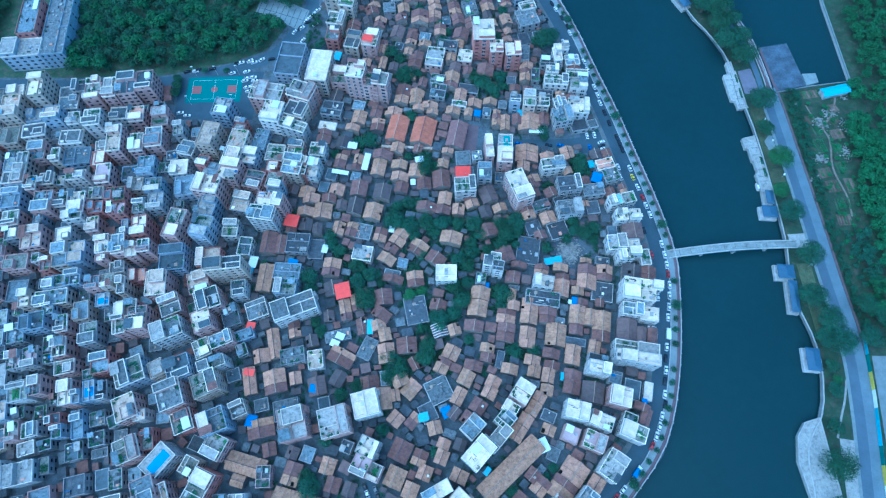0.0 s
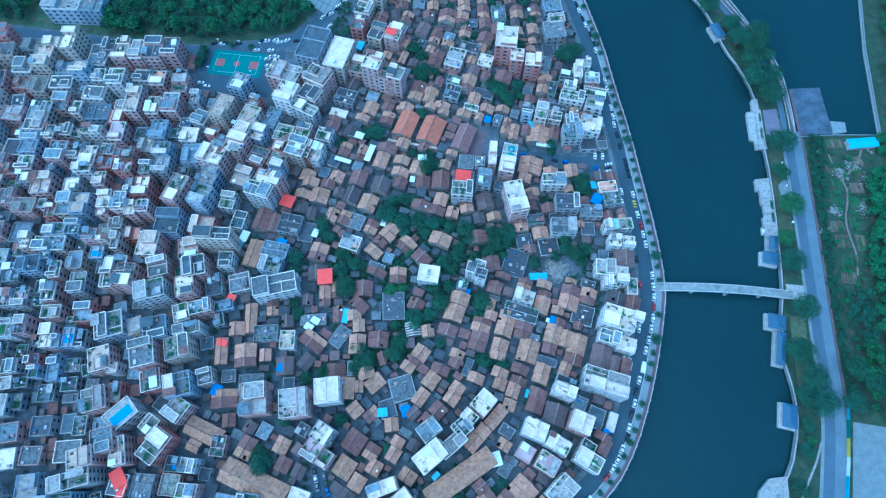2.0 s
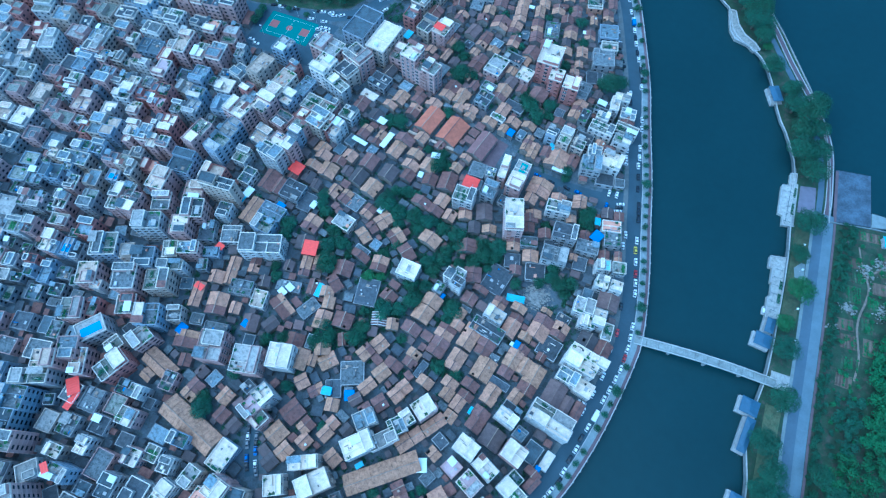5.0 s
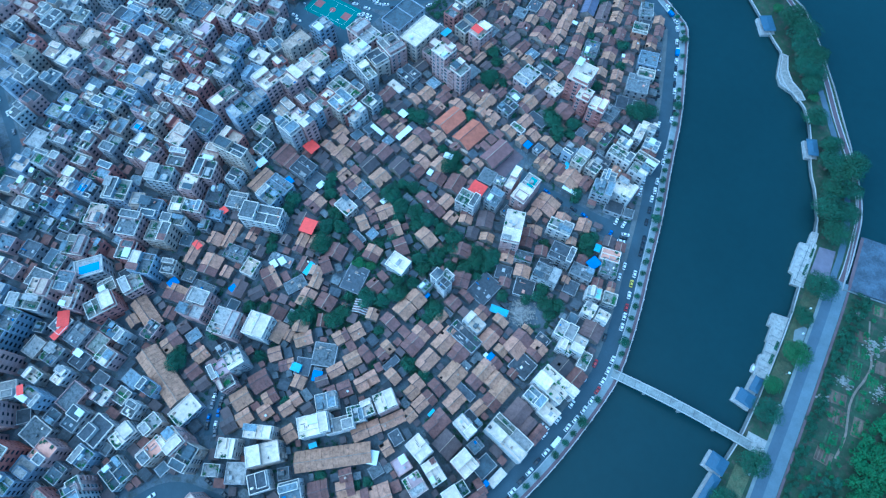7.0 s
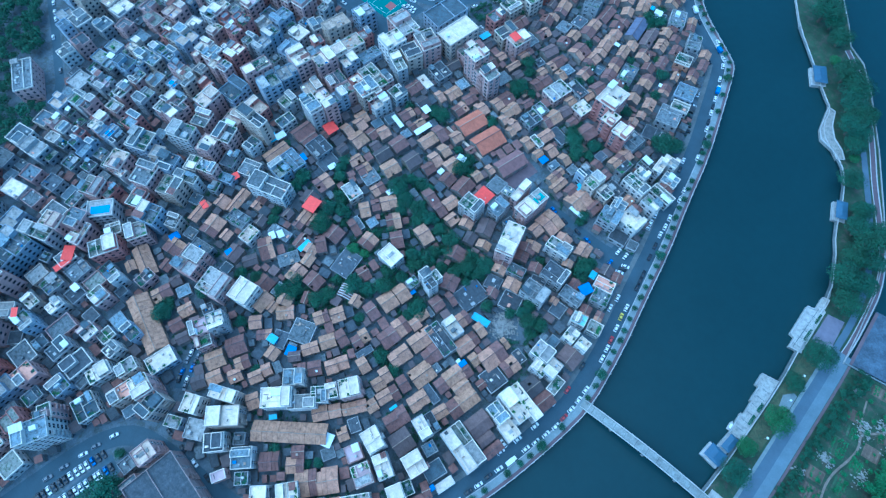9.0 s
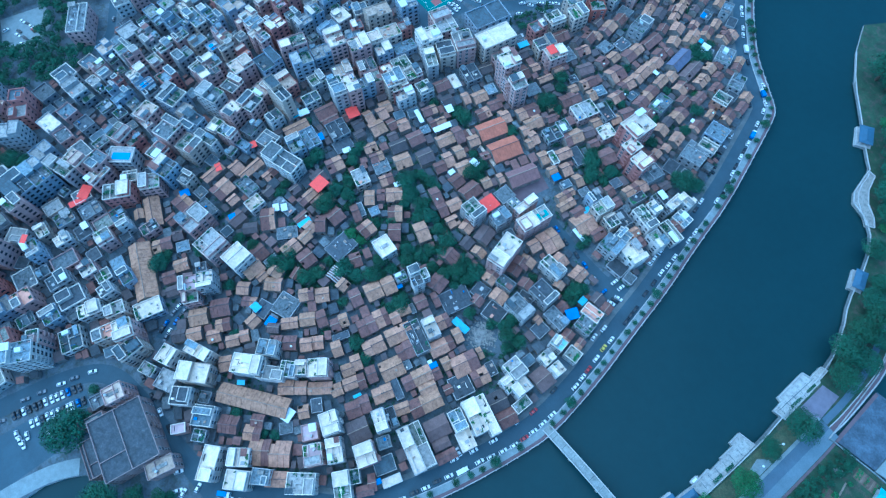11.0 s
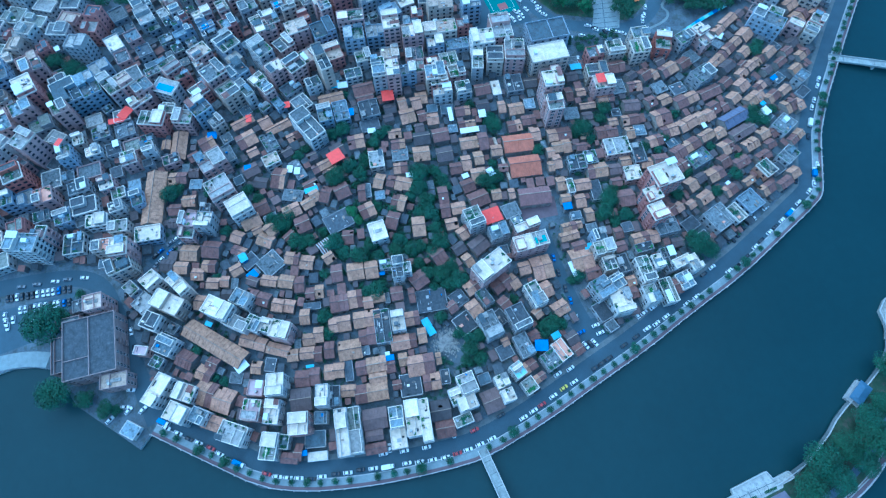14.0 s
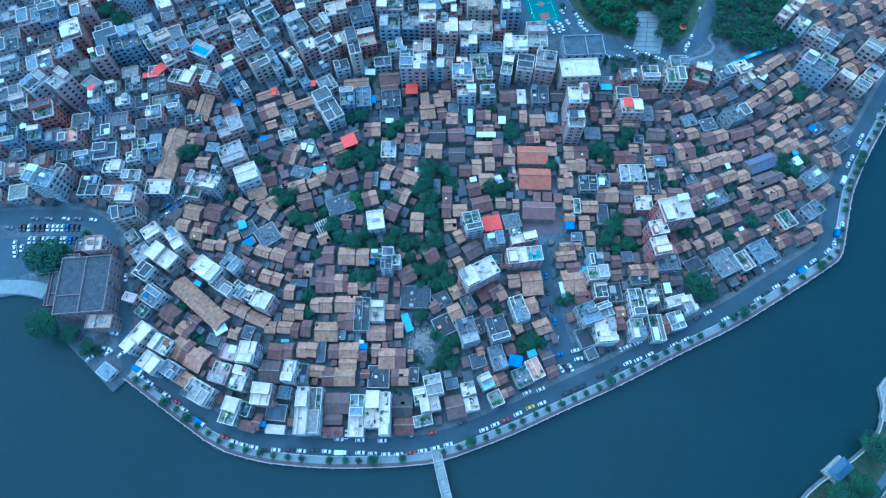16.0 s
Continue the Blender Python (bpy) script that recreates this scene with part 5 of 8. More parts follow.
block(80.9, 65.1, 7.9, 10.4, 99, 1, "grey", "dark")
house(71.4, 44.6, 8.4, 7.6, 99, "t")
block(80.7, 74.7, 10.5, 12.8, 84, 3, "white", "white")
house(51.0, 103.6, 9.3, 6.4, 84, "t")
block(57.1, 101.7, 10.4, 5.1, 84, 2, "grey", "dark")
house(52.4, 110.8, 5.0, 8.4, 84, "t")
block(69.3, 95.0, 7.1, 15.1, 84, 3, "white", "garden")
block(82.8, 90.8, 7.0, 10.5, 84, 3, "white", "garden")
block(67.7, 103.3, 5.4, 7.9, 84, 3, "white", "white")
block(83.6, 102.0, 7.1, 14.1, 84, 2, "white", "garden")
block(68.3, 111.7, 7.3, 14.2, 84, 2, "grey", "dark")
house(82.8, 108.0, 4.8, 8.3, 84, "r")
block(50.3, 119.9, 12.4, 9.1, 84, 2, "grey", "grey")
block(72.2, 115.6, 10.4, 5.3, 94, 3, "white", "white")
block(75.2, 121.3, 5.5, 9.3, 94, 3, "white", "white")
block(81.7, 113.1, 8.0, 9.3, 94, 2, "white", "blue")
block(25.2, 128.5, 16.4, 13.8, 90, 6, "brick", "white")
block(32.9, 117.4, 9.4, 8.4, 90, 5, "brick", "white")
block(43.2, 115.0, 9.3, 10.1, 90, 5, "brick", "white")
block(56.1, 150.3, 14.0, 13.8, 104, 2, "grey", "grey")
block(57.1, 160.6, 7.4, 10.8, 104, 2, "white", "garden")
block(53.5, 172.1, 11.6, 12.1, 104, 2, "blue", "blue")
house(41.9, 150.3, 8.2, 6.9, 104, "t")
house(42.6, 141.2, 4.8, 5.0, 104, "t")
house(41.7, 127.4, 8.1, 8.1, 104, "t")
house(41.8, 133.3, 4.7, 5.6, 104, "t")
house(31.6, 147.7, 6.2, 8.3, 104, "t")
house(42.6, 166.6, 7.6, 6.8, 104, "t")
house(49.6, 187.2, 9.0, 6.7, 104, "t")
house(49.6, 199.6, 9.1, 5.5, 104, "r")
house(45.9, 208.0, 6.4, 6.8, 104, "t")
house(41.6, 179.7, 7.0, 4.4, 104, "t")
block(38.4, 193.0, 9.2, 10.0, 104, 2, "orange", "garden")
block(39.7, 201.8, 6.4, 6.9, 104, 1, "grey", "dark")
# north part
house(-26.7, 162.8, 7.2, 7.6, 96, "t")
house(-28.3, 154.4, 5.8, 7.6, 96, "r")
house(-22.3, 179.4, 8.0, 7.5, 96, "t")
house(-21.7, 171.6, 7.2, 9.0, 96, "r")
house(-21.8, 192.5, 14.6, 7.5, 96, "r")
house(-19.0, 213.7, 7.9, 8.3, 110, "t")
house(-12.7, 204.1, 7.0, 7.6, 110, "t")
house(-6.9, 213.0, 6.2, 8.1, 109, "t")
house(-8.9, 219.6, 6.3, 8.2, 109, "t")
house(-5.0, 227.2, 9.4, 6.7, 109, "t")
house(-6.4, 236.8, 7.9, 5.4, 109, "t")
house(-13.9, 223.3, 7.9, 5.5, 110, "r")
house(-15.7, 154.5, 10.4, 11.4, 88, "t")
house(-5.8, 155.0, 10.2, 8.2, 88, "r")
house(-2.3, 142.6, 8.8, 7.4, 88, "t")
house(-6.2, 169.1, 7.2, 7.8, 101, "t")
house(-6.9, 175.7, 6.5, 7.8, 101, "t")
house(-5.4, 162.9, 4.3, 8.5, 101, "t")
house(-7.2, 182.6, 6.6, 7.8, 101, "t")
house(-10.4, 188.5, 6.6, 8.6, 101, "r")
house(-8.9, 194.3, 4.4, 7.1, 101, "r")
house(0.8, 195.4, 18.2, 9.1, 100, "s")
house(10.8, 195.0, 16.6, 7.5, 100, "d")
house(4.8, 232.9, 8.2, 9.0, 100, "t")
house(6.0, 238.8, 5.2, 8.3, 100, "t")
house(7.8, 161.6, 10.6, 7.6, 100, "t")
house(5.8, 173.1, 9.3, 6.2, 100, "t")
house(10.1, 151.8, 8.4, 8.2, 100, "r")
house(6.6, 181.4, 7.2, 6.9, 100, "t")
house(17.0, 180.3, 8.5, 8.7, 100, "t")
house(20.5, 194.6, 9.2, 7.3, 100, "t")
house(16.4, 206.5, 7.2, 7.4, 100, "t")
house(17.7, 213.2, 5.8, 6.7, 100, "r")
block(18.3, 159.9, 13.9, 9.3, 100, 2, "grey", "grey")
house(30.1, 164.4, 11.0, 8.5, 100, "t")
house(18.8, 147.2, 8.3, 8.0, 100, "r")
house(25.0, 173.9, 6.3, 7.9, 100, "r")
house(28.7, 183.5, 9.8, 6.5, 100, "r")
house(29.9, 197.6, 9.2, 5.9, 100, "r")
block(16.0, 220.4, 13.1, 10.1, 113, 2, "grey", "grey")
house(25.3, 223.5, 11.5, 5.6, 112, "r")
block(35.3, 210.3, 11.9, 8.5, 112, 2, "grey", "grey")
block(-10.7, 251.7, 9.9, 6.6, 113, 2, "grey", "blue")
block(-1.4, 247.6, 9.0, 5.9, 113, 1, "grey", "dark")
# north edge by the park
block(-64.0, 163.6, 11.1, 10.4, 79, 4, "beige", "garden")
block(-74.1, 169.1, 10.5, 8.9, 79, 4, "beige", "blue")
block(-64.1, 181.5, 10.2, 13.6, 60, 3, "red", "garden")
block(-62.5, 206.3, 7.9, 8.6, 104, 4, "pink", "white")
block(-55.1, 207.5, 7.1, 6.2, 104, 3, "pink", "white")
house(-48.0, 160.9, 6.9, 8.5, 104, "r")
house(-46.9, 166.7, 4.6, 7.7, 104, "t")
house(-46.3, 176.7, 11.6, 8.4, 103, "r")
house(-47.2, 188.1, 7.8, 7.7, 103, "r")
block(-33.1, 192.2, 13.6, 10.3, 103, 3, "grey", "grey")
house(-40.5, 206.8, 7.4, 5.8, 112, "t")
house(-43.8, 214.5, 7.5, 6.5, 112, "t")
house(-47.2, 222.0, 7.5, 6.6, 112, "t")
house(-50.7, 229.5, 6.8, 5.9, 112, "t")
house(-27.1, 219.1, 7.3, 6.3, 112, "t")
house(-30.2, 227.1, 7.4, 6.3, 112, "t")
house(-32.5, 235.1, 7.5, 6.4, 112, "t")
house(-35.1, 244.1, 9.2, 6.4, 112, "t")
house(-41.3, 230.2, 7.5, 6.5, 112, "t")
house(-32.7, 223.4, 5.7, 4.9, 112, "r")
house(-62.7, 223.3, 7.7, 6.0, 113, "t")
house(-66.7, 231.2, 6.9, 6.0, 113, "t")
house(-69.9, 238.3, 7.0, 6.1, 113, "t")
block(-54.5, 252.7, 21.1, 10.2, 37, 4, "blue", "grey")
block(-104.2, 259.6, 8.6, 9.1, 36, 4, "pink", "white")
block(-97.2, 249.7, 7.8, 7.9, 36, 4, "pink", "white")
block(-88.9, 257.3, 9.1, 7.9, 36, 4, "white", "beige")
block(-81.5, 266.7, 11.1, 8.9, 36, 3, "pink", "pale")
block(-73.3, 272.5, 8.2, 12.7, 36, 3, "grey", "grey")
block(-63.9, 296.9, 11.4, 11.8, 36, 3, "pale", "pale")
block(-38.4, 276.2, 8.4, 10.2, 37, 3, "beige", "grey")
house(-103.0, 286.7, 11.9, 9.0, 110, "t")
house(-109.4, 280.0, 9.2, 7.5, 110, "t")
house(-102.2, 312.0, 10.3, 8.2, 110, "t")
house(-93.7, 308.9, 9.2, 5.6, 109, "r")
house(-78.0, 307.7, 11.8, 7.0, 109, "t")
house(-91.1, 278.2, 9.0, 6.4, 110, "t")
house(-54.7, 281.3, 12.1, 9.0, 108, "t")
house(-53.4, 293.0, 7.8, 6.0, 108, "t")
house(-32.0, 255.7, 6.6, 5.7, 108, "r")
house(-18.4, 253.6, 8.1, 5.6, 108, "t")
house(-26.9, 264.4, 9.1, 6.4, 108, "t")
house(-26.0, 247.2, 8.1, 5.0, 108, "r")
# temple side
house(-30.1, 65.3, 17.9, 11.7, 77, "o")
house(-14.3, 62.7, 18.3, 13.5, 77, "o")
house(5.9, 59.8, 18.4, 10.7, 77, "p")
house(-41.1, 38.2, 10.8, 7.9, 79, "t")
house(-38.8, 46.3, 5.4, 11.8, 79, "r")
house(-53.5, 41.9, 10.3, 5.7, 79, "r")
house(-28.6, 31.4, 5.3, 10.0, 79, "t")
house(-29.0, 39.3, 5.3, 9.2, 79, "t")
house(-18.3, 34.9, 8.5, 9.7, 79, "t")
house(-3.1, 39.8, 5.2, 6.5, 79, "t")
house(-0.1, 48.0, 3.2, 6.5, 79, "t")
house(-13.4, 10.9, 5.2, 11.0, 79, "r")
house(-3.9, 8.7, 5.1, 8.6, 79, "r")
house(-14.5, 26.7, 7.2, 8.0, 93, "r")
house(-4.4, 29.2, 11.1, 10.0, 93, "r")
block(9.2, 20.7, 9.4, 12.2, 92, 4, "pale", "garden")
block(9.1, 43.7, 9.7, 9.0, 92, 1, "grey", "grey")
block(24.3, 45.6, 14.3, 4.6, 92, 4, "pink", "white")
house(12.5, 14.2, 8.4, 7.4, 106, "t")
house(-32.8, 77.7, 5.4, 10.3, 79, "t")
house(-27.0, 91.0, 14.1, 8.6, 79, "t")
house(-18.9, 86.0, 6.0, 6.9, 79, "t")
house(-18.2, 91.6, 4.6, 9.2, 79, "t")
house(-17.2, 80.7, 4.0, 6.9, 79, "t")
house(-8.7, 77.0, 3.3, 6.7, 79, "t")
house(-10.2, 81.5, 4.6, 9.7, 79, "t")
block(-4.7, 91.7, 10.4, 9.6, 79, 2, "grey", "dark")
block(-4.9, 100.6, 7.2, 8.9, 79, 2, "grey", "grey")
house(4.1, 77.5, 5.2, 8.7, 79, "t")
house(9.1, 88.7, 9.0, 7.2, 79, "t")
block(8.1, 81.3, 3.8, 9.3, 79, 2, "white", "garden")
house(13.6, 75.8, 5.1, 4.9, 79, "t")
house(17.8, 83.1, 5.7, 8.4, 79, "t")
house(27.5, 83.9, 4.4, 8.2, 79, "t")
house(30.6, 72.6, 9.3, 4.1, 79, "t")
house(-40.0, 116.7, 9.6, 4.1, 79, "t")
house(3.7, 100.7, 11.7, 9.5, 79, "r")
house(-18.9, 118.8, 12.7, 8.6, 79, "r")
house(-20.8, 105.1, 4.7, 3.9, 79, "t")
block(-6.1, 118.7, 15.1, 11.3, 79, 2, "pink", "pale")
house(-12.6, 131.3, 4.7, 7.7, 79, "t")
block(2.3, 128.5, 7.1, 13.3, 79, 2, "grey", "dark")
house(4.2, 119.1, 5.8, 5.9, 79, "t")
block(13.4, 118.6, 9.6, 9.3, 79, 2, "pink", "white")
house(9.3, 130.3, 6.5, 6.6, 79, "t")
house(-21.2, 136.4, 10.1, 7.1, 79, "t")
house(-23.6, 125.6, 5.4, 5.5, 79, "t")
block(14.6, 95.1, 6.4, 12.8, 79, 1, "grey", "dark")
house(25.7, 107.7, 10.1, 10.4, 79, "r")
block(-54.5, 96.6, 11.5, 11.2, 79, 7, "pink", "white")
block(-39.8, 91.8, 9.2, 9.6, 79, 6, "pink", "garden")
block(-44.1, 93.5, 10.6, 12.0, 79, 5, "pink", "garden")
# towards the park
block(-99.2, 26.3, 9.8, 9.7, 79, 4, "white", "garden")
block(-89.1, 34.9, 12.4, 11.2, 79, 5, "blue", "blue")
block(-85.0, 35.9, 11.1, 6.9, 79, 4, "white", "white")
block(-78.8, 35.8, 11.8, 6.8, 79, 3, "white", "white")
block(-109.0, 87.0, 12.8, 20.2, 79, 5, "white", "pale")
block(-104.4, 72.3, 14.9, 11.8, 79, 5, "white", "white")
block(-87.9, 87.3, 12.5, 15.9, 69, 5, "pink", "pale")
block(-91.9, 64.2, 7.0, 16.8, 69, 4, "pale", "garden")
block(-91.1, 75.6, 10.5, 13.3, 69, 4, "blue", "dark")
block(-97.8, 115.0, 26.0, 16.0, 82, 4, "blue", "slate", plain=True)
block(-78.5, 106.0, 24.0, 13.6, 82, 5, "beige", "white", plain=True)
block(-125.1, 32.7, 13.6, 11.2, 79, 5, "pink", "white")
block(-124.6, 51.1, 21.8, 10.4, 79, 4, "beige", "beige")
block(-116.4, 45.1, 10.9, 8.4, 79, 3, "blue", "white")
block(-140.7, 57.4, 16.9, 10.7, 79, 5, "blue", "beige")
block(-135.0, 76.7, 12.4, 10.7, 79, 5, "blue", "pale")
block(-71.3, 150.8, 10.6, 11.4, 79, 3, "beige", "garden")
block(-47.4, 129.6, 12.5, 10.0, 79, 4, "pink", "white")
block(-112.5, 58.6, 14.6, 8.4, 79, 2, "blue", "blue")
block(-70.6, 80.4, 10.5, 12.9, 79, 2, "grey", "dark")
house(-82.7, 22.8, 7.0, 8.6, 79, "t")
house(-53.9, 74.5, 9.0, 8.3, 79, "t")
house(-50.8, 117.2, 5.5, 5.8, 79, "t")
house(-57.6, 66.5, 4.1, 8.3, 79, "t")
house(-65.3, 24.0, 6.9, 8.3, 79, "t")
house(-64.2, 43.2, 9.0, 6.7, 79, "r")
block(-73.4, 69.6, 5.7, 11.2, 79, 1, "white", "white")
house(-52.3, 109.7, 4.2, 10.9, 79, "r")
house(-60.3, 146.9, 10.6, 8.6, 79, "r")
house(-42.4, 150.5, 8.3, 7.5, 79, "r")
house(-40.1, 129.2, 10.3, 4.9, 79, "t")
# centre, round the trees
house(-63.0, -1.2, 7.6, 6.5, 76, "t")
house(-55.7, -1.7, 8.2, 6.4, 76, "r")
block(-49.3, -2.9, 9.5, 9.5, 76, 1, "grey", "grey")
house(-39.2, -5.8, 8.0, 6.9, 76, "t")
house(-33.3, -13.9, 4.4, 7.4, 57, "r")
house(-29.9, -9.7, 4.4, 8.8, 57, "t")
house(-27.5, -5.5, 4.0, 8.1, 57, "t")
house(-35.7, -20.2, 5.5, 9.6, 57, "t")
block(-48.8, -17.4, 8.7, 11.0, 79, 2, "beige", "pale")
house(-37.3, -42.6, 8.5, 9.9, 97, "r")
house(-19.9, -32.7, 8.4, 8.8, 96, "r")
house(-37.9, -51.8, 5.5, 10.0, 55, "r")
house(-18.2, -14.3, 8.0, 10.0, 55, "r")
house(-8.6, -21.3, 6.6, 10.4, 55, "r")
house(-35.9, -63.2, 6.5, 6.1, 102, "t")
house(-39.5, -57.9, 5.2, 7.6, 103, "t")
house(-32.2, -32.0, 4.0, 11.2, 76, "r")
block(-32.5, -28.2, 3.3, 9.0, 76, 1, "grey", "grey")
house(0.3, -8.9, 7.0, 11.9, 76, "t")
block(-3.1, -31.4, 9.4, 11.4, 88, 3, "white", "white", plain=True)
block(-19.7, -49.9, 15.4, 11.8, 100, 1, "grey", "dark")
house(-7.8, -47.8, 5.8, 8.4, 74, "r")
house(-7.4, -61.2, 6.9, 7.8, 107, "k")
house(-57.0, -49.0, 11.4, 5.6, 101, "r")
house(-51.4, -44.9, 8.7, 5.5, 100, "r")
house(-47.6, -58.1, 8.5, 6.2, 100, "r")
block(-60.7, -62.5, 6.0, 13.7, 101, 1, "grey", "grey")
house(-58.2, -74.1, 7.7, 13.5, 62, "r")
block(-45.0, -69.7, 11.8, 7.4, 63, 1, "grey", "grey")
house(-34.8, -75.4, 4.5, 8.3, 97, "t")
house(-35.3, -70.2, 4.5, 8.3, 97, "t")
house(-43.0, -88.5, 8.3, 9.2, 97, "r")
block(-35.7, -85.3, 7.7, 4.6, 97, 1, "grey", "grey")
house(-36.9, -98.4, 5.1, 9.9, 97, "t")
house(-37.4, -93.1, 5.1, 9.9, 97, "t")
house(-30.1, -93.9, 5.7, 3.7, 97, "t")
house(-27.7, -87.0, 5.7, 8.2, 114, "t")
house(-22.6, -91.2, 9.1, 7.2, 48, "t")
house(-21.6, -106.5, 7.7, 5.2, 49, "r")
block(-79.0, -106.9, 15.6, 13.2, 104, 4, "white", "pale")
block(-59.1, -106.4, 13.9, 14.2, 104, 4, "pink", "pale")
block(-43.9, -98.7, 12.5, 12.9, 103, 4, "white", "white")
house(-10.9, -110.1, 6.1, 6.5, 102, "t")
block(-8.5, -92.0, 12.3, 12.2, 114, 1, "grey", "grey")
block(-14.1, -102.7, 9.2, 8.0, 114, 1, "grey", "dark")
house(-6.5, -80.0, 7.8, 6.7, 63, "t")
house(-1.7, -73.2, 7.1, 8.0, 63, "t")
# upper middle
block(-143.7, -60.7, 10.1, 14.7, 112, 6, "pale", "grey")
block(-128.0, -55.7, 11.5, 9.8, 111, 5, "pink", "white")
block(-126.8, -44.5, 11.5, 12.5, 111, 5, "pink", "pale")
block(-147.2, -46.2, 11.2, 10.3, 112, 4, "pink", "grey")
block(-119.0, -27.4, 6.9, 19.6, 95, 7, "white", "white")
block(-150.3, -19.4, 14.7, 13.5, 95, 4, "blue", "slate")
block(-155.0, -34.9, 13.8, 10.7, 95, 5, "pink", "beige")
block(-161.1, -53.7, 13.1, 9.8, 95, 5, "pink", "grey")
block(-150.8, -0.4, 17.6, 9.7, 79, 5, "blue", "white")
block(-135.7, -2.7, 13.0, 10.3, 79, 5, "blue", "garden")
block(-136.2, 11.1, 11.7, 10.5, 79, 4, "blue", "pale")
block(-135.5, 21.9, 10.8, 15.1, 79, 6, "pink", "white")
block(-102.6, 3.0, 8.3, 14.8, 79, 6, "pale", "blue")
block(-98.9, 10.8, 8.3, 15.6, 79, 6, "pale", "white")
block(-99.0, 20.5, 9.8, 7.9, 79, 4, "blue", "grey")
block(-137.7, -78.9, 12.2, 12.0, 112, 4, "blue", "slate")
block(-138.7, -92.1, 14.1, 11.9, 112, 5, "pink", "grey")
block(-162.0, -80.1, 13.3, 14.5, 113, 4, "blue", "garden")
block(-160.4, -97.4, 12.4, 10.6, 113, 4, "white", "white")
block(-123.2, -86.9, 11.9, 13.4, 112, 4, "white", "garden")
block(-121.3, -77.2, 5.6, 13.4, 111, 4, "white", "garden")
block(-118.1, -65.1, 7.1, 11.5, 111, 4, "pink", "blue")
block(-117.2, -51.0, 12.3, 8.9, 111, 2, "grey", "dark")
block(-116.0, -105.3, 11.5, 12.3, 112, 5, "blue", "grey")
block(-108.8, -61.4, 5.7, 9.6, 111, 2, "blue", "blue")
block(-82.7, -48.5, 10.9, 23.0, 110, 4, "white", "pale")
block(-88.8, -36.6, 8.9, 11.9, 85, 3, "blue", "garden")
block(-89.4, -26.8, 9.1, 14.6, 85, 2, "blue", "blue")
house(-101.7, -29.7, 15.6, 7.9, 85, "t")
block(-114.2, -11.2, 10.8, 7.3, 85, 2, "white", "white")
block(-84.9, -10.2, 11.9, 12.8, 85, 2, "grey", "dark")
house(-101.3, -8.9, 12.8, 8.9, 85, "r")
house(-94.7, -9.9, 10.6, 5.3, 85, "r")
house(-82.1, 10.2, 4.9, 10.3, 85, "t")
house(-72.6, 10.3, 9.0, 10.1, 85, "t")
house(-79.7, 18.3, 5.6, 9.4, 85, "t")
house(-69.7, 18.6, 4.9, 8.3, 85, "r")
block(-74.9, -13.1, 11.8, 8.4, 85, 1, "grey", "dark")
house(-103.9, -85.1, 13.8, 6.2, 102, "t")
house(-99.2, -72.5, 6.9, 7.9, 102, "t")
house(-93.6, -66.0, 15.9, 6.0, 102, "t")
house(-91.0, -85.7, 11.6, 11.1, 102, "r")
house(-83.6, -58.5, 8.9, 5.9, 101, "t")
block(-82.8, -73.1, 8.1, 12.6, 101, 2, "grey", "grey")
block(-83.7, -99.7, 10.0, 12.6, 101, 2, "grey", "grey")
house(-96.1, -108.2, 8.8, 13.0, 102, "r")
# west side
block(-165.7, -199.7, 11.3, 16.7, 104, 6, "brick", "white")
block(-152.9, -204.2, 13.2, 11.5, 104, 5, "pink", "pale")
block(-144.7, -218.2, 14.3, 12.3, 104, 5, "pink", "blue")
block(-141.1, -181.2, 9.8, 8.4, 104, 6, "blue", "white")
block(-155.2, -177.7, 14.8, 19.3, 104, 5, "blue", "slate")
block(-155.5, -164.9, 11.6, 17.4, 104, 5, "blue", "grey")
block(-127.5, -217.6, 9.3, 13.5, 44, 6, "white", "pale")
block(-123.9, -201.6, 10.0, 12.2, 44, 7, "pink", "pale")
block(-105.4, -211.2, 11.1, 11.2, 99, 6, "red", "garden")
block(-116.3, -227.8, 9.4, 9.7, 99, 5, "pink", "beige")
block(-149.1, -238.6, 11.1, 13.3, 100, 4, "grey", "pale")
block(-166.5, -241.1, 11.3, 10.9, 100, 4, "grey", "white")
block(-184.9, -228.6, 13.6, 12.3, 100, 5, "blue", "blue")
block(-186.4, -216.4, 11.6, 17.5, 100, 5, "blue", "grey")
block(-183.4, -195.6, 12.4, 10.2, 100, 5, "pink", "blue")
block(-152.3, -153.3, 7.6, 19.1, 113, 5, "pale", "white")
block(-148.8, -143.1, 8.9, 11.3, 113, 6, "white", "beige")
block(-143.2, -134.7, 11.7, 10.3, 113, 5, "pink", "white")
block(-135.7, -138.2, 13.7, 6.5, 113, 4, "pink", "beige")
block(-155.9, -116.7, 11.4, 11.5, 113, 4, "pink", "garden")
block(-140.4, -122.0, 14.6, 10.4, 51, 4, "pale", "poolblue")
block(-119.7, -133.8, 15.5, 9.8, 65, 4, "blue", "garden")
block(-114.6, -116.4, 11.0, 9.8, 65, 4, "pink", "pale")
block(-122.2, -152.2, 11.6, 9.9, 92, 2, "grey", "grey")
block(-113.5, -185.1, 7.2, 11.3, 92, 4, "blue", "pale")
block(-123.3, -178.1, 6.0, 8.1, 92, 3, "white", "white")
block(-112.0, -171.0, 8.6, 6.1, 92, 3, "white", "white")
block(-99.9, -152.2, 8.6, 9.4, 92, 3, "pale", "garden")
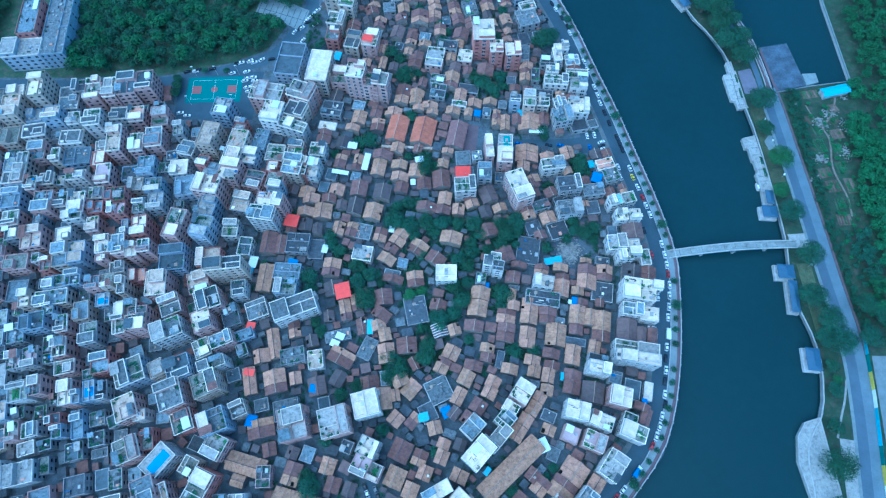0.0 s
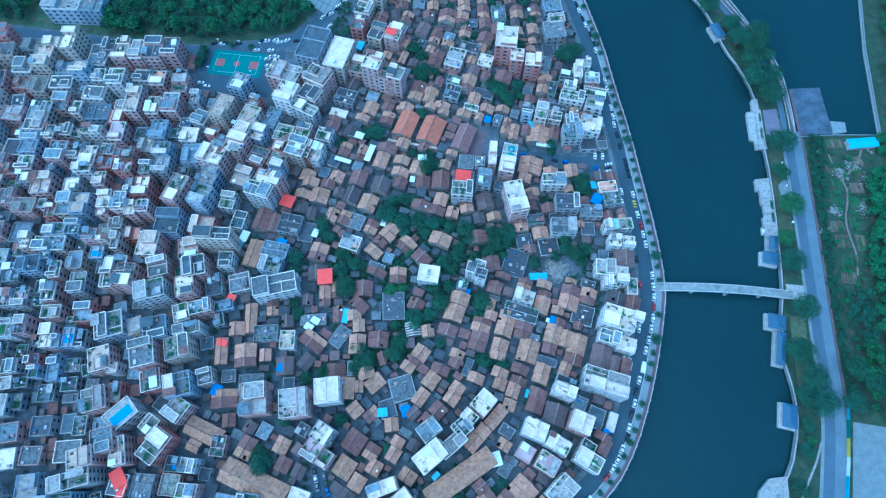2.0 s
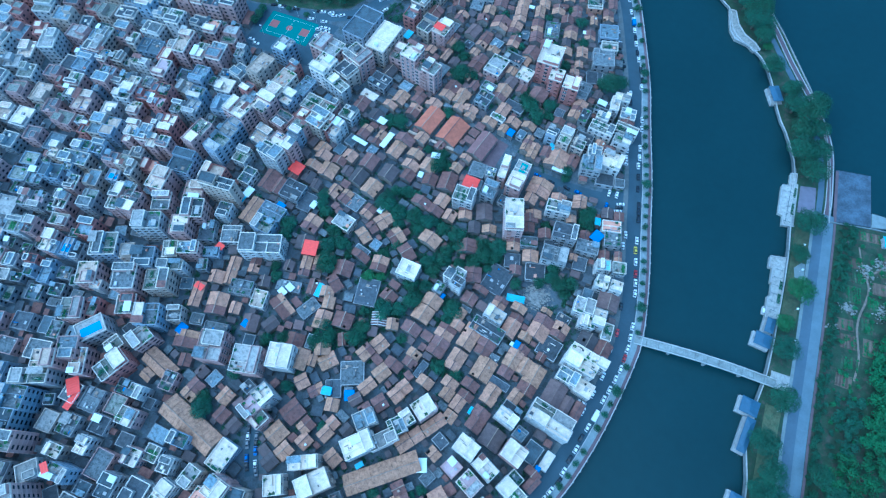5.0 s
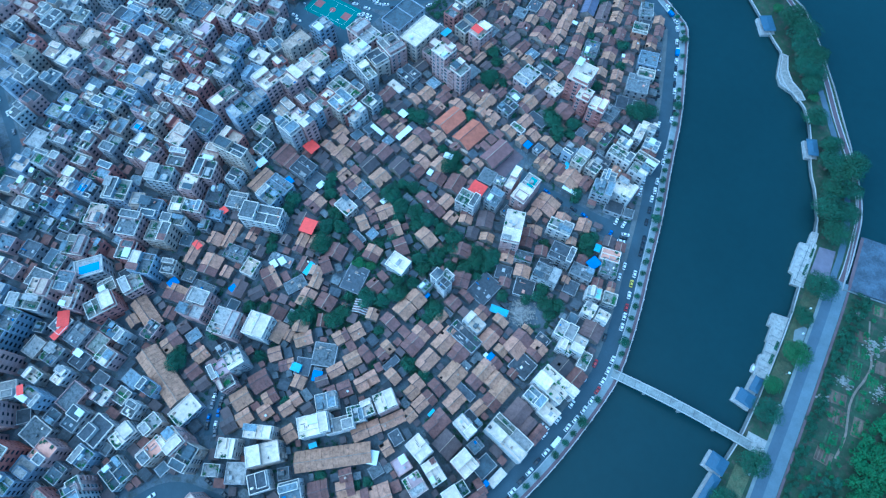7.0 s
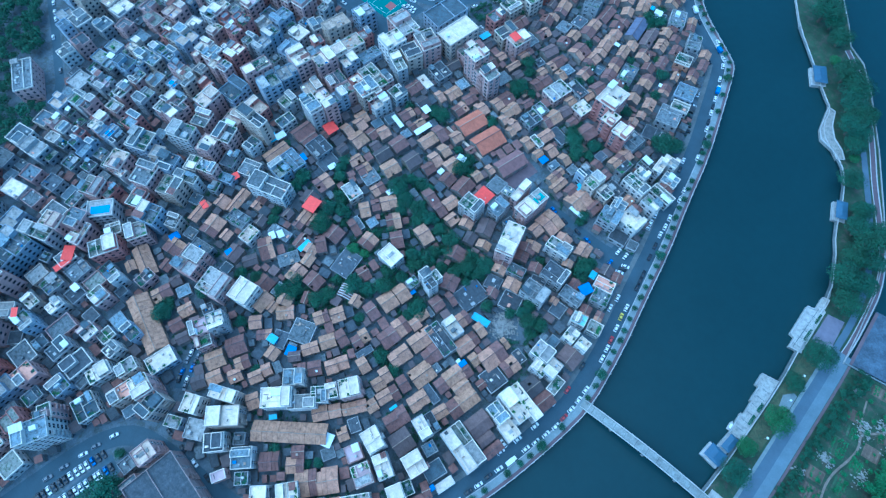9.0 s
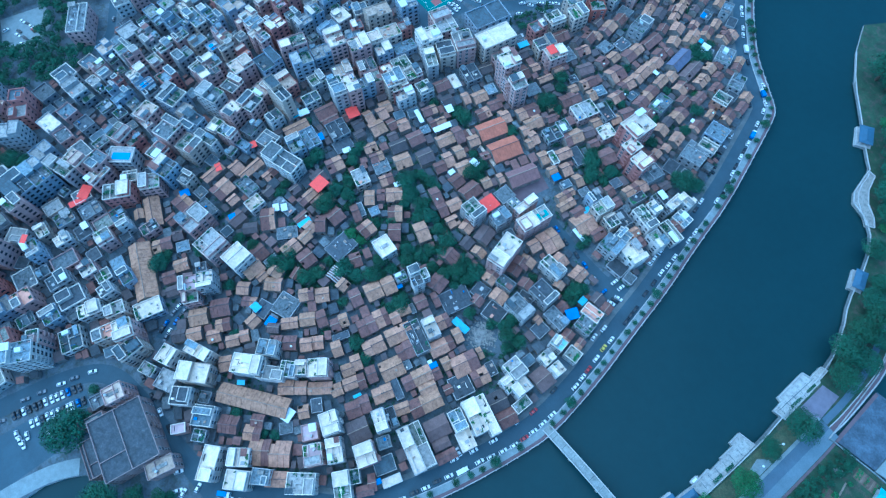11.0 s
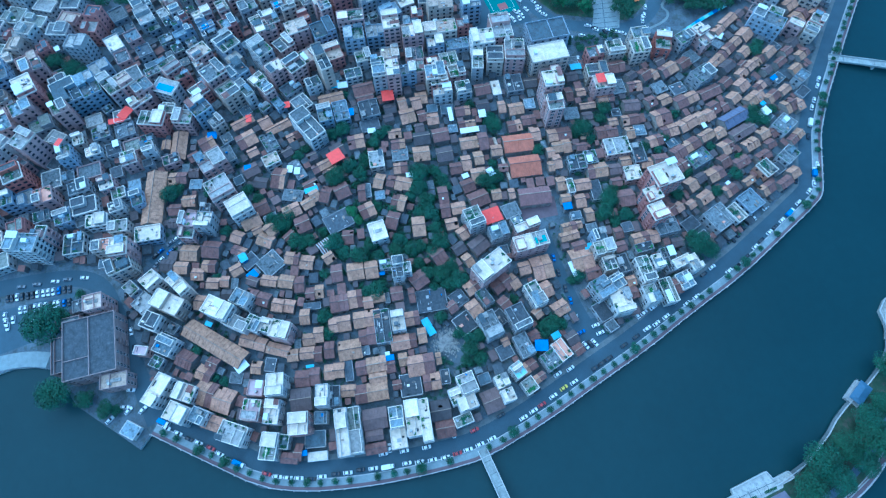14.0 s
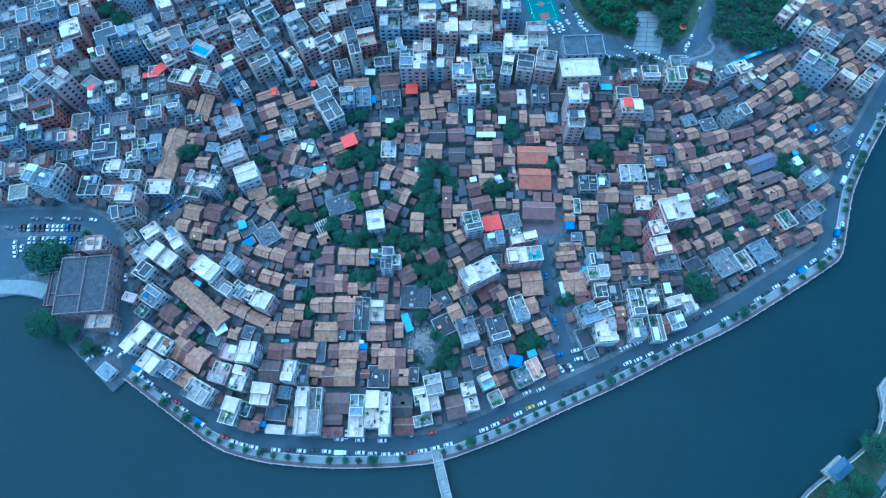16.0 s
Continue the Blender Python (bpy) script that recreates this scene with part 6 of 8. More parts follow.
block(-102.3, -140.4, 6.7, 7.8, 92, 3, "white", "pale")
block(-92.0, -130.0, 10.0, 6.8, 92, 2, "pink", "grey")
block(-125.7, -166.1, 10.2, 9.1, 92, 2, "grey", "grey")
block(-111.5, -160.6, 8.8, 8.8, 92, 2, "grey", "dark")
house(-71.2, -144.2, 34.4, 11.3, -16, "t")
house(-101.4, -124.6, 19.4, 8.8, -17, "t")
block(-95.9, -233.1, 8.2, 10.8, 92, 4, "blue", "white")
block(-95.3, -219.2, 7.6, 10.0, 92, 4, "blue", "garden")
block(-89.5, -199.5, 10.1, 9.9, 92, 4, "pink", "orange")
block(-90.3, -181.8, 11.6, 8.3, 92, 3, "grey", "slate")
block(-87.4, -166.9, 7.8, 8.3, 92, 3, "white", "white")
block(-80.6, -162.4, 7.8, 7.4, 91, 2, "blue", "garden")
block(-71.3, -151.9, 6.4, 10.4, 91, 3, "blue", "grey")
block(-74.4, -192.3, 8.8, 9.6, 91, 3, "blue", "grey")
block(-81.1, -205.0, 8.9, 7.3, 91, 2, "grey", "slate")
block(-73.6, -228.8, 8.7, 7.9, 91, 3, "white", "beige")
block(-59.9, -209.3, 15.5, 10.7, 66, 6, "white", "blue")
block(-64.6, -201.2, 6.2, 7.6, 66, 5, "pink", "grey")
block(-57.4, -190.0, 11.1, 12.6, 79, 2, "white", "slate")
block(-65.3, -175.0, 11.8, 7.5, 79, 3, "white", "white")
block(-57.5, -164.2, 9.8, 7.4, 79, 3, "beige", "pale")
block(-49.2, -150.9, 14.3, 9.6, 79, 2, "blue", "white")
block(-48.6, -172.8, 13.0, 7.8, 79, 3, "beige", "orange")
block(-41.2, -163.4, 9.4, 10.5, 79, 5, "pink", "white")
block(-32.2, -166.0, 12.6, 8.4, 97, 4, "beige", "slate")
block(-45.6, -126.6, 9.0, 8.4, 66, 4, "pink", "pink")
house(-79.2, -129.1, 10.4, 7.9, 73, "t")
house(-62.2, -126.1, 7.5, 6.8, 73, "t")
house(-59.5, -134.4, 6.8, 6.8, 74, "r")
block(-42.4, -118.5, 8.7, 9.8, 66, 4, "pale", "white")
block(-39.6, -129.6, 8.0, 6.2, 66, 3, "pink", "garden")
house(-22.9, -138.0, 7.3, 6.7, 67, "t")
house(-16.1, -130.3, 6.6, 6.6, 67, "t")
house(-18.4, -123.6, 7.3, 6.7, 67, "t")
house(-7.9, -123.6, 6.5, 5.9, 67, "t")
house(-6.7, -117.5, 4.5, 5.9, 67, "t")
block(-19.1, -152.9, 9.3, 9.5, 118, 3, "white", "white")
block(-20.0, -164.8, 5.8, 8.1, 118, 2, "blue", "pale")
block(-10.2, -138.7, 6.3, 14.2, 117, 4, "beige", "white")
# big south-west hotel
block(6.4, -186.0, 26.4, 31.6, 84, 4, "brown", "dark", plain=True)
block(-11.6, -196.4, 12.4, 4.2, 84, 3, "brown", "slate", plain=True)
block(4.6, -203.0, 6.4, 19.0, 84, 3, "brown", "dark", plain=True)
block(-14.9, -180.2, 9.6, 8.6, 84, 5, "pink", "beige", plain=True)
block(27.0, -178.6, 13.4, 7.4, 80, 3, "brown", "beige", plain=True)
block(52.0, -177.6, 8.3, 6.7, 44, 1, "white", "blue")
# south-west arcs
block(-2.0, -145.3, 15.6, 9.8, 46, 4, "beige", "white")
block(9.9, -122.3, 15.2, 9.8, 46, 4, "white", "white")
block(19.7, -115.5, 14.4, 6.9, 46, 3, "white", "pale")
block(7.7, -110.3, 10.7, 8.3, 45, 3, "white", "blue")
block(23.5, -107.4, 8.4, 8.1, 46, 3, "white", "blue")
block(18.2, -151.9, 9.9, 10.0, 47, 3, "white", "blue")
house(27.9, -144.9, 9.2, 8.4, 47, "r")
house(38.2, -137.6, 8.4, 7.1, 47, "t")
house(34.9, -132.6, 5.8, 5.6, 47, "r")
block(58.8, -143.1, 8.6, 7.2, 48, 3, "white", "blue")
block(53.6, -152.6, 11.2, 8.8, 48, 3, "white", "white")
block(45.3, -147.1, 10.0, 8.5, 52, 3, "white", "white")
house(48.1, -139.4, 10.1, 11.9, 52, "t")
house(54.7, -131.6, 9.9, 11.8, 52, "t")
house(63.4, -138.7, 10.4, 6.8, 52, "t")
block(72.6, -129.5, 13.6, 9.6, 52, 3, "white", "pale")
block(39.1, -159.8, 16.2, 7.7, 135, 3, "white", "white")
house(25.1, -129.5, 37.2, 9.6, 40, "t")
block(32.5, -94.9, 10.5, 9.2, 55, 4, "pink", "white")
block(26.4, -102.0, 5.7, 7.6, 55, 3, "white", "white")
house(29.2, -113.4, 7.7, 7.0, 55, "t")
house(33.7, -107.6, 5.7, 6.4, 55, "t")
house(38.2, -102.0, 6.9, 5.8, 55, "t")
house(41.7, -96.9, 4.4, 5.8, 55, "t")
house(6.0, -106.3, 6.0, 7.4, 54, "r")
house(10.8, -100.4, 6.6, 7.4, 54, "r")
house(1.3, -95.2, 8.5, 5.8, 61, "t")
house(5.4, -86.5, 7.8, 7.1, 61, "t")
house(16.7, -94.1, 5.7, 6.8, 61, "t")
house(19.0, -88.8, 5.7, 6.8, 61, "t")
house(9.3, -80.4, 5.0, 9.2, 75, "r")
house(27.7, -82.5, 4.9, 8.2, 75, "t")
house(16.7, -76.4, 4.3, 7.1, 75, "r")
house(17.0, -71.5, 4.3, 7.1, 75, "t")
block(23.2, -77.4, 9.2, 3.8, 75, 1, "grey", "dark")
house(40.1, -83.8, 6.0, 6.1, 75, "t")
house(39.6, -78.4, 4.8, 7.9, 75, "t")
house(45.4, -93.6, 5.3, 6.0, 75, "t")
house(46.8, -86.4, 7.1, 6.0, 75, "t")
house(49.2, -81.3, 3.6, 7.7, 75, "r")
house(49.4, -75.4, 4.7, 8.4, 75, "r")
block(15.6, -165.1, 7.0, 4.7, 64, 2, "pink", "pink")
house(44.5, -112.5, 4.9, 6.3, 65, "t")
block(45.4, -105.9, 5.5, 7.0, 64, 1, "grey", "dark")
block(54.9, -114.8, 7.8, 7.8, 65, 2, "pink", "pink")
block(65.2, -118.5, 8.7, 10.2, 65, 3, "pink", "pink")
block(69.5, -109.3, 7.5, 11.8, 65, 3, "white", "white")
block(84.4, -114.6, 7.9, 12.8, 65, 3, "white", "garden")
block(84.5, -108.3, 5.1, 6.8, 65, 2, "white", "blue")
house(92.5, -107.8, 7.9, 4.6, 65, "r")
house(91.5, -103.1, 3.4, 7.7, 65, "r")
block(58.2, -104.3, 8.6, 11.2, 74, 4, "white", "white")
block(79.8, -98.4, 9.4, 10.6, 74, 4, "pink", "white")
block(71.4, -84.3, 6.2, 10.9, 74, 4, "white", "white")
block(72.6, -79.5, 5.7, 10.0, 74, 2, "grey", "dark")
house(58.3, -92.2, 7.0, 8.1, 74, "r")
house(59.4, -86.2, 4.7, 8.7, 74, "r")
house(60.0, -78.7, 4.7, 7.5, 74, "t")
house(60.9, -73.9, 5.3, 7.5, 74, "t")
house(72.2, -72.7, 7.5, 5.6, 74, "t")
block(88.4, -94.3, 10.2, 8.0, 74, 1, "grey", "slate")
block(96.3, -95.4, 9.5, 4.2, 75, 1, "white", "white")

# beyond the park road and the west end
block(-270.7, 153.2, 12.2, 31.0, 4, 5, "blue", "white", near=False)
block(-253.3, 148.5, 15.9, 51.6, 4, 4, "blue", "grey", near=False)
block(-271.2, 129.2, 24.7, 14.3, 4, 4, "blue", "pale", near=False)
block(-249.1, 95.0, 9.3, 18.5, 6, 6, "beige", "white", near=False)
block(-263.1, 81.1, 11.1, 17.2, 6, 5, "beige", "beige", near=False)
block(-228.7, 100.0, 9.6, 9.0, 6, 3, "grey", "dark", near=False)
block(-219.1, 101.0, 8.9, 4.5, 6, 4, "white", "white", near=False)
block(-217.6, 92.8, 10.1, 13.2, 6, 4, "pale", "garden", near=False)
block(-205.6, 93.3, 8.0, 14.9, 6, 5, "pink", "pale", near=False)
block(-195.8, 95.6, 11.4, 15.9, 6, 5, "pink", "slate", near=False)
block(-185.2, 97.8, 10.1, 15.1, 6, 5, "pink", "slate", near=False)
block(-211.8, 71.4, 9.8, 11.7, 6, 5, "pale", "garden", near=False)
block(-187.3, 75.0, 8.6, 11.0, 6, 4, "pink", "orange", near=False)
block(-174.6, 74.9, 10.1, 12.7, 6, 3, "blue", "garden", near=False)
block(-236.8, 75.4, 9.8, 10.1, 6, 5, "blue", "white", near=False)
block(-224.8, 73.3, 7.2, 9.3, 6, 4, "pale", "pale", near=False)
block(-195.6, 56.2, 8.3, 18.5, 6, 5, "pink", "white", near=False)
block(-183.5, 54.8, 7.8, 12.9, 6, 4, "pink", "garden", near=False)
block(-174.2, 58.5, 9.8, 13.8, 6, 4, "pink", "blue", near=False)
block(-161.9, 66.3, 6.0, 10.0, 6, 3, "pale", "pale", near=False)
block(-220.9, 50.2, 15.7, 11.3, 6, 2, "blue", "slate", near=False)
block(-243.8, 52.7, 9.7, 12.2, 6, 3, "blue", "blue", near=False)
block(-248.0, 43.2, 6.3, 14.2, 6, 4, "blue", "grey", near=False)
block(-232.1, 49.7, 5.2, 9.6, 6, 3, "pale", "garden", near=False)
block(-250.1, 33.1, 12.5, 7.7, 5, 4, "pink", "grey", near=False)
block(-216.6, 35.4, 11.4, 6.2, 5, 3, "white", "garden", near=False)
block(-232.9, 33.3, 8.2, 7.7, 5, 3, "beige", "garden", near=False)
block(-226.9, 33.8, 4.5, 6.2, 5, 2, "white", "white", near=False)
block(-198.9, 34.2, 8.2, 13.0, 5, 4, "pink", "pink", near=False)
block(-187.4, 37.6, 9.0, 9.4, 5, 2, "blue", "dark", near=False)
block(-176.8, 40.3, 9.7, 13.3, 5, 3, "blue", "blue", near=False)
block(-168.4, 25.5, 9.4, 9.7, 5, 4, "blue", "garden", near=False)
block(-247.7, 20.9, 10.5, 14.9, 5, 4, "blue", "white", near=False)
block(-238.7, 29.0, 5.6, 9.1, 5, 4, "pink", "pale", near=False)
block(-229.2, 16.8, 10.4, 14.0, 5, 4, "blue", "blue", near=False)
block(-221.5, 19.3, 7.5, 9.7, 5, 3, "pale", "garden", near=False)
block(-209.5, 15.9, 8.0, 13.2, 5, 4, "white", "white", near=False)
block(-202.2, 23.1, 8.2, 7.5, 5, 3, "grey", "garden", near=False)
block(-186.6, 18.5, 10.4, 8.8, 5, 5, "brick", "slate", near=False)
block(-184.1, 9.3, 9.1, 7.2, 5, 5, "brick", "pink", near=False)
block(-174.0, 12.7, 6.8, 9.4, 5, 4, "pale", "garden", near=False)
block(-165.3, 15.0, 8.7, 10.9, 5, 4, "pale", "pale", near=False)
block(-231.2, 7.8, 5.4, 5.2, 9, 3, "blue", "pale", near=False)
block(-244.3, 6.7, 8.9, 9.5, 9, 4, "blue", "garden", near=False)
block(-240.8, -2.7, 8.2, 7.1, 9, 4, "grey", "garden", near=False)
block(-229.8, -5.0, 11.2, 13.4, 9, 4, "pink", "beige", near=False)
block(-210.4, 7.5, 10.2, 5.1, 9, 4, "white", "garden", near=False)
block(-199.7, 3.1, 6.6, 9.4, 9, 3, "pale", "white", near=False)
block(-211.2, -16.2, 8.1, 13.7, 9, 4, "blue", "blue", near=False)
block(-202.4, -15.1, 8.7, 13.7, 9, 4, "blue", "beige", near=False)
block(-226.6, -16.1, 4.1, 5.5, 9, 3, "white", "garden", near=False)
block(-220.2, -19.6, 5.8, 8.9, 8, 3, "blue", "grey", near=False)
block(-188.0, -11.6, 7.0, 11.0, 9, 5, "pink", "white", near=False)
block(-179.3, -11.9, 7.0, 11.6, 9, 5, "pink", "white", near=False)
block(-171.4, -15.4, 5.8, 8.1, 8, 5, "pink", "white", near=False)
block(-165.5, -13.2, 6.4, 7.5, 8, 5, "pink", "white", near=False)
block(-188.3, -18.8, 7.0, 3.4, 8, 4, "pink", "white", near=False)
block(-169.8, -1.4, 8.3, 12.6, 9, 5, "brick", "white", near=False)
block(-179.3, -0.4, 3.6, 9.2, 9, 4, "blue", "pale", near=False)
block(-168.5, -28.2, 8.2, 7.3, 8, 3, "brick", "orange", near=False)
block(-210.1, -31.7, 11.4, 7.2, 8, 4, "blue", "garden", near=False)
block(-210.0, -40.4, 16.9, 8.4, 8, 4, "blue", "blue", near=False)
block(-224.0, -40.3, 5.6, 9.7, 8, 4, "blue", "white", near=False)
block(-201.1, -29.4, 8.0, 8.6, 8, 4, "blue", "slate", near=False)
block(-189.7, -32.9, 6.9, 7.8, 8, 4, "pale", "white", near=False)
block(-181.9, -32.1, 6.3, 8.5, 8, 4, "beige", "garden", near=False)
block(-173.0, -35.4, 4.0, 9.6, 8, 5, "beige", "grey", near=False)
block(-184.6, -41.3, 7.4, 7.1, 8, 3, "blue", "poolblue", near=False)
block(-167.6, -48.3, 10.6, 8.7, 8, 5, "pink", "garden", near=False)
block(-216.3, -52.9, 11.4, 9.5, 11, 4, "blue", "pale", near=False)
block(-210.3, -46.2, 5.5, 6.4, 12, 4, "blue", "pale", near=False)
block(-201.3, -54.5, 6.0, 9.4, 11, 4, "blue", "grey", near=False)
block(-199.4, -66.8, 7.0, 9.7, 11, 4, "pink", "garden", near=False)
block(-225.6, -58.3, 8.7, 10.1, 11, 3, "grey", "blue", near=False)
block(-215.2, -70.8, 7.5, 10.9, 11, 3, "grey", "pink", near=False)
block(-223.3, -72.0, 6.9, 9.7, 11, 3, "grey", "pink", near=False)
block(-186.0, -60.2, 8.7, 11.7, 11, 4, "grey", "garden", near=False)
block(-170.0, -56.2, 6.5, 11.0, 11, 5, "pink", "garden", near=False)
block(-177.0, -75.3, 9.1, 10.6, 11, 4, "blue", "blue", near=False)
block(-196.3, -76.4, 10.2, 7.1, 11, 3, "pale", "garden", near=False)
block(-214.5, -88.0, 9.8, 10.3, 11, 4, "white", "garden", near=False)
block(-206.4, -85.5, 5.7, 9.8, 11, 4, "blue", "grey", near=False)
block(-190.9, -89.4, 6.2, 12.5, 11, 4, "blue", "white", near=False)
block(-185.0, -91.5, 3.6, 6.8, 11, 4, "blue", "grey", near=False)
block(-179.6, -88.9, 5.7, 10.2, 11, 4, "blue", "poolblue", near=False)
block(-175.1, -88.6, 5.3, 9.7, 11, 3, "grey", "dark", near=False)
block(-154.1, -100.7, 5.7, 5.5, 10, 3, "white", "white", near=False)
block(-205.8, -106.3, 7.6, 7.2, 13, 3, "pale", "blue", near=False)
block(-214.2, -107.1, 6.5, 9.4, 13, 3, "pink", "pale", near=False)
block(-195.7, -101.4, 6.6, 5.0, 13, 3, "blue", "slate", near=False)
block(-192.7, -107.2, 4.6, 6.6, 13, 3, "blue", "grey", near=False)
block(-183.4, -104.3, 5.6, 13.8, 13, 3, "blue", "blue", near=False)
block(-184.0, -116.5, 8.5, 8.5, 12, 2, "grey", "slate", near=False)
block(-174.3, -111.0, 7.7, 7.1, 12, 2, "grey", "dark", near=False)
block(-173.4, -117.4, 7.6, 4.3, 12, 1, "grey", "grey", near=False)
block(-148.3, -112.0, 5.6, 10.2, 12, 3, "brick", "garden", near=False)
block(-205.9, -125.8, 13.2, 10.4, 12, 3, "pale", "pale", near=False)
block(-197.0, -122.5, 5.0, 8.0, 12, 2, "grey", "garden", near=False)
block(-180.3, -131.8, 9.9, 9.3, 12, 2, "grey", "dark", near=False)
block(-169.6, -129.2, 6.5, 9.3, 12, 1, "grey", "slate", near=False)
block(-161.6, -129.4, 6.5, 9.3, 12, 2, "grey", "grey", near=False)
block(-256, -102, 12, 25, 62, 4, "white", "pale", near=False)

# trees among the houses
tree(-13.8, -208.0, 9.4)
tree(-16.1, -201.3, 4.4)
tree(22.6, -207.7, 7.2)
tree(37.9, -187.0, 4.0)
tree(40.0, -182.8, 2.4)
tree(-47.2, -43.3, 5.3)
tree(-51.2, -33.4, 4.0)
tree(-43.7, -29.3, 4.0)
tree(-62.3, -14.8, 3.4)
tree(-51.8, -23.8, 4.0)
tree(-38.7, -33.4, 2.6)
tree(-31.7, 3.0, 5.3)
tree(-22.8, -0.3, 4.6)
tree(-20.1, -6.4, 3.3)
tree(-13.2, 0.7, 4.5)
tree(-4.1, 0.6, 4.5)
tree(-8.8, -5.0, 3.2)
tree(-15.1, -18.7, 3.2)
tree(-20.4, -27.0, 2.9)
tree(-23.1, -41.3, 3.2, "bright")
tree(-16.4, -38.9, 2.6, "bright")
tree(-33.3, -75.1, 3.9)
tree(-28.2, -78.1, 3.2)
tree(-14.9, -75.0, 4.5)
tree(-13.7, -68.8, 3.8)
tree(-16.7, -59.9, 2.6)
tree(-7.5, -55.1, 4.4)
tree(-0.0, -52.8, 3.8)
tree(4.9, -45.5, 4.4)
tree(0.5, -37.0, 3.8)
tree(8.6, -35.0, 3.1)
tree(4.2, -21.6, 3.8)
tree(8.7, -25.5, 3.8)
tree(11.8, -18.1, 3.7)
tree(11.3, -11.7, 3.1)
tree(4.6, -0.9, 3.8)
tree(13.4, -0.9, 4.4)
tree(17.5, -6.4, 3.7)
tree(20.7, -16.4, 3.1)
tree(28.0, -13.0, 3.7)
tree(30.8, -7.2, 4.3)
tree(28.7, -0.6, 3.7)
tree(37.3, 0.8, 4.2)
tree(37.7, -5.4, 3.6)
tree(36.3, -12.9, 2.4)
tree(27.4, -42.2, 4.3)
tree(26.3, -48.2, 3.0)
tree(24.8, -38.8, 2.4)
tree(53.2, -15.8, 3.0)
tree(65.0, -10.4, 2.9)
tree(70.4, -5.5, 3.5)
tree(69.8, -1.0, 3.5)
tree(74.5, -7.8, 4.0)
tree(80.9, -4.6, 3.4)
tree(79.6, -11.7, 2.9)
tree(74.4, -23.8, 2.3)
tree(40.6, -73.9, 3.0)
tree(31.3, -73.0, 3.6)
tree(7.8, -66.2, 2.5)
tree(-33.3, -84.8, 3.9)
tree(-28.2, -82.0, 3.9)
tree(-57.9, -93.0, 3.3)
tree(-49.2, -88.6, 3.3)
tree(-70.0, -135.6, 4.7)
tree(-72.2, -130.6, 3.4)
tree(-63.9, -114.3, 3.3)
tree(-47.3, 56.9, 4.8)
tree(-53.6, 56.6, 3.4)
tree(-23.5, 46.1, 2.6)
tree(-13.7, 37.2, 4.6)
tree(-14.3, 44.0, 3.9)
tree(-7.7, 39.1, 2.6)
tree(-21.9, 74.7, 3.3)
tree(-25.9, 105.2, 5.4)
tree(-25.0, 99.7, 3.3)
tree(-17.5, 107.8, 3.0)
tree(-34.2, 125.3, 4.1)
tree(-29.1, 120.2, 3.4)
tree(-1.0, 133.3, 3.9)
tree(23.5, 98.3, 5.0)
tree(29.6, 93.2, 4.4)
tree(19.1, 103.0, 3.8)
tree(34.9, 102.9, 3.7)
tree(36.9, 95.7, 3.1)
tree(30.6, 89.6, 3.1)
tree(29.0, 136.1, 3.8)
tree(34.5, 137.4, 3.1)
tree(22.6, 150.2, 3.2)
tree(20.0, 155.2, 2.6)
tree(65.4, 131.3, 6.0)
tree(70.9, 134.9, 4.8)
tree(61.9, 130.4, 4.2)
tree(77.1, 37.6, 4.1)
tree(79.2, 32.6, 4.1)
tree(79.4, 41.5, 2.9)
tree(57.7, 24.2, 2.4)
tree(58.5, 61.8, 3.0)
tree(59.3, 57.5, 2.4)
tree(41.5, -133.9, 2.3)
tree(45.3, -129.7, 2.3)
tree(25.0, -139.6, 2.7)
tree(-15.7, 164.8, 2.7)
tree(-2.9, 149.5, 3.0)
tree(2.6, 142.3, 2.6)
tree(12.9, 172.7, 2.6)
tree(34.7, 175.6, 3.8)
tree(25.6, 184.5, 2.6, "bright")
tree(1.8, 208.8, 4.6)
tree(8.1, 211.2, 3.9)
tree(6.5, 203.2, 3.3)
tree(2.5, 222.6, 2.7)
tree(-40.4, 236.9, 4.2)
tree(-43.8, 242.1, 3.5)
tree(-13.3, 192.2, 2.7)
tree(40.5, 159.9, 3.1)
tree(-66.5, -10.7, 3.4)
tree(-67.5, -5.3, 3.4)
tree(-76.9, -37.0, 3.5)
tree(-77.7, -29.9, 4.2)
tree(-20.1, -203.7, 3.7)
tree(29.8, -195.8, 4.1)
tree(-28.3, -192.0, 2.5)
tree(-192.3, -186.6, 5.3)
tree(-182.9, -177.0, 5.3)
tree(-176.8, -171.4, 4.5)
tree(-166.6, -194.5, 3.3)
tree(-23.8, 14.2, 3.3)
tree(-30.0, 12.1, 3.3)
tree(-18.0, 14.8, 2.9)
tree(0.2, 90.5, 1.9)
tree(31.3, 74.9, 2.5)
tree(24.5, 112.8, 2.5)
tree(-20.3, 82.8, 2.0)
tree(-67.7, 49.3, 2.8)
tree(-103.1, -21.2, 2.5)
tree(-69.7, -60.1, 3.1)
tree(-72.8, -54.7, 2.7)
tree(52.8, 108.2, 1.8)
tree(-36.3, -110.4, 2.9)
tree(-11.2, -120.8, 2.5)
tree(-50.4, -155.1, 2.0)
tree(-54.1, 211.1, 2.5)
# trees on the far bank
tree(217.8, -54.1, 6.1)
tree(214.6, -71.0, 5.9)
tree(225.5, -60.3, 6.0)
tree(85.5, 289.6, 9.1)
tree(142.1, 218.0, 8.9)
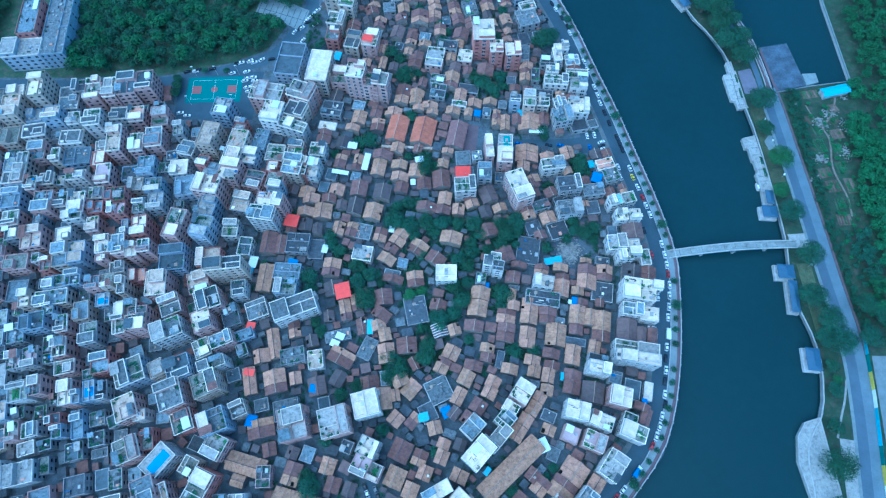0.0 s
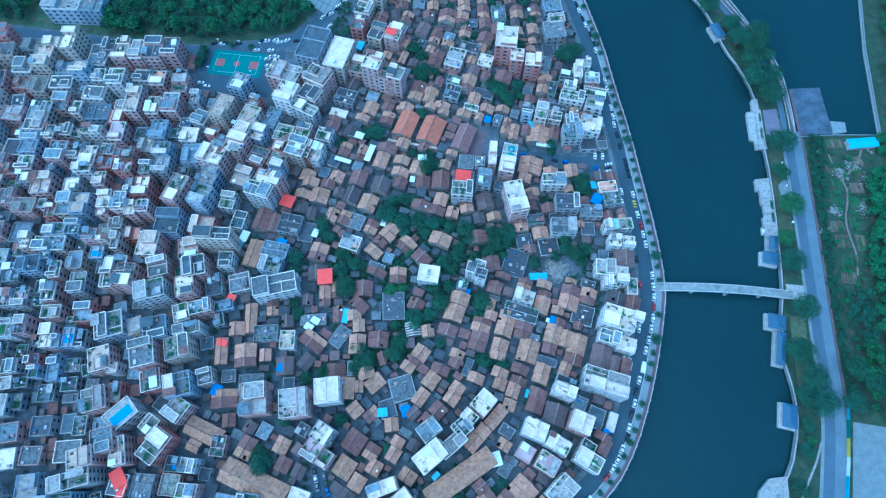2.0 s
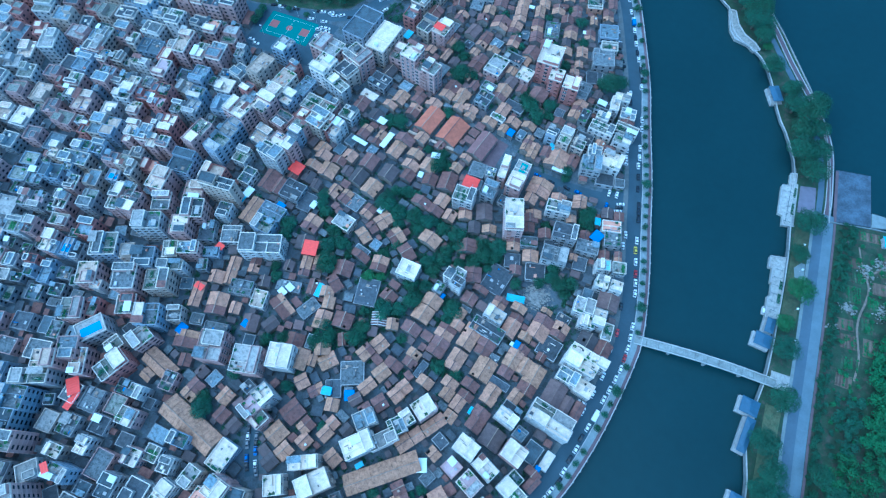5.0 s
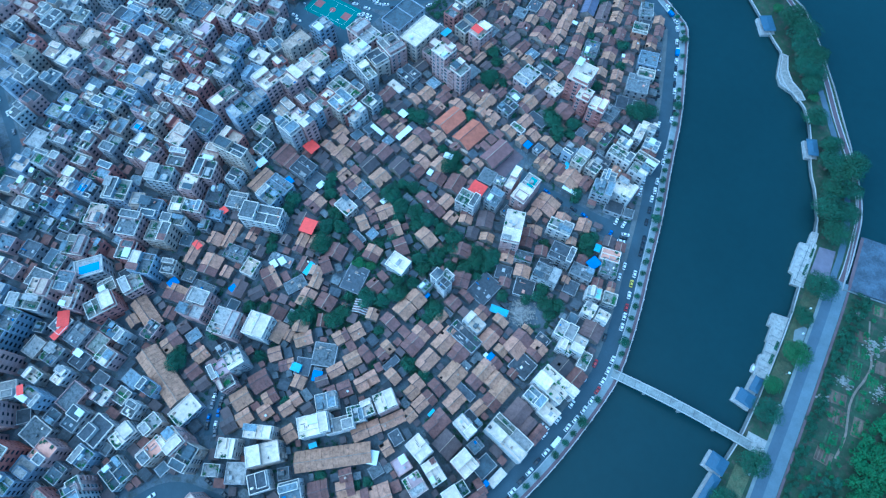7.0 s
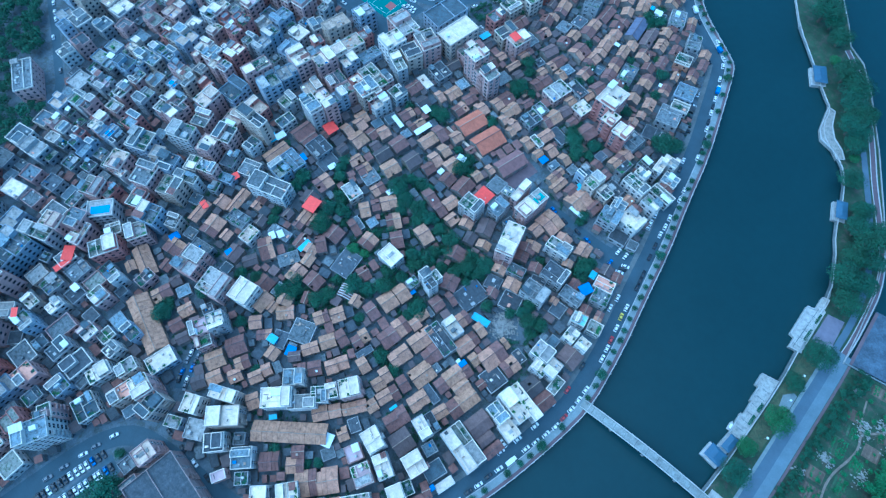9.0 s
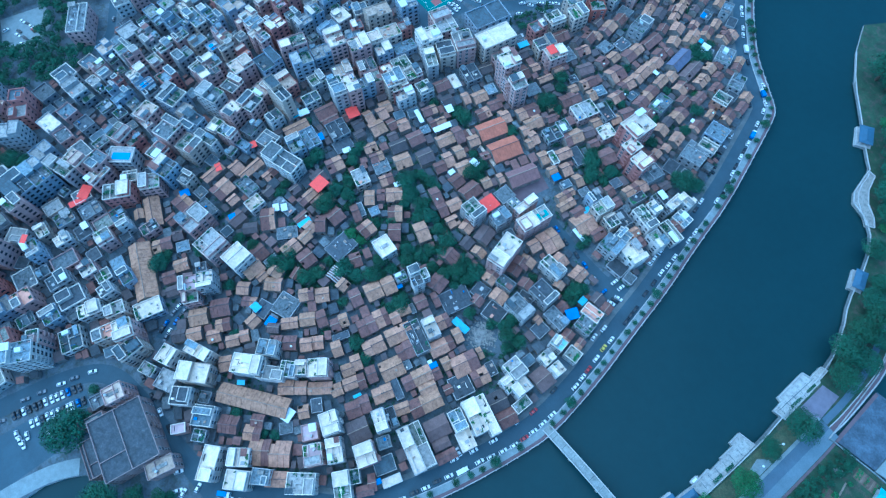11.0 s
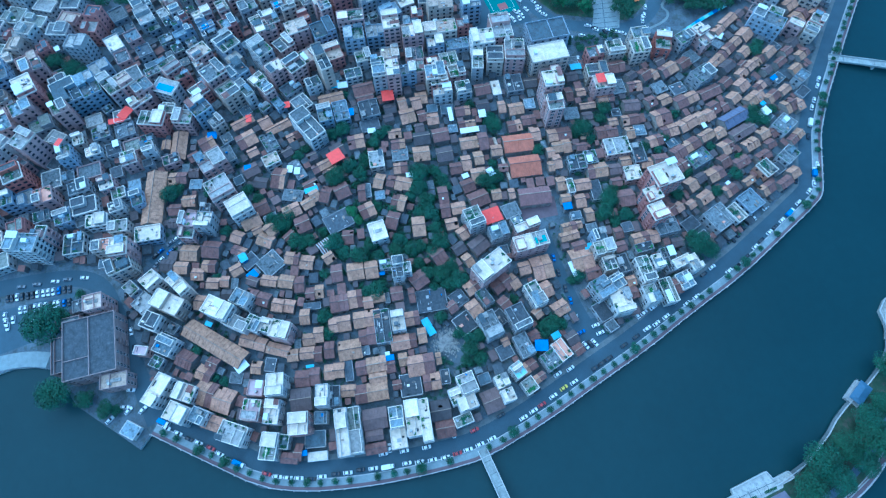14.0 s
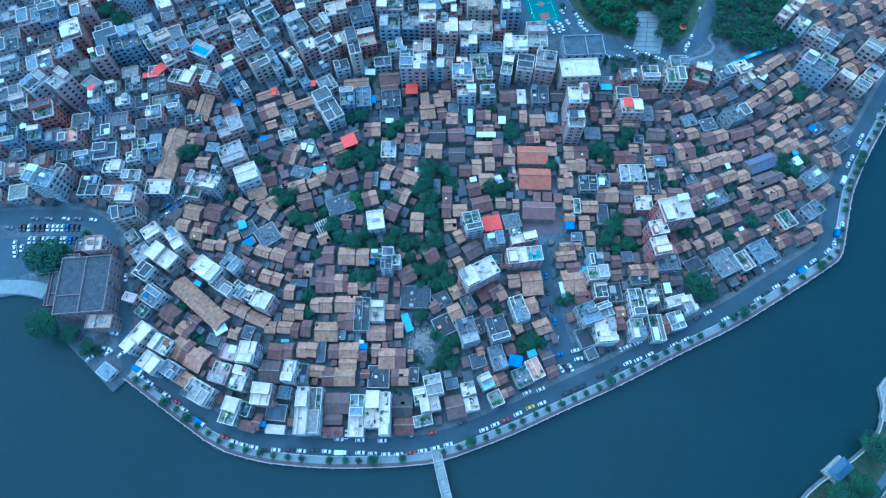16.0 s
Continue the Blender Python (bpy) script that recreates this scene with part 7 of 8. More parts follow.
# sheets and awnings
awning(-58.5, -39.3, 8.8, 8.0, 103, 8.2, "red")
awning(-89.3, 3.4, 7.4, 7.8, 79, 7.6, "red")
awning(-48.8, 127.4, 5.4, 6.6, 79, 15.6, "red")
awning(8.6, 32.3, 10.3, 9.0, 90, 4.8, "red")
awning(-134.2, -149.9, 8.6, 6.2, 132, 8.0, "red")
awning(-131.3, -156.3, 9.1, 3.6, 85, 7.0, "red")
awning(-105.9, -56.5, 3.5, 4.4, 79, 6.5, "red")
awning(-104.1, -80.9, 3.5, 5.2, 79, 6.8, "red")
awning(19.0, -37.3, 3.7, 2.0, 79, 4.0, "blue")
awning(55.9, -23.8, 4.1, 9.8, 100, 4.2, "cyan")
awning(64.5, -47.7, 4.1, 2.9, 79, 6.0, "blue")
awning(86.3, 26.7, 6.8, 5.8, 69, 6.0, "blue")
awning(84.2, 35.8, 4.7, 3.4, 99, 6.0, "cyan")
awning(42.1, 81.9, 6.8, 4.6, 79, 6.0, "cyan")
awning(46.1, 73.9, 4.3, 5.2, 79, 5.5, "cyan")
awning(54.1, 60.4, 2.4, 8.8, 88, 5.0, "white")
awning(40.3, -119.8, 6.6, 7.1, 112, 5.0, "white")
awning(92.9, -100.5, 2.8, 2.6, 79, 6.0, "blue")
awning(-100.9, -104.5, 5.6, 5.1, 79, 5.5, "blue")
awning(-43.8, -58.8, 7.9, 3.1, 91, 5.5, "cyan")
awning(-48.5, 41.5, 11.5, 3.6, 79, 6.2, "white")
awning(-17.0, 41.9, 4.0, 5.1, 101, 6.6, "white")
awning(-20.9, 27.8, 4.0, 3.0, 91, 4.5, "white")
awning(19.0, 74.1, 5.0, 4.2, 79, 6.2, "blue")
awning(-69.6, 123.1, 7.1, 4.4, 79, 5.0, "cyan")
awning(-33.0, -2.5, 4.0, 3.1, 79, 5.0, "white")
awning(-86.9, -21.7, 4.2, 5.1, 79, 6.0, "blue")
awning(-111.6, -25.6, 7.9, 5.4, 79, 5.0, "cyan")
awning(-109.2, -20.1, 6.5, 4.5, 79, 5.0, "white")
awning(-69.9, -13.7, 4.8, 3.3, 79, 5.5, "white")
awning(-4.8, -102.8, 5.4, 5.0, 114, 5.0, "blue")
awning(-16.3, -105.0, 4.3, 5.1, 102, 6.0, "cyan")
awning(4.0, 214.5, 8.3, 5.4, 105, 6.0, "white")
awning(-2.2, 218.3, 3.8, 2.7, 105, 5.0, "cyan")
awning(-16.2, 234.9, 4.7, 2.8, 105, 6.0, "blue")
awning(-59.1, 222.4, 4.8, 5.6, 39, 5.0, "white")
awning(-0.8, 175.1, 2.8, 3.6, 95, 6.0, "white")
awning(38.8, 167.7, 2.8, 2.8, 104, 5.0, "white")
awning(-63.6, 35.0, 2.8, 10.0, 79, 6.0, "white")
awning(-59.2, 53.7, 4.5, 9.9, 79, 6.0, "white")
awning(-61.9, -66.9, 3.5, 4.6, 68, 5.0, "white")
awning(-59.2, -63.1, 3.5, 4.6, 68, 5.0, "white")
awning(-71.2, -89.7, 4.1, 4.0, 79, 5.5, "blue")
awning(13.6, -130.4, 4.0, 2.4, 50, 5.0, "cyan")
awning(53.8, -87.0, 4.1, 1.5, 79, 5.0, "cyan")
awning(-44.7, -98.1, 2.6, 2.3, 79, 5.0, "blue")
awning(-116.1, -183.9, 3.2, 4.9, 48, 20.0, "red")
awning(62.3, -48.3, 2.3, 2.4, 79, 6.0, "white")
# cars along the quay and in the yards
car(56.5, -162.0, "white")
car(61.2, -157.1, "white")
car(69.1, -148.6, "white")
car(78.0, -140.0, "white")
car(97.8, -116.5, "white")
car(100.2, -111.9, "white")
car(102.2, -107.1, "white")
car(105.5, -96.6, "white")
car(108.3, -84.5, "white")
car(110.8, -72.6, "white")
car(114.4, -56.7, "white")
car(116.0, -50.9, "white")
car(117.4, -44.7, "white")
car(118.6, -38.5, "white")
car(119.2, -26.9, "white")
car(119.1, -20.7, "white")
car(118.7, -14.2, "white")
car(115.3, 4.3, "white")
car(114.0, 10.3, "white")
car(111.1, 22.5, "white")
car(108.5, 35.4, "white")
car(97.3, 83.6, "white")
car(96.6, 89.6, "white")
car(95.2, 96.2, "white")
car(92.8, 110.3, "white")
car(91.3, 117.0, "white")
car(84.8, 141.5, "white")
car(77.7, 162.9, "white")
car(72.9, 175.4, "white")
car(69.0, 186.3, "white")
car(62.9, 201.7, "white")
car(58.7, 212.1, "white")
car(55.5, 217.7, "white")
car(45.6, 227.3, "white")
car(9.4, 249.0, "white")
car(5.1, 253.7, "white")
car(-3.4, 262.3, "white")
car(-7.6, 266.3, "white")
car(106.3, -66.0, "white")
car(108.7, -56.0, "white")
car(111.0, -45.4, "white")
car(102.0, 29.4, "white")
car(101.7, 36.6, "white")
car(89.1, 86.3, "white")
car(88.2, 92.4, "white")
car(79.6, 134.0, "white")
car(59.1, 182.1, "white")
car(65.8, -152.6, "black")
car(104.8, -101.5, "black")
car(106.7, -90.1, "black")
car(109.2, -78.5, "black")
car(106.0, 48.7, "black")
car(104.9, 53.4, "black")
car(104.0, 57.6, "black")
car(100.8, 68.1, "black")
car(99.1, 76.1, "black")
car(84.0, 147.2, "black")
car(81.1, 155.1, "black")
car(75.5, 168.4, "black")
car(71.2, 180.4, "black")
car(26.7, 234.1, "black")
car(110.1, -5.7, "black")
car(105.7, 16.0, "black")
car(86.0, 103.4, "black")
car(81.5, 127.5, "black")
car(55.8, 187.9, "black")
car(52.6, 198.7, "black")
car(50.0, 209.1, "black")
car(73.7, -143.6, "red")
car(94.8, -121.0, "red")
car(119.0, -32.4, "red")
car(112.8, 15.5, "red")
car(111.9, -20.6, "red")
car(109.3, 29.3, "yellow")
car(104.8, -62.2, "white", 90)
car(109.7, -30.9, "white", 90)
car(88.9, 82.0, "white", 90)
car(61.6, 172.0, "white", 90)
car(68.8, 150.4, "black", 90)
car(69.4, 153.4, "black", 90)
car(67.5, 157.1, "black", 90)
car(64.5, 162.6, "black", 90)
car(62.7, 167.0, "black", 90)
car(77.4, 50.5, "white", rot=80)
car(43.1, 55.0, "blue", rot=-10)
car(68.9, 52.8, "blue", rot=-10)
car(52.1, 53.6, "black", rot=-10)
car(61.7, 53.2, "black", rot=-10)
car(90.4, 42.8, "white", rot=20)
car(93.7, 49.4, "white", rot=20)
car(94.1, 54.4, "white", rot=20)
car(93.9, 52.0, "black", rot=20)
car(-41.9, -205.3, "white", rot=70)
car(-38.3, -190.0, "white", rot=70)
car(39.2, -179.7, "white", rot=70)
car(31.7, -175.7, "white", rot=70)
car(-47.9, -187.9, "white", rot=120)
car(41.6, -178.2, "white", rot=120)
car(43.7, -171.5, "white", rot=120)
car(42.8, -187.6, "white", rot=120)
car(1.1, -170.7, "white", rot=-5)
car(-8.4, -170.7, "black", rot=-5)
car(-19.5, -170.4, "black", rot=-5)
car(11.0, -170.7, "black", rot=-5)
car(-40.0, -225.5, "white", rot=-8)
car(-38.0, -215.0, "white", rot=-8)
car(-34.6, -198.4, "black", rot=-8)
car(-31.9, -224.4, "white", rot=-8)
car(-27.6, -202.0, "blue", rot=-8)
car(-27.1, -199.4, "black", rot=-8)
car(-37.4, -211.9, "white", rot=-8)
car(-36.9, -209.4, "white", rot=-8)
car(-36.4, -206.8, "white", rot=-8)
car(-31.4, -221.7, "white", rot=-8)
car(-30.5, -216.9, "white", rot=-8)
car(-30.0, -214.4, "white", rot=-8)
car(-29.4, -211.6, "white", rot=-8)
car(-28.5, -206.9, "white", rot=-8)
car(-28.2, -205.0, "white", rot=-8)
car(-27.7, -232.1, "white", rot=-8)
car(-27.7, -228.4, "white", rot=-8)
car(-24.8, -231.5, "white", rot=-8)
car(-21.8, -219.3, "white", rot=-8)
car(-31.3, -232.4, "white", rot=-8)
car(-39.5, -223.0, "black", rot=-8)
car(-38.9, -220.1, "black", rot=-8)
car(-38.5, -217.6, "black", rot=-8)
car(-35.3, -201.1, "black", rot=-8)
car(-30.9, -219.1, "black", rot=-8)
car(-29.0, -209.1, "black", rot=-8)
car(-40.9, -230.3, "black", rot=-8)
car(-40.5, -228.1, "black", rot=-8)
car(-35.9, -204.0, "blue", rot=-8)
car(-45.3, -222.9, "grey", rot=75)
car(-43.8, -214.9, "grey", rot=75)
car(-40.7, -198.9, "grey", rot=75)
car(-42.1, -236.6, "grey", rot=75)
# cars by the park
car(-100.8, 148.7, "white", rot=60)
car(-93.1, 158.9, "white", rot=60)
car(-89.2, 164.1, "white", rot=60)
car(-94.6, 141.2, "white", rot=60)
car(-96.6, 133.0, "white", rot=60)
car(-97.3, 152.1, "black", rot=60)
car(-123.2, 206.9, "white", rot=150)
car(-95.6, 188.6, "white", rot=150)
car(-91.4, 185.1, "white", rot=150)
car(-94.1, 186.4, "white", rot=150)
car(-101.6, 192.8, "white", rot=150)
car(-78.1, 129.9, "white", rot=150)
car(-129.8, 108.5, "white", rot=20)
car(-127.8, 110.7, "white", rot=20)
car(-127.8, 103.2, "white", rot=20)
car(-129.4, 115.9, "white", rot=20)
car(-134.0, 123.5, "white", rot=20)
car(-125.4, 123.4, "white", rot=20)
car(-138.8, 114.9, "white", rot=20)
car(-128.2, 124.8, "white", rot=40)
car(-120.5, 125.5, "white", rot=40)
car(-96.1, 152.1, "white", rot=40)
car(-90.6, 162.0, "white", rot=40)
car(-86.3, 167.6, "white", rot=40)
car(-82.7, 172.1, "white", rot=40)
car(-87.1, 154.8, "white", rot=40)
car(-136.2, 123.2, "black", rot=15)
car(-114.2, 125.8, "black", rot=15)
car(-92.2, 157.0, "black", rot=15)
car(-168.6, 117.1, "black", rot=15)
car(-161.4, 118.3, "black", rot=15)
car(-152.3, 119.0, "black", rot=15)
car(-124.6, 111.2, "white", rot=5)
car(-123.5, 108.4, "white", rot=5)
car(-123.5, 104.3, "white", rot=5)
car(-126.3, 99.9, "white", rot=5)
car(-163.1, 117.4, "white", rot=5)
car(-167.8, 84.4, "white", rot=5)
car(-163.2, 82.2, "white", rot=5)
car(-180.4, 100.6, "white", rot=5)
# cars at the west end
for x, y, turn, tone in ((-291, -134, 20, "white"), (-287, -132, 20, "black"), (-283, -131, 20, "white"), (-279, -131, 20, "red"), (-284, -139, 20, "black"), (-281, -141, 20, "white"), (-276, -138, 20, "black"), (-290, -146, 95, "white"), (-272, -141, 60, "white"),
                         (-311, -54.5, 153, "white"), (-303, -58.5, 153, "white"), (-297, -61.5, 153, "white"), (-284, -71.5, 152, "white"), (-270, -76, 151, "white"), (-256, -83.5, 150, "grey")):
    car(x, y, tone, rot=turn)
# cars in the alley and the inner lane
for i, (x, y, turn) in enumerate(along(CAR_LANE, 3.3, 2.0)):
    c, sn = math.cos(radians(turn)), math.sin(radians(turn))
    for side in (-1, 1):
        if (i * 5 + side) % 7 > 1:
            car(x - sn * side * 2.1, y + c * side * 2.1, ("black", "white", "blue", "grey", "black")[(i * 2 + side) % 5], rot=turn)
for x, y, turn, tone in ((86, 59.2, 92, "white"), (90.5, 59.6, 92, "white"), (86.5, 50.4, 92, "blue")):
    car(x, y, tone, rot=turn)
# lorries and vans
lorry(112.7, -65.8, "white")
lorry(85.6, -132.3, "blue")
lorry(66.6, 192.9, "blue")
lorry(49.3, 221.9, "blue")
lorry(18.8, 240.7, "white")
lorry(53.6, -162.6, "blue")

# ---- infill: the close-packed houses between those above ----
CELL = 0.5
GX0, GY0, GX1, GY1 = -380.0, -330.0, 135.0, 420.0
taken = np.zeros((int((GX1 - GX0) / CELL), int((GY1 - GY0) / CELL)), dtype=bool)


def cells(x, y, hw, hd, turn, grow):
    rad = math.hypot(hw + grow, hd + grow)
    i0, i1 = max(0, int((x - rad - GX0) / CELL)), min(taken.shape[0], int((x + rad - GX0) / CELL) + 1)
    j0, j1 = max(0, int((y - rad - GY0) / CELL)), min(taken.shape[1], int((y + rad - GY0) / CELL) + 1)
    gx = GX0 + (np.arange(i0, i1) + 0.5) * CELL - x
    gy = GY0 + (np.arange(j0, j1) + 0.5) * CELL - y
    u = gx[:, None] * math.cos(turn) + gy[None, :] * math.sin(turn)
    v = -gx[:, None] * math.sin(turn) + gy[None, :] * math.cos(turn)
    return (slice(i0, i1), slice(j0, j1)), (np.abs(u) <= hw + grow) & (np.abs(v) <= hd + grow)


def mark_ring(ring):
    gx = (GX0 + (np.arange(taken.shape[0]) + 0.5) * CELL)[:, None]
    gy = (GY0 + (np.arange(taken.shape[1]) + 0.5) * CELL)[None, :]
    hit = np.zeros(taken.shape, dtype=bool)
    for (xa, ya), (xb, yb) in zip(ring, ring[1:] + ring[:1]):
        if ya != yb:
            hit ^= ((ya > gy) != (yb > gy)) & (gx < (xb - xa) * (gy - ya) / (yb - ya) + xa)
    taken[hit] = True


def mark_line(line, half):
    for x, y, a in along(line, 1.5):
        s, m = cells(x, y, half, half, radians(a), 0)
        taken[s] |= m


for pl in PLOTS:
    s, m = cells(*pl[:5], 0.15)
    taken[s] |= m
for x, y, r in SHADE_SPOTS:
    s, m = cells(x, y, r * 0.62, r * 0.62, 0.6, 0)
    taken[s] |= m
mark_line(shifted(QUAY, 8.0), 8.3)
mark_line(HOTEL_ROAD, 5.4)
mark_line(PARK_ROAD, 5.5)
mark_line(INNER_LANE, 3.2)
mark_line(CAR_LANE, 3.4)
for ring in ([(-420, 114), (-182, 113), (-140, 122), (-110, 132), (-98, 160), (-92, 176), (-80, 182), (-72, 206), (-72, 232), (-78, 262), (-130, 330), (-420, 420)],
             [(-172, 78), (-120, 76), (-96, 116), (-100, 124), (-172, 118)], [(-90, 112), (-80, 122), (-78, 160), (-86, 170), (-100, 140)],
             [(-40, -330), (30, -330), (30, -203), (60, -176), (50, -164), (8, -172), (-12, -214), (-10, -200), (-38, -194)],
             [(81, 47), (99, 49), (96, 64), (82, 61)], [(2, 50), (22, 48), (24, 72), (4, 74)], [(59, -25), (69, -28), (79, -18), (78, -8), (62, -8)], WEST_GREEN):
    mark_ring(ring)
px = np.array([p[0] for p in PLOTS])
py = np.array([p[1] for p in PLOTS])
pr = np.array([math.degrees(p[4]) for p in PLOTS])
ps = np.array([p[5] for p in PLOTS])


def fits(x, y, w, d, rot, gap):
    if not (inside(x, y, TOWN_RING)):
        return False
    s, m = cells(x, y, w / 2, d / 2, radians(rot), gap)
    return not (taken[s] & m).any()


def claim(x, y, w, d, rot):
    s, m = cells(x, y, w / 2, d / 2, radians(rot), 0.15)
    taken[s] |= m


FAR = {}
far_rnd = random.Random(77)


def far_block(x, y, w, d, rot, storeys, wall, top):
    """A building of the outlying streets, gathered with the others there."""
    r = far_rnd
    shape = FAR.setdefault((wall, top), Shape())
    one = Shape()
    h, a, b = 3.1 * storeys + 0.1, w / 2, d / 2
    for k in range(4):
        span, deep = (w, b) if k in (0, 2) else (d, a)
        facade(one, k, span, deep, h, storeys, max(1, min(4, int(span / 3.2))), 1.5, 1.5)
    one.face([(-a, -b, h), (a, -b, h), (a, b, h), (-a, b, h)], 2)
    for x0, x1, y0, y1 in ((-a - 0.06, a + 0.06, -b - 0.06, -b + 0.22), (-a - 0.06, a + 0.06, b - 0.22, b + 0.06), (-a - 0.06, -a + 0.22, -b + 0.22, b - 0.22), (a - 0.22, a + 0.06, -b + 0.22, b - 0.22)):
        one.box(x0, x1, y0, y1, h, h + 0.95, 3)
    sw, sd = w * r.uniform(0.35, 0.6), d * r.uniform(0.4, 0.95)
    sx, sy = r.choice((-1, 1)) * (a - sw / 2 - 0.3), r.choice((-1, 1)) * (b - sd / 2 - 0.3)
    if storeys > 2:
        one.box(sx - sw / 2, sx + sw / 2, sy - sd / 2, sy + sd / 2, h, h + 2.5, 0, top=2)
        for x0, x1, y0, y1 in ((sx - sw / 2, sx + sw / 2, sy - sd / 2, sy - sd / 2 + 0.22), (sx - sw / 2, sx + sw / 2, sy + sd / 2 - 0.22, sy + sd / 2), (sx - sw / 2, sx - sw / 2 + 0.22, sy - sd / 2, sy + sd / 2), (sx + sw / 2 - 0.22, sx + sw / 2, sy - sd / 2, sy + sd / 2)):
            one.box(x0, x1, y0, y1, h + 2.5, h + 2.95, 3)
    for _ in range(r.randint(0, 3)):
        u, v, s1 = r.uniform(-a + 1, a - 1), r.uniform(-b + 1, b - 1), r.uniform(0.4, 1.1)
        one.box(u - s1, u + s1, v - s1 * 0.7, v + s1 * 0.7, h, h + r.uniform(0.4, 1.6), r.choice((3, 4, 2)))
    c, s = math.cos(radians(rot)), math.sin(radians(rot))
    k = len(shape.v)
    shape.v += [(x + vx * c - vy * s, y + vx * s + vy * c, vz) for vx, vy, vz in one.v]
    shape.f += [tuple(k + i for i in f) for f in one.f]
    shape.m += one.m


LOW = Shape()


SHED_ROOFS = ((TOP["grey"], "stained grey cement"), (TOP["dark"], "dark cement"), (TILE["d"], "dark tile"), (TILE["r"], "red-brown tile"))
shed_count = 0


def low_shed(x, y, w, d, rot):
    """Lean-to or kitchen wedged between the houses, with a slightly pitched roof."""
    global shed_count
    r = far_rnd
    pick = r.choice((0, 1, 1, 1, 2, 2, 3, 3))
    h, t = r.uniform(2.4, 4.0), r.uniform(0.1, 0.7)
    single = shed_count < 190 and w * d > 9 and -70 < x < 112 and -150 < y < 120
    walls, roof = Shape(), Shape()
    for shape, gx, gy, z0, z1, zt in ((walls, w / 2, d / 2, 0, h, t), (roof, w / 2 + 0.15, d / 2 + 0.15, h, h + 0.14, t)):
        ring = [(-gx, -gy), (gx, -gy), (gx, gy), (-gx, gy)]
        shape.hexa([(vx, vy, z0 + (zt * (vy > 0) if z0 else 0)) for vx, vy in ring], [(vx, vy, z1 + zt * (vy > 0)) for vx, vy in ring])
    if single:
        shed_count += 1
        hut = tagged(part("lean_to_shed", walls, OLDWALL), f"small brick lean-to with a {SHED_ROOFS[pick][1]} roof between houses", "shed", group="lean-to sheds of the old quarter")
        hut.matrix_world = pose(x, y, 0, 0, 0, rot)
        part("roof", roof, SHED_ROOFS[pick][0], hut)
        return
    c, sn = math.cos(radians(rot)), math.sin(radians(rot))
    for shape, m in ((walls, 0), (roof, pick + 1)):
        k = len(LOW.v)
        LOW.v += [(x + vx * c - vy * sn, y + vx * sn + vy * c, vz) for vx, vy, vz in shape.v]
        LOW.f += [tuple(k + q for q in f) for f in shape.f]
        LOW.m += [m] * len(shape.f)


def far_town():
    tagged(part("lean_to_sheds", LOW, [OLDWALL] + [mt for mt, _ in SHED_ROOFS]), "small grey and brown roofed sheds wedged between houses", "sheds", kind="stuff")
    for (wall, top), shape in FAR.items():
        cap = PARAPET if wall in ("white", "pale") else WALL[wall]
        tagged(part("outlying_buildings", shape, [WALL[wall], GLASS, TOP[top], cap, LEAF2 if top == "garden" else STONE]), f"close-packed {WALL_WORDS[wall]} buildings with {TOP_WORDS[top]} flat roofs", "buildings", kind="stuff")


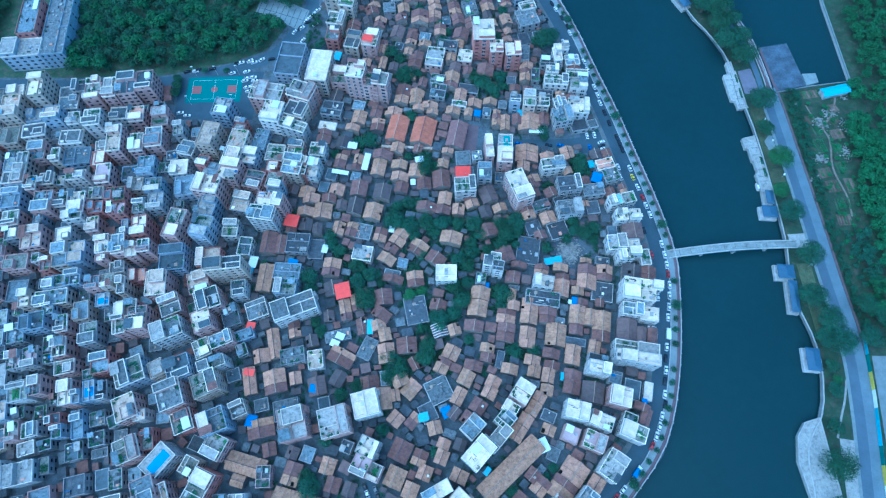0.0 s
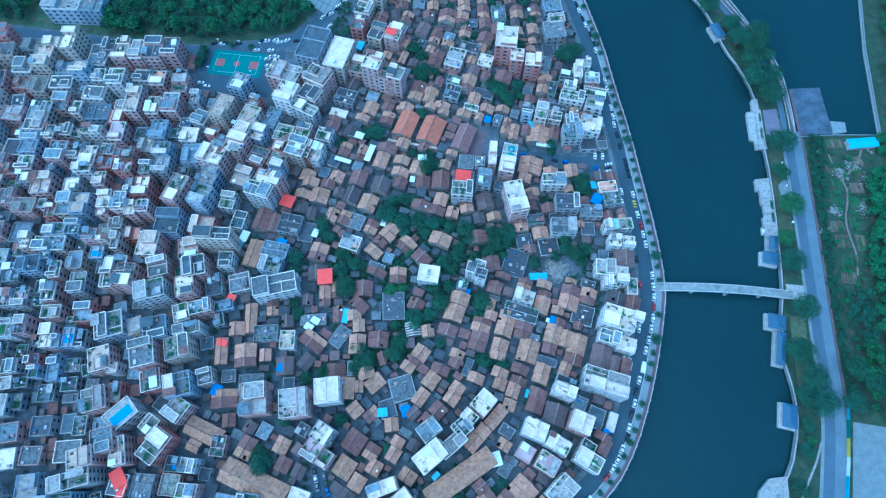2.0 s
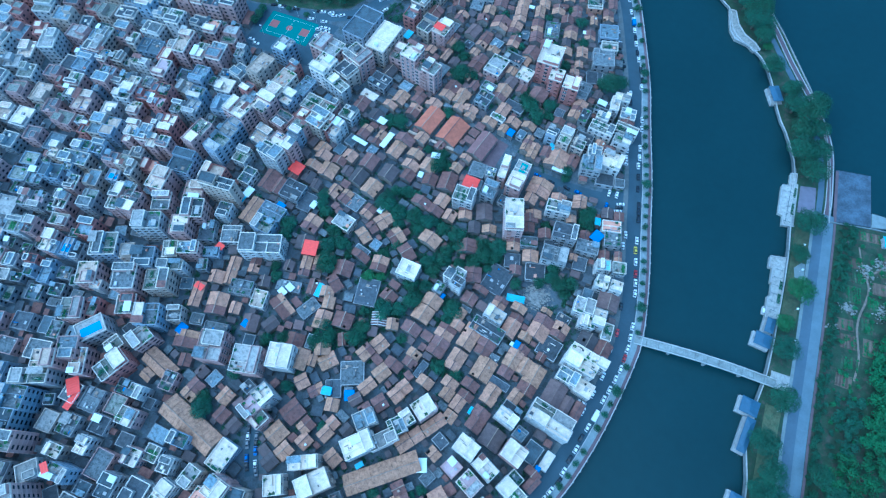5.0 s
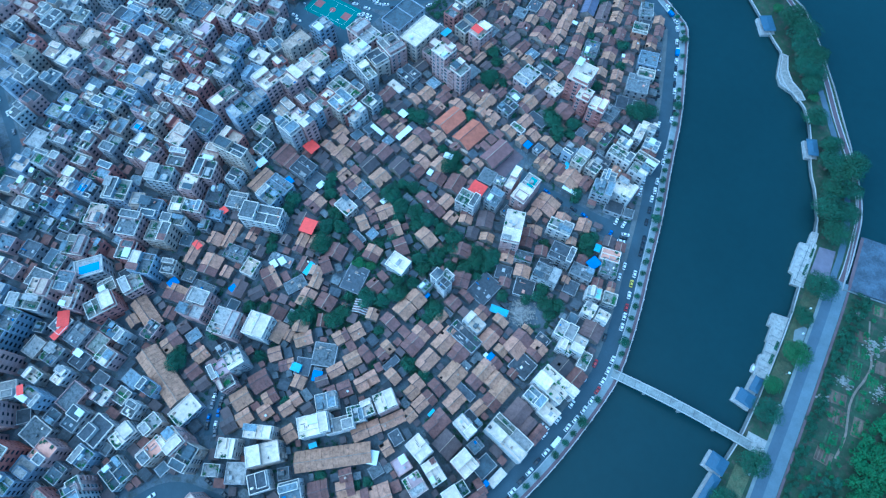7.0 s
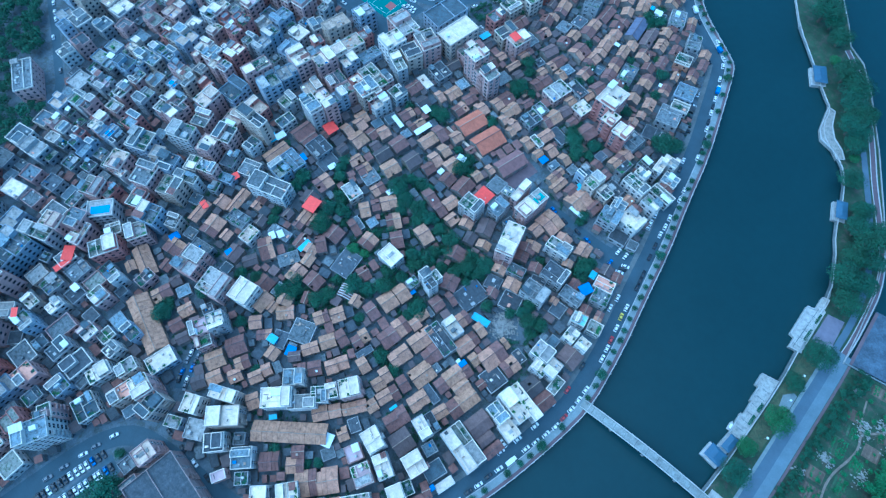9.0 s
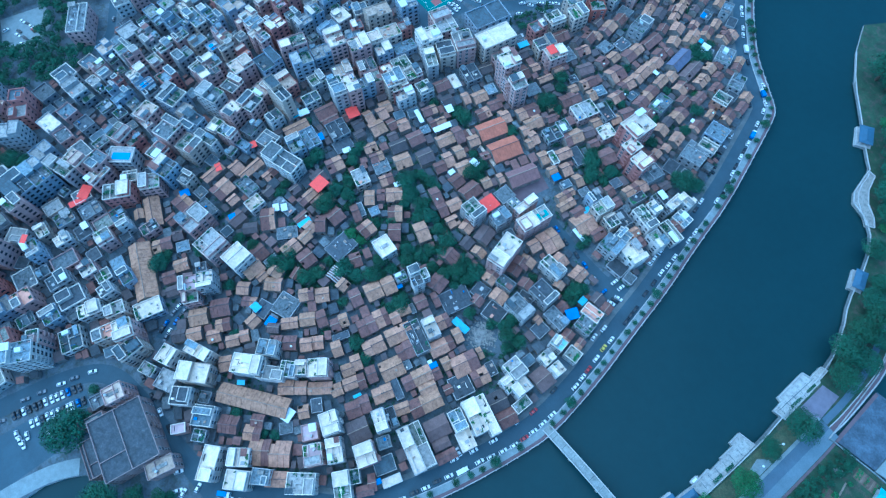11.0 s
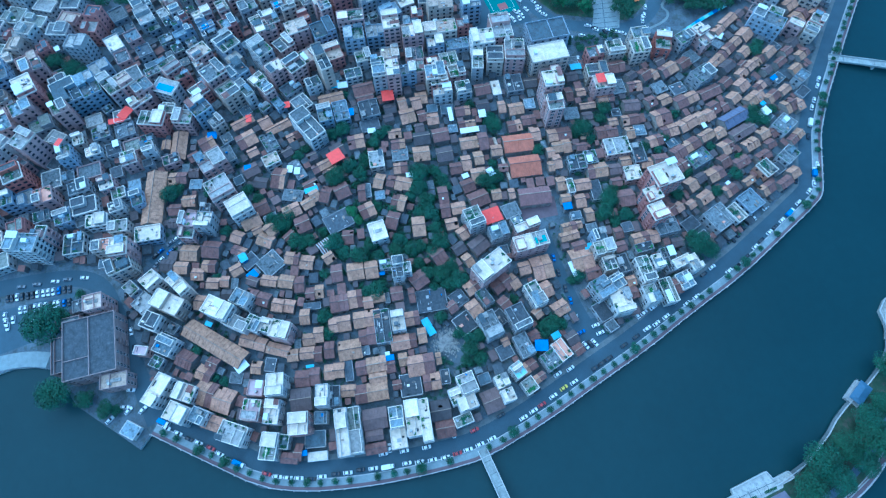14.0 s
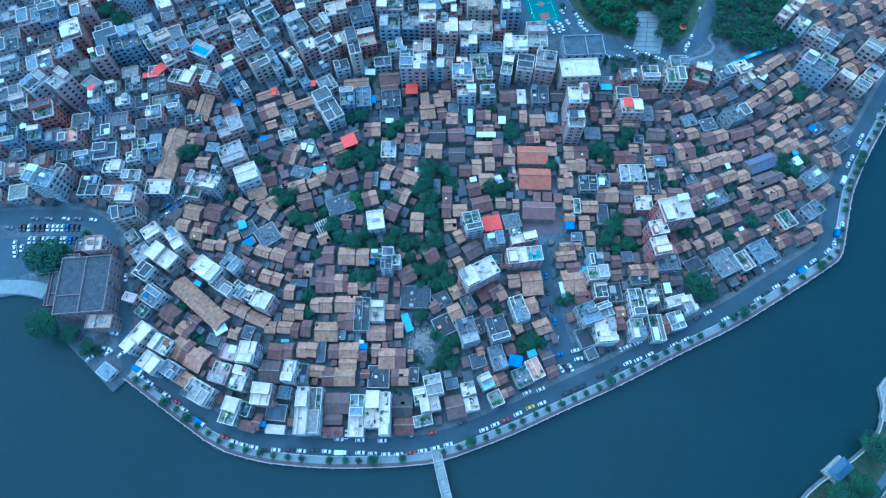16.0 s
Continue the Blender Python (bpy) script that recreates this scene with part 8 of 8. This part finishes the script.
fill = random.Random(2024)
EDGE_OF_TOWN = [(-350, 190), (-372, 90), (-372, -60), (-330, -185), (-240, -300), (-60, -330), (130, -200), (130, 300), (-40, 400), (-140, 380), (-120, 260)]
spots = [(x, y) for x in np.arange(-372, 128, 3.2) for y in np.arange(-325, 400, 3.2) if inside(x, y, EDGE_OF_TOWN)]
fill.shuffle(spots)
for sizes, gap in ((((13, 10), (11, 12), (10, 9)), 0.7), (((9, 8), (8, 10), (7.5, 7)), 0.55), (((6.5, 7), (6, 5.5)), 0.4), (((4.8, 5), (4, 5.5)), 0.3), (((3.6, 3.4), (3.0, 4.4)), 0.25), (((2.6, 2.8), (2.0, 3.0)), 0.2)):
    for x, y in spots:
        x, y = x + fill.uniform(-1.4, 1.4), y + fill.uniform(-1.4, 1.4)
        i, j = int((x - GX0) / CELL), int((y - GY0) / CELL)
        if taken[i, j]:
            continue
        dd = (px - x) ** 2 + (py - y) ** 2
        k = int(dd.argmin())
        far = dd[k] > 24 ** 2
        if dd[k] > 17 ** 2 and not (x < -60 or y > 200 or y < -120):
            continue
        if x > -60 and dd[k] > 40 ** 2 and y < 200:
            continue
        w, d = fill.choice(sizes)
        w, d = w * fill.uniform(0.9, 1.1), d * fill.uniform(0.9, 1.1)
        high = ps[k] >= 2 and (x < -70 or far or ps[k] >= 3)
        if far and w < 7:
            continue
        wedged = bool(high and w < 7.4)
        high = high and not wedged
        if not far and not high and w > 10:
            continue
        rot = pr[k] + fill.uniform(-4, 4) if not far else 12 * math.sin(x * 0.02) + 75 + 25 * math.sin(y * 0.013 + 1) + fill.uniform(-6, 6)
        if not fits(x, y, w, d, rot, gap):
            continue
        claim(x, y, w, d, rot)
        if high or (far and x < -90):
            n = max(2, min(6, int(round((3.8 if far else ps[k] - 0.4) + fill.uniform(-1.5, 1.5)))))
            if w < 7:
                n = min(n, 3)
            look_of = (fill.choice(("white", "pale", "pink", "blue", "grey", "brick", "beige", "pink", "pale")), fill.choice(("pale", "pale", "grey", "grey", "blue", "garden", "garden", "white", "beige", "dark", "slate")))
            if not far:
                n = min(n, 3)
            if far or x < -150 or y < -130:
                far_block(x, y, w, d, rot, n, *look_of)
            else:
                block(x, y, w, d, rot, n, *look_of, near=False)
        elif w < 5.2 or fill.random() < 0.33 or wedged:
            if w < 5.2:
                low_shed(x, y, w, d, rot)
            else:
                block(x, y, w, d, rot, fill.choice((1, 2)) if wedged else 1, "grey", fill.choice(("grey", "dark", "blue", "slate")), near=False)
        else:
            house(x, y, w, d, rot, fill.choice("rdtdrd"), near=False)
far_town()

# ---- green yards: shrubs wherever the ground between the houses lies open ----
GREEN = [
    [(-41, -82), (-24, -69), (-22, -59), (-30, -44), (-26, -24), (-29, -10), (-39, 0), (-36, 15), (4, 10), (38, 7), (42, -6), (34, -16), (14, -24), (9, -42), (2, -57), (-9, -78), (-29, -87)],
    [(-60, -54), (-59, -30), (-69, -14), (-58, -12), (-41, -22), (-45, -49)],
    [(-36, 104), (-31, 115), (-40, 136), (-28, 121), (-18, 113), (-20, 101)],
    [(9, 94), (13, 115), (41, 108), (38, 87)],
    [(61, -11), (66, 3), (85, -1), (82, -17)],
    [(71, 29), (75, 47), (83, 44), (81, 27)],
    [(-23, 34), (-22, 50), (-7, 48), (-9, 35)],
    [(-7, 209), (1, 223), (10, 217), (5, 201)],
    [(-62, 54), (-58, 64), (-46, 62), (-46, 50)],
    [(17, -52), (20, -36), (33, -37), (30, -54)],
    [(-39, -82), (-38, -73), (-27, -77), (-28, -85)],
    [(24, -78), (26, -69), (44, -71), (43, -80)],
]
shrub = random.Random(12)
SHRUBS = [np.array(c[::9]) for c in CLOUDS]
SHRUBS = [c.mean(1, keepdims=True) + (c - c.mean(1, keepdims=True)) * 1.7 for c in SHRUBS]
cloud_pts = []
for ring in GREEN:
    xs, ys = [p[0] for p in ring], [p[1] for p in ring]
    for _ in range(int((max(xs) - min(xs)) * (max(ys) - min(ys)) / 2.2)):
        x, y = shrub.uniform(min(xs), max(xs)), shrub.uniform(min(ys), max(ys))
        if inside(x, y, ring) and not taken[int((x - GX0) / CELL), int((y - GY0) / CELL)]:
            rad = shrub.uniform(0.8, 2.0)
            pts = SHRUBS[shrub.randrange(4)].reshape(-1, 3) * (rad / 3.0) * np.array([1, 1, 0.9]) + np.array([x, y, rad * shrub.uniform(0.3, 1.0)])
            cloud_pts.append(pts)
OLD_QUARTER = [(-60, -160), (20, -165), (90, -120), (112, -60), (114, 10), (98, 90), (70, 170), (40, 205), (-30, 240), (-60, 160), (-70, 60), (-110, 20), (-125, -70), (-105, -130)]
for _ in range(15000):
    x, y = shrub.uniform(-130, 115), shrub.uniform(-165, 240)
    wild = math.sin(x * 0.11 + 1.3 * math.sin(y * 0.07)) + math.sin(y * 0.13 + math.sin(x * 0.05)) + 0.7 * math.sin(x * 0.37 + y * 0.29)
    if wild > 0.1 and inside(x, y, OLD_QUARTER) and not taken[int((x - GX0) / CELL), int((y - GY0) / CELL)]:
        rad = shrub.uniform(0.6, 1.5)
        cloud_pts.append(SHRUBS[shrub.randrange(4)].reshape(-1, 3) * (rad / 3.0) * np.array([1, 1, 0.8]) * np.array([1.15, 1.15, 1]) + np.array([x, y, rad * shrub.uniform(0.3, 1.0)]))
cloud_pts = np.concatenate(cloud_pts)
me = bpy.data.meshes.new("yard_shrubs")
quad_mesh(me, cloud_pts)
me.materials.append(LEAF)
tagged(new("yard_shrubs", me), "dense green shrubs in the yards between old houses", "shrubs", kind="stuff")

# ---- temple court ----
yard = Shape()
yard.prism([(3, 51), (8, 72), (20, 69), (17, 49)], 0.0, 0.05)
structure("temple_forecourt", yard, REDPAVE, "dark red paved court before the ancestral hall", "yard")
wall = Shape()
for xa, ya, xb, yb in ((-40, 54, -9, 51.5),):
    l = math.hypot(xb - xa, yb - ya)
    c, s = (xb - xa) / l, (yb - ya) / l
    wall.hexa([(xa - s * 0.9, ya + c * 0.9, 0), (xa + s * 0.9, ya - c * 0.9, 0), (xb + s * 0.9, yb - c * 0.9, 0), (xb - s * 0.9, yb + c * 0.9, 0)],
              [(xa - s * 0.9, ya + c * 0.9, 3.2), (xa + s * 0.9, ya - c * 0.9, 3.2), (xb + s * 0.9, yb - c * 0.9, 3.2), (xb - s * 0.9, yb + c * 0.9, 3.2)])
tagged(part("garden_wall", wall, TOP["beige"]), "long pale yellow coped wall beside the ancestral hall", "wall")

# ---- trees of park, banks and street ----
PARK = [(-330, 122), (-242, 119), (-184, 119), (-144, 127), (-118, 136), (-105, 151), (-118, 160), (-132, 163), (-131, 182), (-150, 205), (-190, 250), (-330, 260)]
PARK_GAPS = (SQUARE, [(-300, 60), (-246, 60), (-246, 190), (-300, 190)], [(-166, 168), (-154, 168), (-152, 178), (-164, 180)])
woods("park_woods", [PARK], 6.6, 3.4, 5.4, "dense dark green park woods", 5, skip=PARK_GAPS)
woods("park_tall_trees", [PARK], 11.0, 4.6, 6.6, "broad lighter green trees standing over the park woods", 15, mat=LEAF_MID, skip=PARK_GAPS)
woods("park_grove", [[(-126, 214), (-98, 203), (-84, 214), (-78, 238), (-82, 252), (-112, 268), (-140, 250)], [(-124, 172), (-100, 166), (-94, 178), (-108, 190), (-134, 206), (-144, 190)]], 5.5, 3.4, 5.0, "dark green grove of broad trees in the park", 6)
woods("west_grove", [WEST_GREEN], 6.4, 3.2, 5.2, "dark green trees at the west end of town", 11, free=True,
      skip=(WEST_LOT, [(-274, -82), (-238, -101), (-245, -118), (-281, -99)], [(-345, -34), (-313, -49), (-243, -85), (-232, -99), (-241, -104), (-251, -95), (-317, -59), (-345, -50)]))
woods("street_grove", [[(-88, 133), (-77, 145), (-68, 162), (-60, 158), (-64, 137), (-71, 128)]], 3.6, 1.9, 3.2, "dark green trees between the park street and the houses", 21, free=True)
woods("hedge_row", [[(-95, 128), (-90, 126), (-82, 150), (-84, 163), (-90, 160)]], 3.2, 1.6, 2.4, "dark green hedge beside the park street", 7)
woods("east_woods", [[(262, -20), (320, -60), (330, 60), (300, 120), (268, 90), (252, 40)], [(221, -42), (262, -20), (300, -60), (300, -150), (262, -150), (258, -84), (221, -78)], [(266, 96), (330, 110), (330, 260), (276, 230)]], 6.0, 2.6, 4.8, "green trees behind the plots on the far bank", 8, mat=LEAF_MID)
VERGE = [(214.5, 88), (224, 90), (222, 74), (221, 60), (219.5, 46), (219, 30), (218.5, 5), (218, -30), (219, -66), (214.5, -66), (213.5, 0), (213.8, 50)]
woods("verge_scrub", [VERGE], 2.3, 1.0, 2.4, "dense green bushes along the far bank path", 9, base=-0.5)
woods("plot_bushes", [[(224, 80), (238, 82), (246, 60), (240, 30), (236, -40), (221, -60), (221, 20), (224, 50)]], 6.2, 0.8, 2.0, "loose green bushes between vegetable plots", 19, mat=LEAF_MID, base=-0.5)
woods("plot_trees", [[(244, 64), (258, 74), (262, 20), (256, -30), (236, -34), (238, 8), (241, 34)], [(252, 92), (262, 96), (262, 80), (254, 76)]], 4.2, 2.4, 4.6, "mass of leafy green trees beyond the vegetable plots", 29, mat=LEAF_MID)
woods("plot_low_wood", [[(222, -8), (236, -10), (234, -42), (221, -44)]], 3.4, 1.2, 3.0, "low dark green wood beside the far bank path", 39)

for k, (x, y, a) in enumerate(along(shifted(LINE, 3.7), 6.9, 6.0)):
    rr = random.Random(k)
    if rr.random() < 0.88:
        tree(x + rr.uniform(-0.4, 0.4), y + rr.uniform(-0.6, 0.6), rr.choice((1.4, 1.5, 1.7, 1.8, 2.6)), base=0.14)

# ---- far bank ----
def palm(x, y, radius, high):
    """Palm: slim bent trunk and a head of drooping feathered fronds."""
    top = tagged(new("palm_tree"), "green palm with long drooping fronds between old houses", "tree", group="palms of the quarter")
    top.matrix_world = pose(x, y, 0)
    q = Shape()
    for k in range(5):
        q.tube(0.06 * k, 0.02 * k * k, high * k / 5, high * (k + 1) / 5, 0.2 - 0.015 * k, 0.19 - 0.015 * k, 7)
    part("trunk", q, BARK, top)
    rr = random.Random(int(x * 7 + y))
    for k in range(15):
        a, lift = 6.283 * k / 15 + rr.uniform(-0.15, 0.15), rr.uniform(0.5, 1.6)
        q = Shape()
        c, s = math.cos(a), math.sin(a)
        n, size = 12, radius * rr.uniform(0.8, 1.1)
        for i in range(1, n):
            f = i / n
            px, pz = size * f, high + lift * 1.6 * f * (1 - f) * 2 - lift * 0.9 * f * f
            for side in (-1, 1):
                l = 0.75 * (1 - f * 0.7)
                pts = [(px - 0.12, 0, pz), (px + 0.25, side * l, pz - 0.3 * l), (px + 0.42, side * l, pz - 0.35 * l), (px + 0.16, 0, pz)]
                q.face([(0.3 + u * c - v * s, 0.3 + u * s + v * c, w) for u, v, w in pts])
        part("frond", q, LEAF, top)


for x, y in ((-23.2, -4.0), (2.8, -22.2), (-7.4, -60.2), (3.9, -0.9)):
    palm(x, y, 3.3, 5.5)
for x, y, rad, tone in ((194.8, 78.9, 8.2, "dark"), (192.8, 58.7, 5.5, "dark"), (195.7, 36.6, 7.4, "bright"), (191.2, 15.6, 5.2, "bright"), (193.4, 1.6, 6.8, "dark"), (192.4, 113.7, 8.1, "dark"), (183.7, 125.4, 9.0, "dark"),
                        (193.7, 129.7, 7.6, "dark"), (184.3, 154.1, 9.0, "dark"), (176.7, 157.5, 7.9, "dark"), (188.1, 163.7, 7.9, "dark"), (174.7, 172.8, 5.5, "dark"), (158.6, 184.5, 7.1, "dark"), (154.0, 202.5, 3.3, "bright"),
                        (182.9, 140.5, 7.5, "dark"), (192.5, 146, 6.5, "dark"), (195.8, -24.4, 7.2, "dark"), (190.2, -48.8, 7.5, "dark"), (196.0, -61.0, 7.0, "dark"), (191.7, -71.0, 6.0, "dark"), (199.0, -73.4, 7.5, "dark"), (178.7, -131.9, 8.0, "dark"), (191.8, -85.1, 3.6, "dark"), (189.4, -97.1, 4.0, "dark"), (184.7, -114.4, 4.2, "dark"), (193, -92, 2.6, "bright"), (176, -150, 5, "dark"), (120.8, 251.8, 8.3, "dark"), (130.6, 244.4, 8.2, "dark"), (141.3, 224.5, 9.0, "dark"),
                        (144.3, 233, 7.3, "dark"), (148.8, 208, 7.0, "dark"), (147.8, 216.5, 7.1, "dark"), (109.7, 262.3, 3.1, "bright"), (134, 234, 7.5, "dark"), (172, 170, 6.0, "dark"), (104, 278, 6.5, "dark"), (94, 288, 6.0, "dark")):
    tree(x, y, rad, tone)
for args in ((185.3, 12.4, 4.6, 8.6, -5), (183.0, 3.2, 8.6, 7.4, -5), (182.4, -33.4, 9.0, 8.2, -6), (183.1, -47.6, 4.6, 18.0, -8), (183.7, -81.5, 7.2, 11.8, -7), (108.3, 246.4, 8.4, 13.5, 33), (164.8, 166.0, 6.4, 11.8, 24)):
    pavilion(*args)
shed = tagged(new("shed"), "long low shed with a bright blue sheet roof", "shed")
shed.matrix_world = pose(245.5, 86.5, 0, 0, 0, 12)
q = Shape()
q.box(-8.6, 8.6, -2.8, 2.8, 0, 3.0)
part("walls", q, WALL["pale"], shed)
q = Shape()
q.hexa([(-9.2, -3.4, 2.9), (9.2, -3.4, 2.9), (9.2, 0, 4.1), (-9.2, 0, 4.1)], [(-9.2, -3.4, 3.05), (9.2, -3.4, 3.05), (9.2, 0, 4.25), (-9.2, 0, 4.25)])
q.hexa([(-9.2, 0, 4.1), (9.2, 0, 4.1), (9.2, 3.4, 2.9), (-9.2, 3.4, 2.9)], [(-9.2, 0, 4.25), (9.2, 0, 4.25), (9.2, 3.4, 3.05), (-9.2, 3.4, 3.05)])
part("roof", q, TARP_CYAN, shed)
# vegetable plots: a trodden earth patch with rows of beds and seedlings
beds = random.Random(3)


def vegetable_plot(x, y, w, d, rot, soil, lush):
    plot_ob = tagged(new("vegetable_plot"), f"{'leafy green' if lush > 0.5 else 'bare brown'} vegetable plot with narrow raised beds", "vegetable plot", group="vegetable plots")
    plot_ob.matrix_world = pose(x, y, 0.0, 0, 0, rot)
    q = Shape()
    q.box(-w / 2, w / 2, -d / 2, d / 2, 0, 0.06)
    part("earth", q, soil, plot_ob)
    n = max(2, int(w / 1.5))
    rows = Shape()
    for i in range(n):
        u = w * ((i + 0.5) / n - 0.5)
        bed = Shape()
        bed.hexa([(u - 0.5, -d / 2 + 0.4, 0.06), (u + 0.5, -d / 2 + 0.4, 0.06), (u + 0.5, d / 2 - 0.4, 0.06), (u - 0.5, d / 2 - 0.4, 0.06)],
                 [(u - 0.35, -d / 2 + 0.5, 0.26), (u + 0.35, -d / 2 + 0.5, 0.26), (u + 0.35, d / 2 - 0.5, 0.26), (u - 0.35, d / 2 - 0.5, 0.26)])
        part("bed", bed, soil, plot_ob)
        if beds.random() < lush:
            plants(rows, u - 0.4, u + 0.4, -d / 2 + 0.5, d / 2 - 0.5, 0.26, int(d * 1.8), beds)
    if rows.v:
        tagged(part("crop", rows, LEAF_MID, plot_ob), kind="stuff")


for args in ((231.2, 86.3, 11, 6, 8, SOIL, 0.7), (226, 47.8, 7.5, 10, 8, GRASS, 0.9), (239.2, 56, 8, 7, 8, SOIL, 0.2), (223.5, 29, 8.5, 6.5, 8, SOIL, 0.1), (226.5, 58.5, 6, 7, 12, GRASS, 0.8), (225, 67, 7, 6, 12, SOIL, 0.6),
             (236, 46, 6, 8, 4, GRASS, 0.9), (234.5, 32, 6, 9, 6, GRASS, 0.8), (226, 20, 8, 8, 6, SOIL, 0.5), (236.5, 20, 6, 10, 4, SOIL, 0.4), (228, 8, 9, 8, 2, GRASS, 0.8), (242, 75, 7, 6, 20, SOIL, 0.2), (226, -2, 8, 7, 0, SOIL, 0.5),
             (226.5, -50, 9, 8, -4, GRASS, 0.7), (238, -50, 9, 9, -4, SOIL, 0.5), (240.5, 66, 6, 5, 30, SOIL, 0.1)):
    vegetable_plot(*args)
q = Shape()
PLOT_PATH = smooth([(246, 82.4), (241.5, 71.5), (236, 65.5), (231, 61), (233.8, 54), (232.4, 45), (230, 37), (229.4, 29), (231, 20), (232.5, 12), (231, 0)], 2)
ribbon(q, PLOT_PATH, -0.55, 0.55, 0.0, 0.09)
ribbon(q, [(231, 61), (228, 69), (226, 78)], -0.4, 0.4, 0.0, 0.085)
structure("plot_path", q, PLOT_EARTH, "narrow winding trodden path between the plots", "path")
# rubble heaps on the plots
rub = Shape()
for cx, cy, sx, sy, n in ((224, 39.3, 2.2, 1.4, 110), (231.4, 64, 2.4, 2.4, 140), (238.5, 71, 2.6, 2.0, 110), (246.5, 62, 2.0, 2.6, 90), (240.7, 42, 1.4, 3.0, 80), (220.5, 79, 1.0, 0.8, 30), (217, 25.4, 1.2, 0.8, 40), (250, 84, 3, 2, 60)):
    for _ in range(n):
        x, y = beds.gauss(cx, sx), beds.gauss(cy, sy)
        s1 = beds.uniform(0.12, 0.55)
        rub.box(x - s1, x + s1 * beds.uniform(0.3, 1), y - s1 * 0.6, y + s1 * 0.5, 0, s1 * beds.uniform(0.3, 0.9) + 0.1)
tagged(part("rubble", rub, PALE_SLAB), "pale rubble and scrap heaped between the plots", "rubble", kind="stuff")
rub = Shape()
for _ in range(700):
    x, y = beds.gauss(66, 3.2), beds.gauss(-17.5, 3.0)
    s1 = beds.uniform(0.15, 0.7)
    rub.box(x - s1, x + s1 * beds.uniform(0.3, 1), y - s1 * 0.6, y + s1 * 0.5, 0, s1 * beds.uniform(0.3, 1.2))
tagged(part("building_rubble", rub, TOP["pale"]), "pale rubble of fallen houses on a cleared plot", "rubble", kind="stuff")
# bright striped hoarding along the far road
fence = tagged(new("hoarding"), "long hoarding of cyan, yellow and white panels", "fence")
cols = [TARP_CYAN, COURT_GREEN, CAR["yellow"], TARP_WHITE, TARP_CYAN]
for k, (x, y, a) in enumerate(along([(214, -72), (210, -100), (203, -135), (198, -165)], 3.0)):
    q = Shape()
    q.box(-1.48, 1.48, -0.08, 0.08, 0, 2.4)
    part("panel", q, cols[(k // 3) % 5], fence, at=pose(x, y, 0, 0, 0, a))
lot = Shape()
lot.prism([(216, -80), (260, -82), (252, -150), (205, -148)], 0.0, 0.06)
structure("yard_east", lot, PAVE, "pale bare yard behind the hoarding", "yard")


# ---- park details ----
q = Shape()
ribbon(q, smooth([(-82, 172), (-84, 186), (-86, 200), (-92, 206), (-99, 203), (-104, 212), (-118, 224)], 2), -0.9, 0.9, 0.05, 0.1)
structure("park_path", q, PAVE, "pale winding path through the park", "path")
walk_roof = tagged(new("covered_walk"), "long low walkway with bright blue sheet roof on posts", "walkway")
for k, (x, y, turn) in enumerate(along([(-72.5, 206), (-76.4, 219.4), (-79, 230.2), (-81.2, 241)], 4.0)):
    q = Shape()
    q.hexa([(-1.98, -1.1, 2.5), (1.98, -1.1, 2.5), (1.98, 1.1, 2.75), (-1.98, 1.1, 2.75)], [(-1.98, -1.1, 2.58), (1.98, -1.1, 2.58), (1.98, 1.1, 2.83), (-1.98, 1.1, 2.83)])
    part("sheet", q, TARP_BLUE if k % 4 == 3 else TOP["cyan"] if k % 2 else TARP_CYAN, walk_roof, at=pose(x, y, 0, 0, 0, turn))
    q = Shape()
    q.tube(0, 0, 0, 2.55, 0.06, 0.06, 6)
    part("post", q, METAL, walk_roof, at=pose(x, y, 0, 0, 0, turn))
for x, y, rad in ((-171.5, 104, 3.2), (-172, 98, 2.8), (-156, 116, 2.0), (-142, 115.5, 2.0), (-172.5, 110, 2.6)):
    tree(x, y, rad)
stall = tagged(new("parasol"), "large orange parasol beside the park street", "parasol")
stall.matrix_world = pose(-109.5, 189, 0, 0, 0, 15)
q = Shape()
q.tube(0, 0, 0, 3.0, 0.06, 0.06, 6)
part("pole", q, METAL, stall)
q = Shape()
for i in range(8):
    a0, a1 = 6.283 * i / 8, 6.283 * (i + 1) / 8
    am = (a0 + a1) / 2
    q.face([(0, 0, 3.6), (3.2 * math.cos(a0), 3.2 * math.sin(a0), 2.6), (2.7 * math.cos(am), 2.7 * math.sin(am), 2.75), (3.2 * math.cos(a1), 3.2 * math.sin(a1), 2.6)])
part("canopy", welded(q.mesh("canopy", [ORANGE])), None, stall)
# paving joints of the park square and floodlight masts of the court
q = Shape()
for i in range(9):
    f = i / 8
    ribbon(q, [(-128.5 + 31 * f, 165.5 - 14 * f), (-125.5 + 32 * f, 178.5 - 10.5 * f)], -0.2, 0.2, 0.09, 0.1)
ribbon(q, [(-127, 172), (-95, 159)], -0.2, 0.2, 0.101, 0.104)
structure("square_joints", q, ASPHALT, "dark paving bands of the park square", "paving")
for x, y in ((-162, 114), (-148, 114), (-134, 114), (-162, 91), (-134, 91)):
    mast = tagged(new("floodlight_mast"), "tall pale floodlight mast beside the sports court", "lamp post", group="court floodlights")
    mast.matrix_world = pose(x, y, 0.04)
    q = Shape()
    q.tube(0, 0, 0, 8.5, 0.14, 0.08, 8)
    part("pole", q, STONE, mast)
    q = Shape()
    q.box(-0.7, 0.7, -0.2, 0.2, 8.4, 8.75, bottom=True)
    part("lamp_head", q, TARP_WHITE, mast)
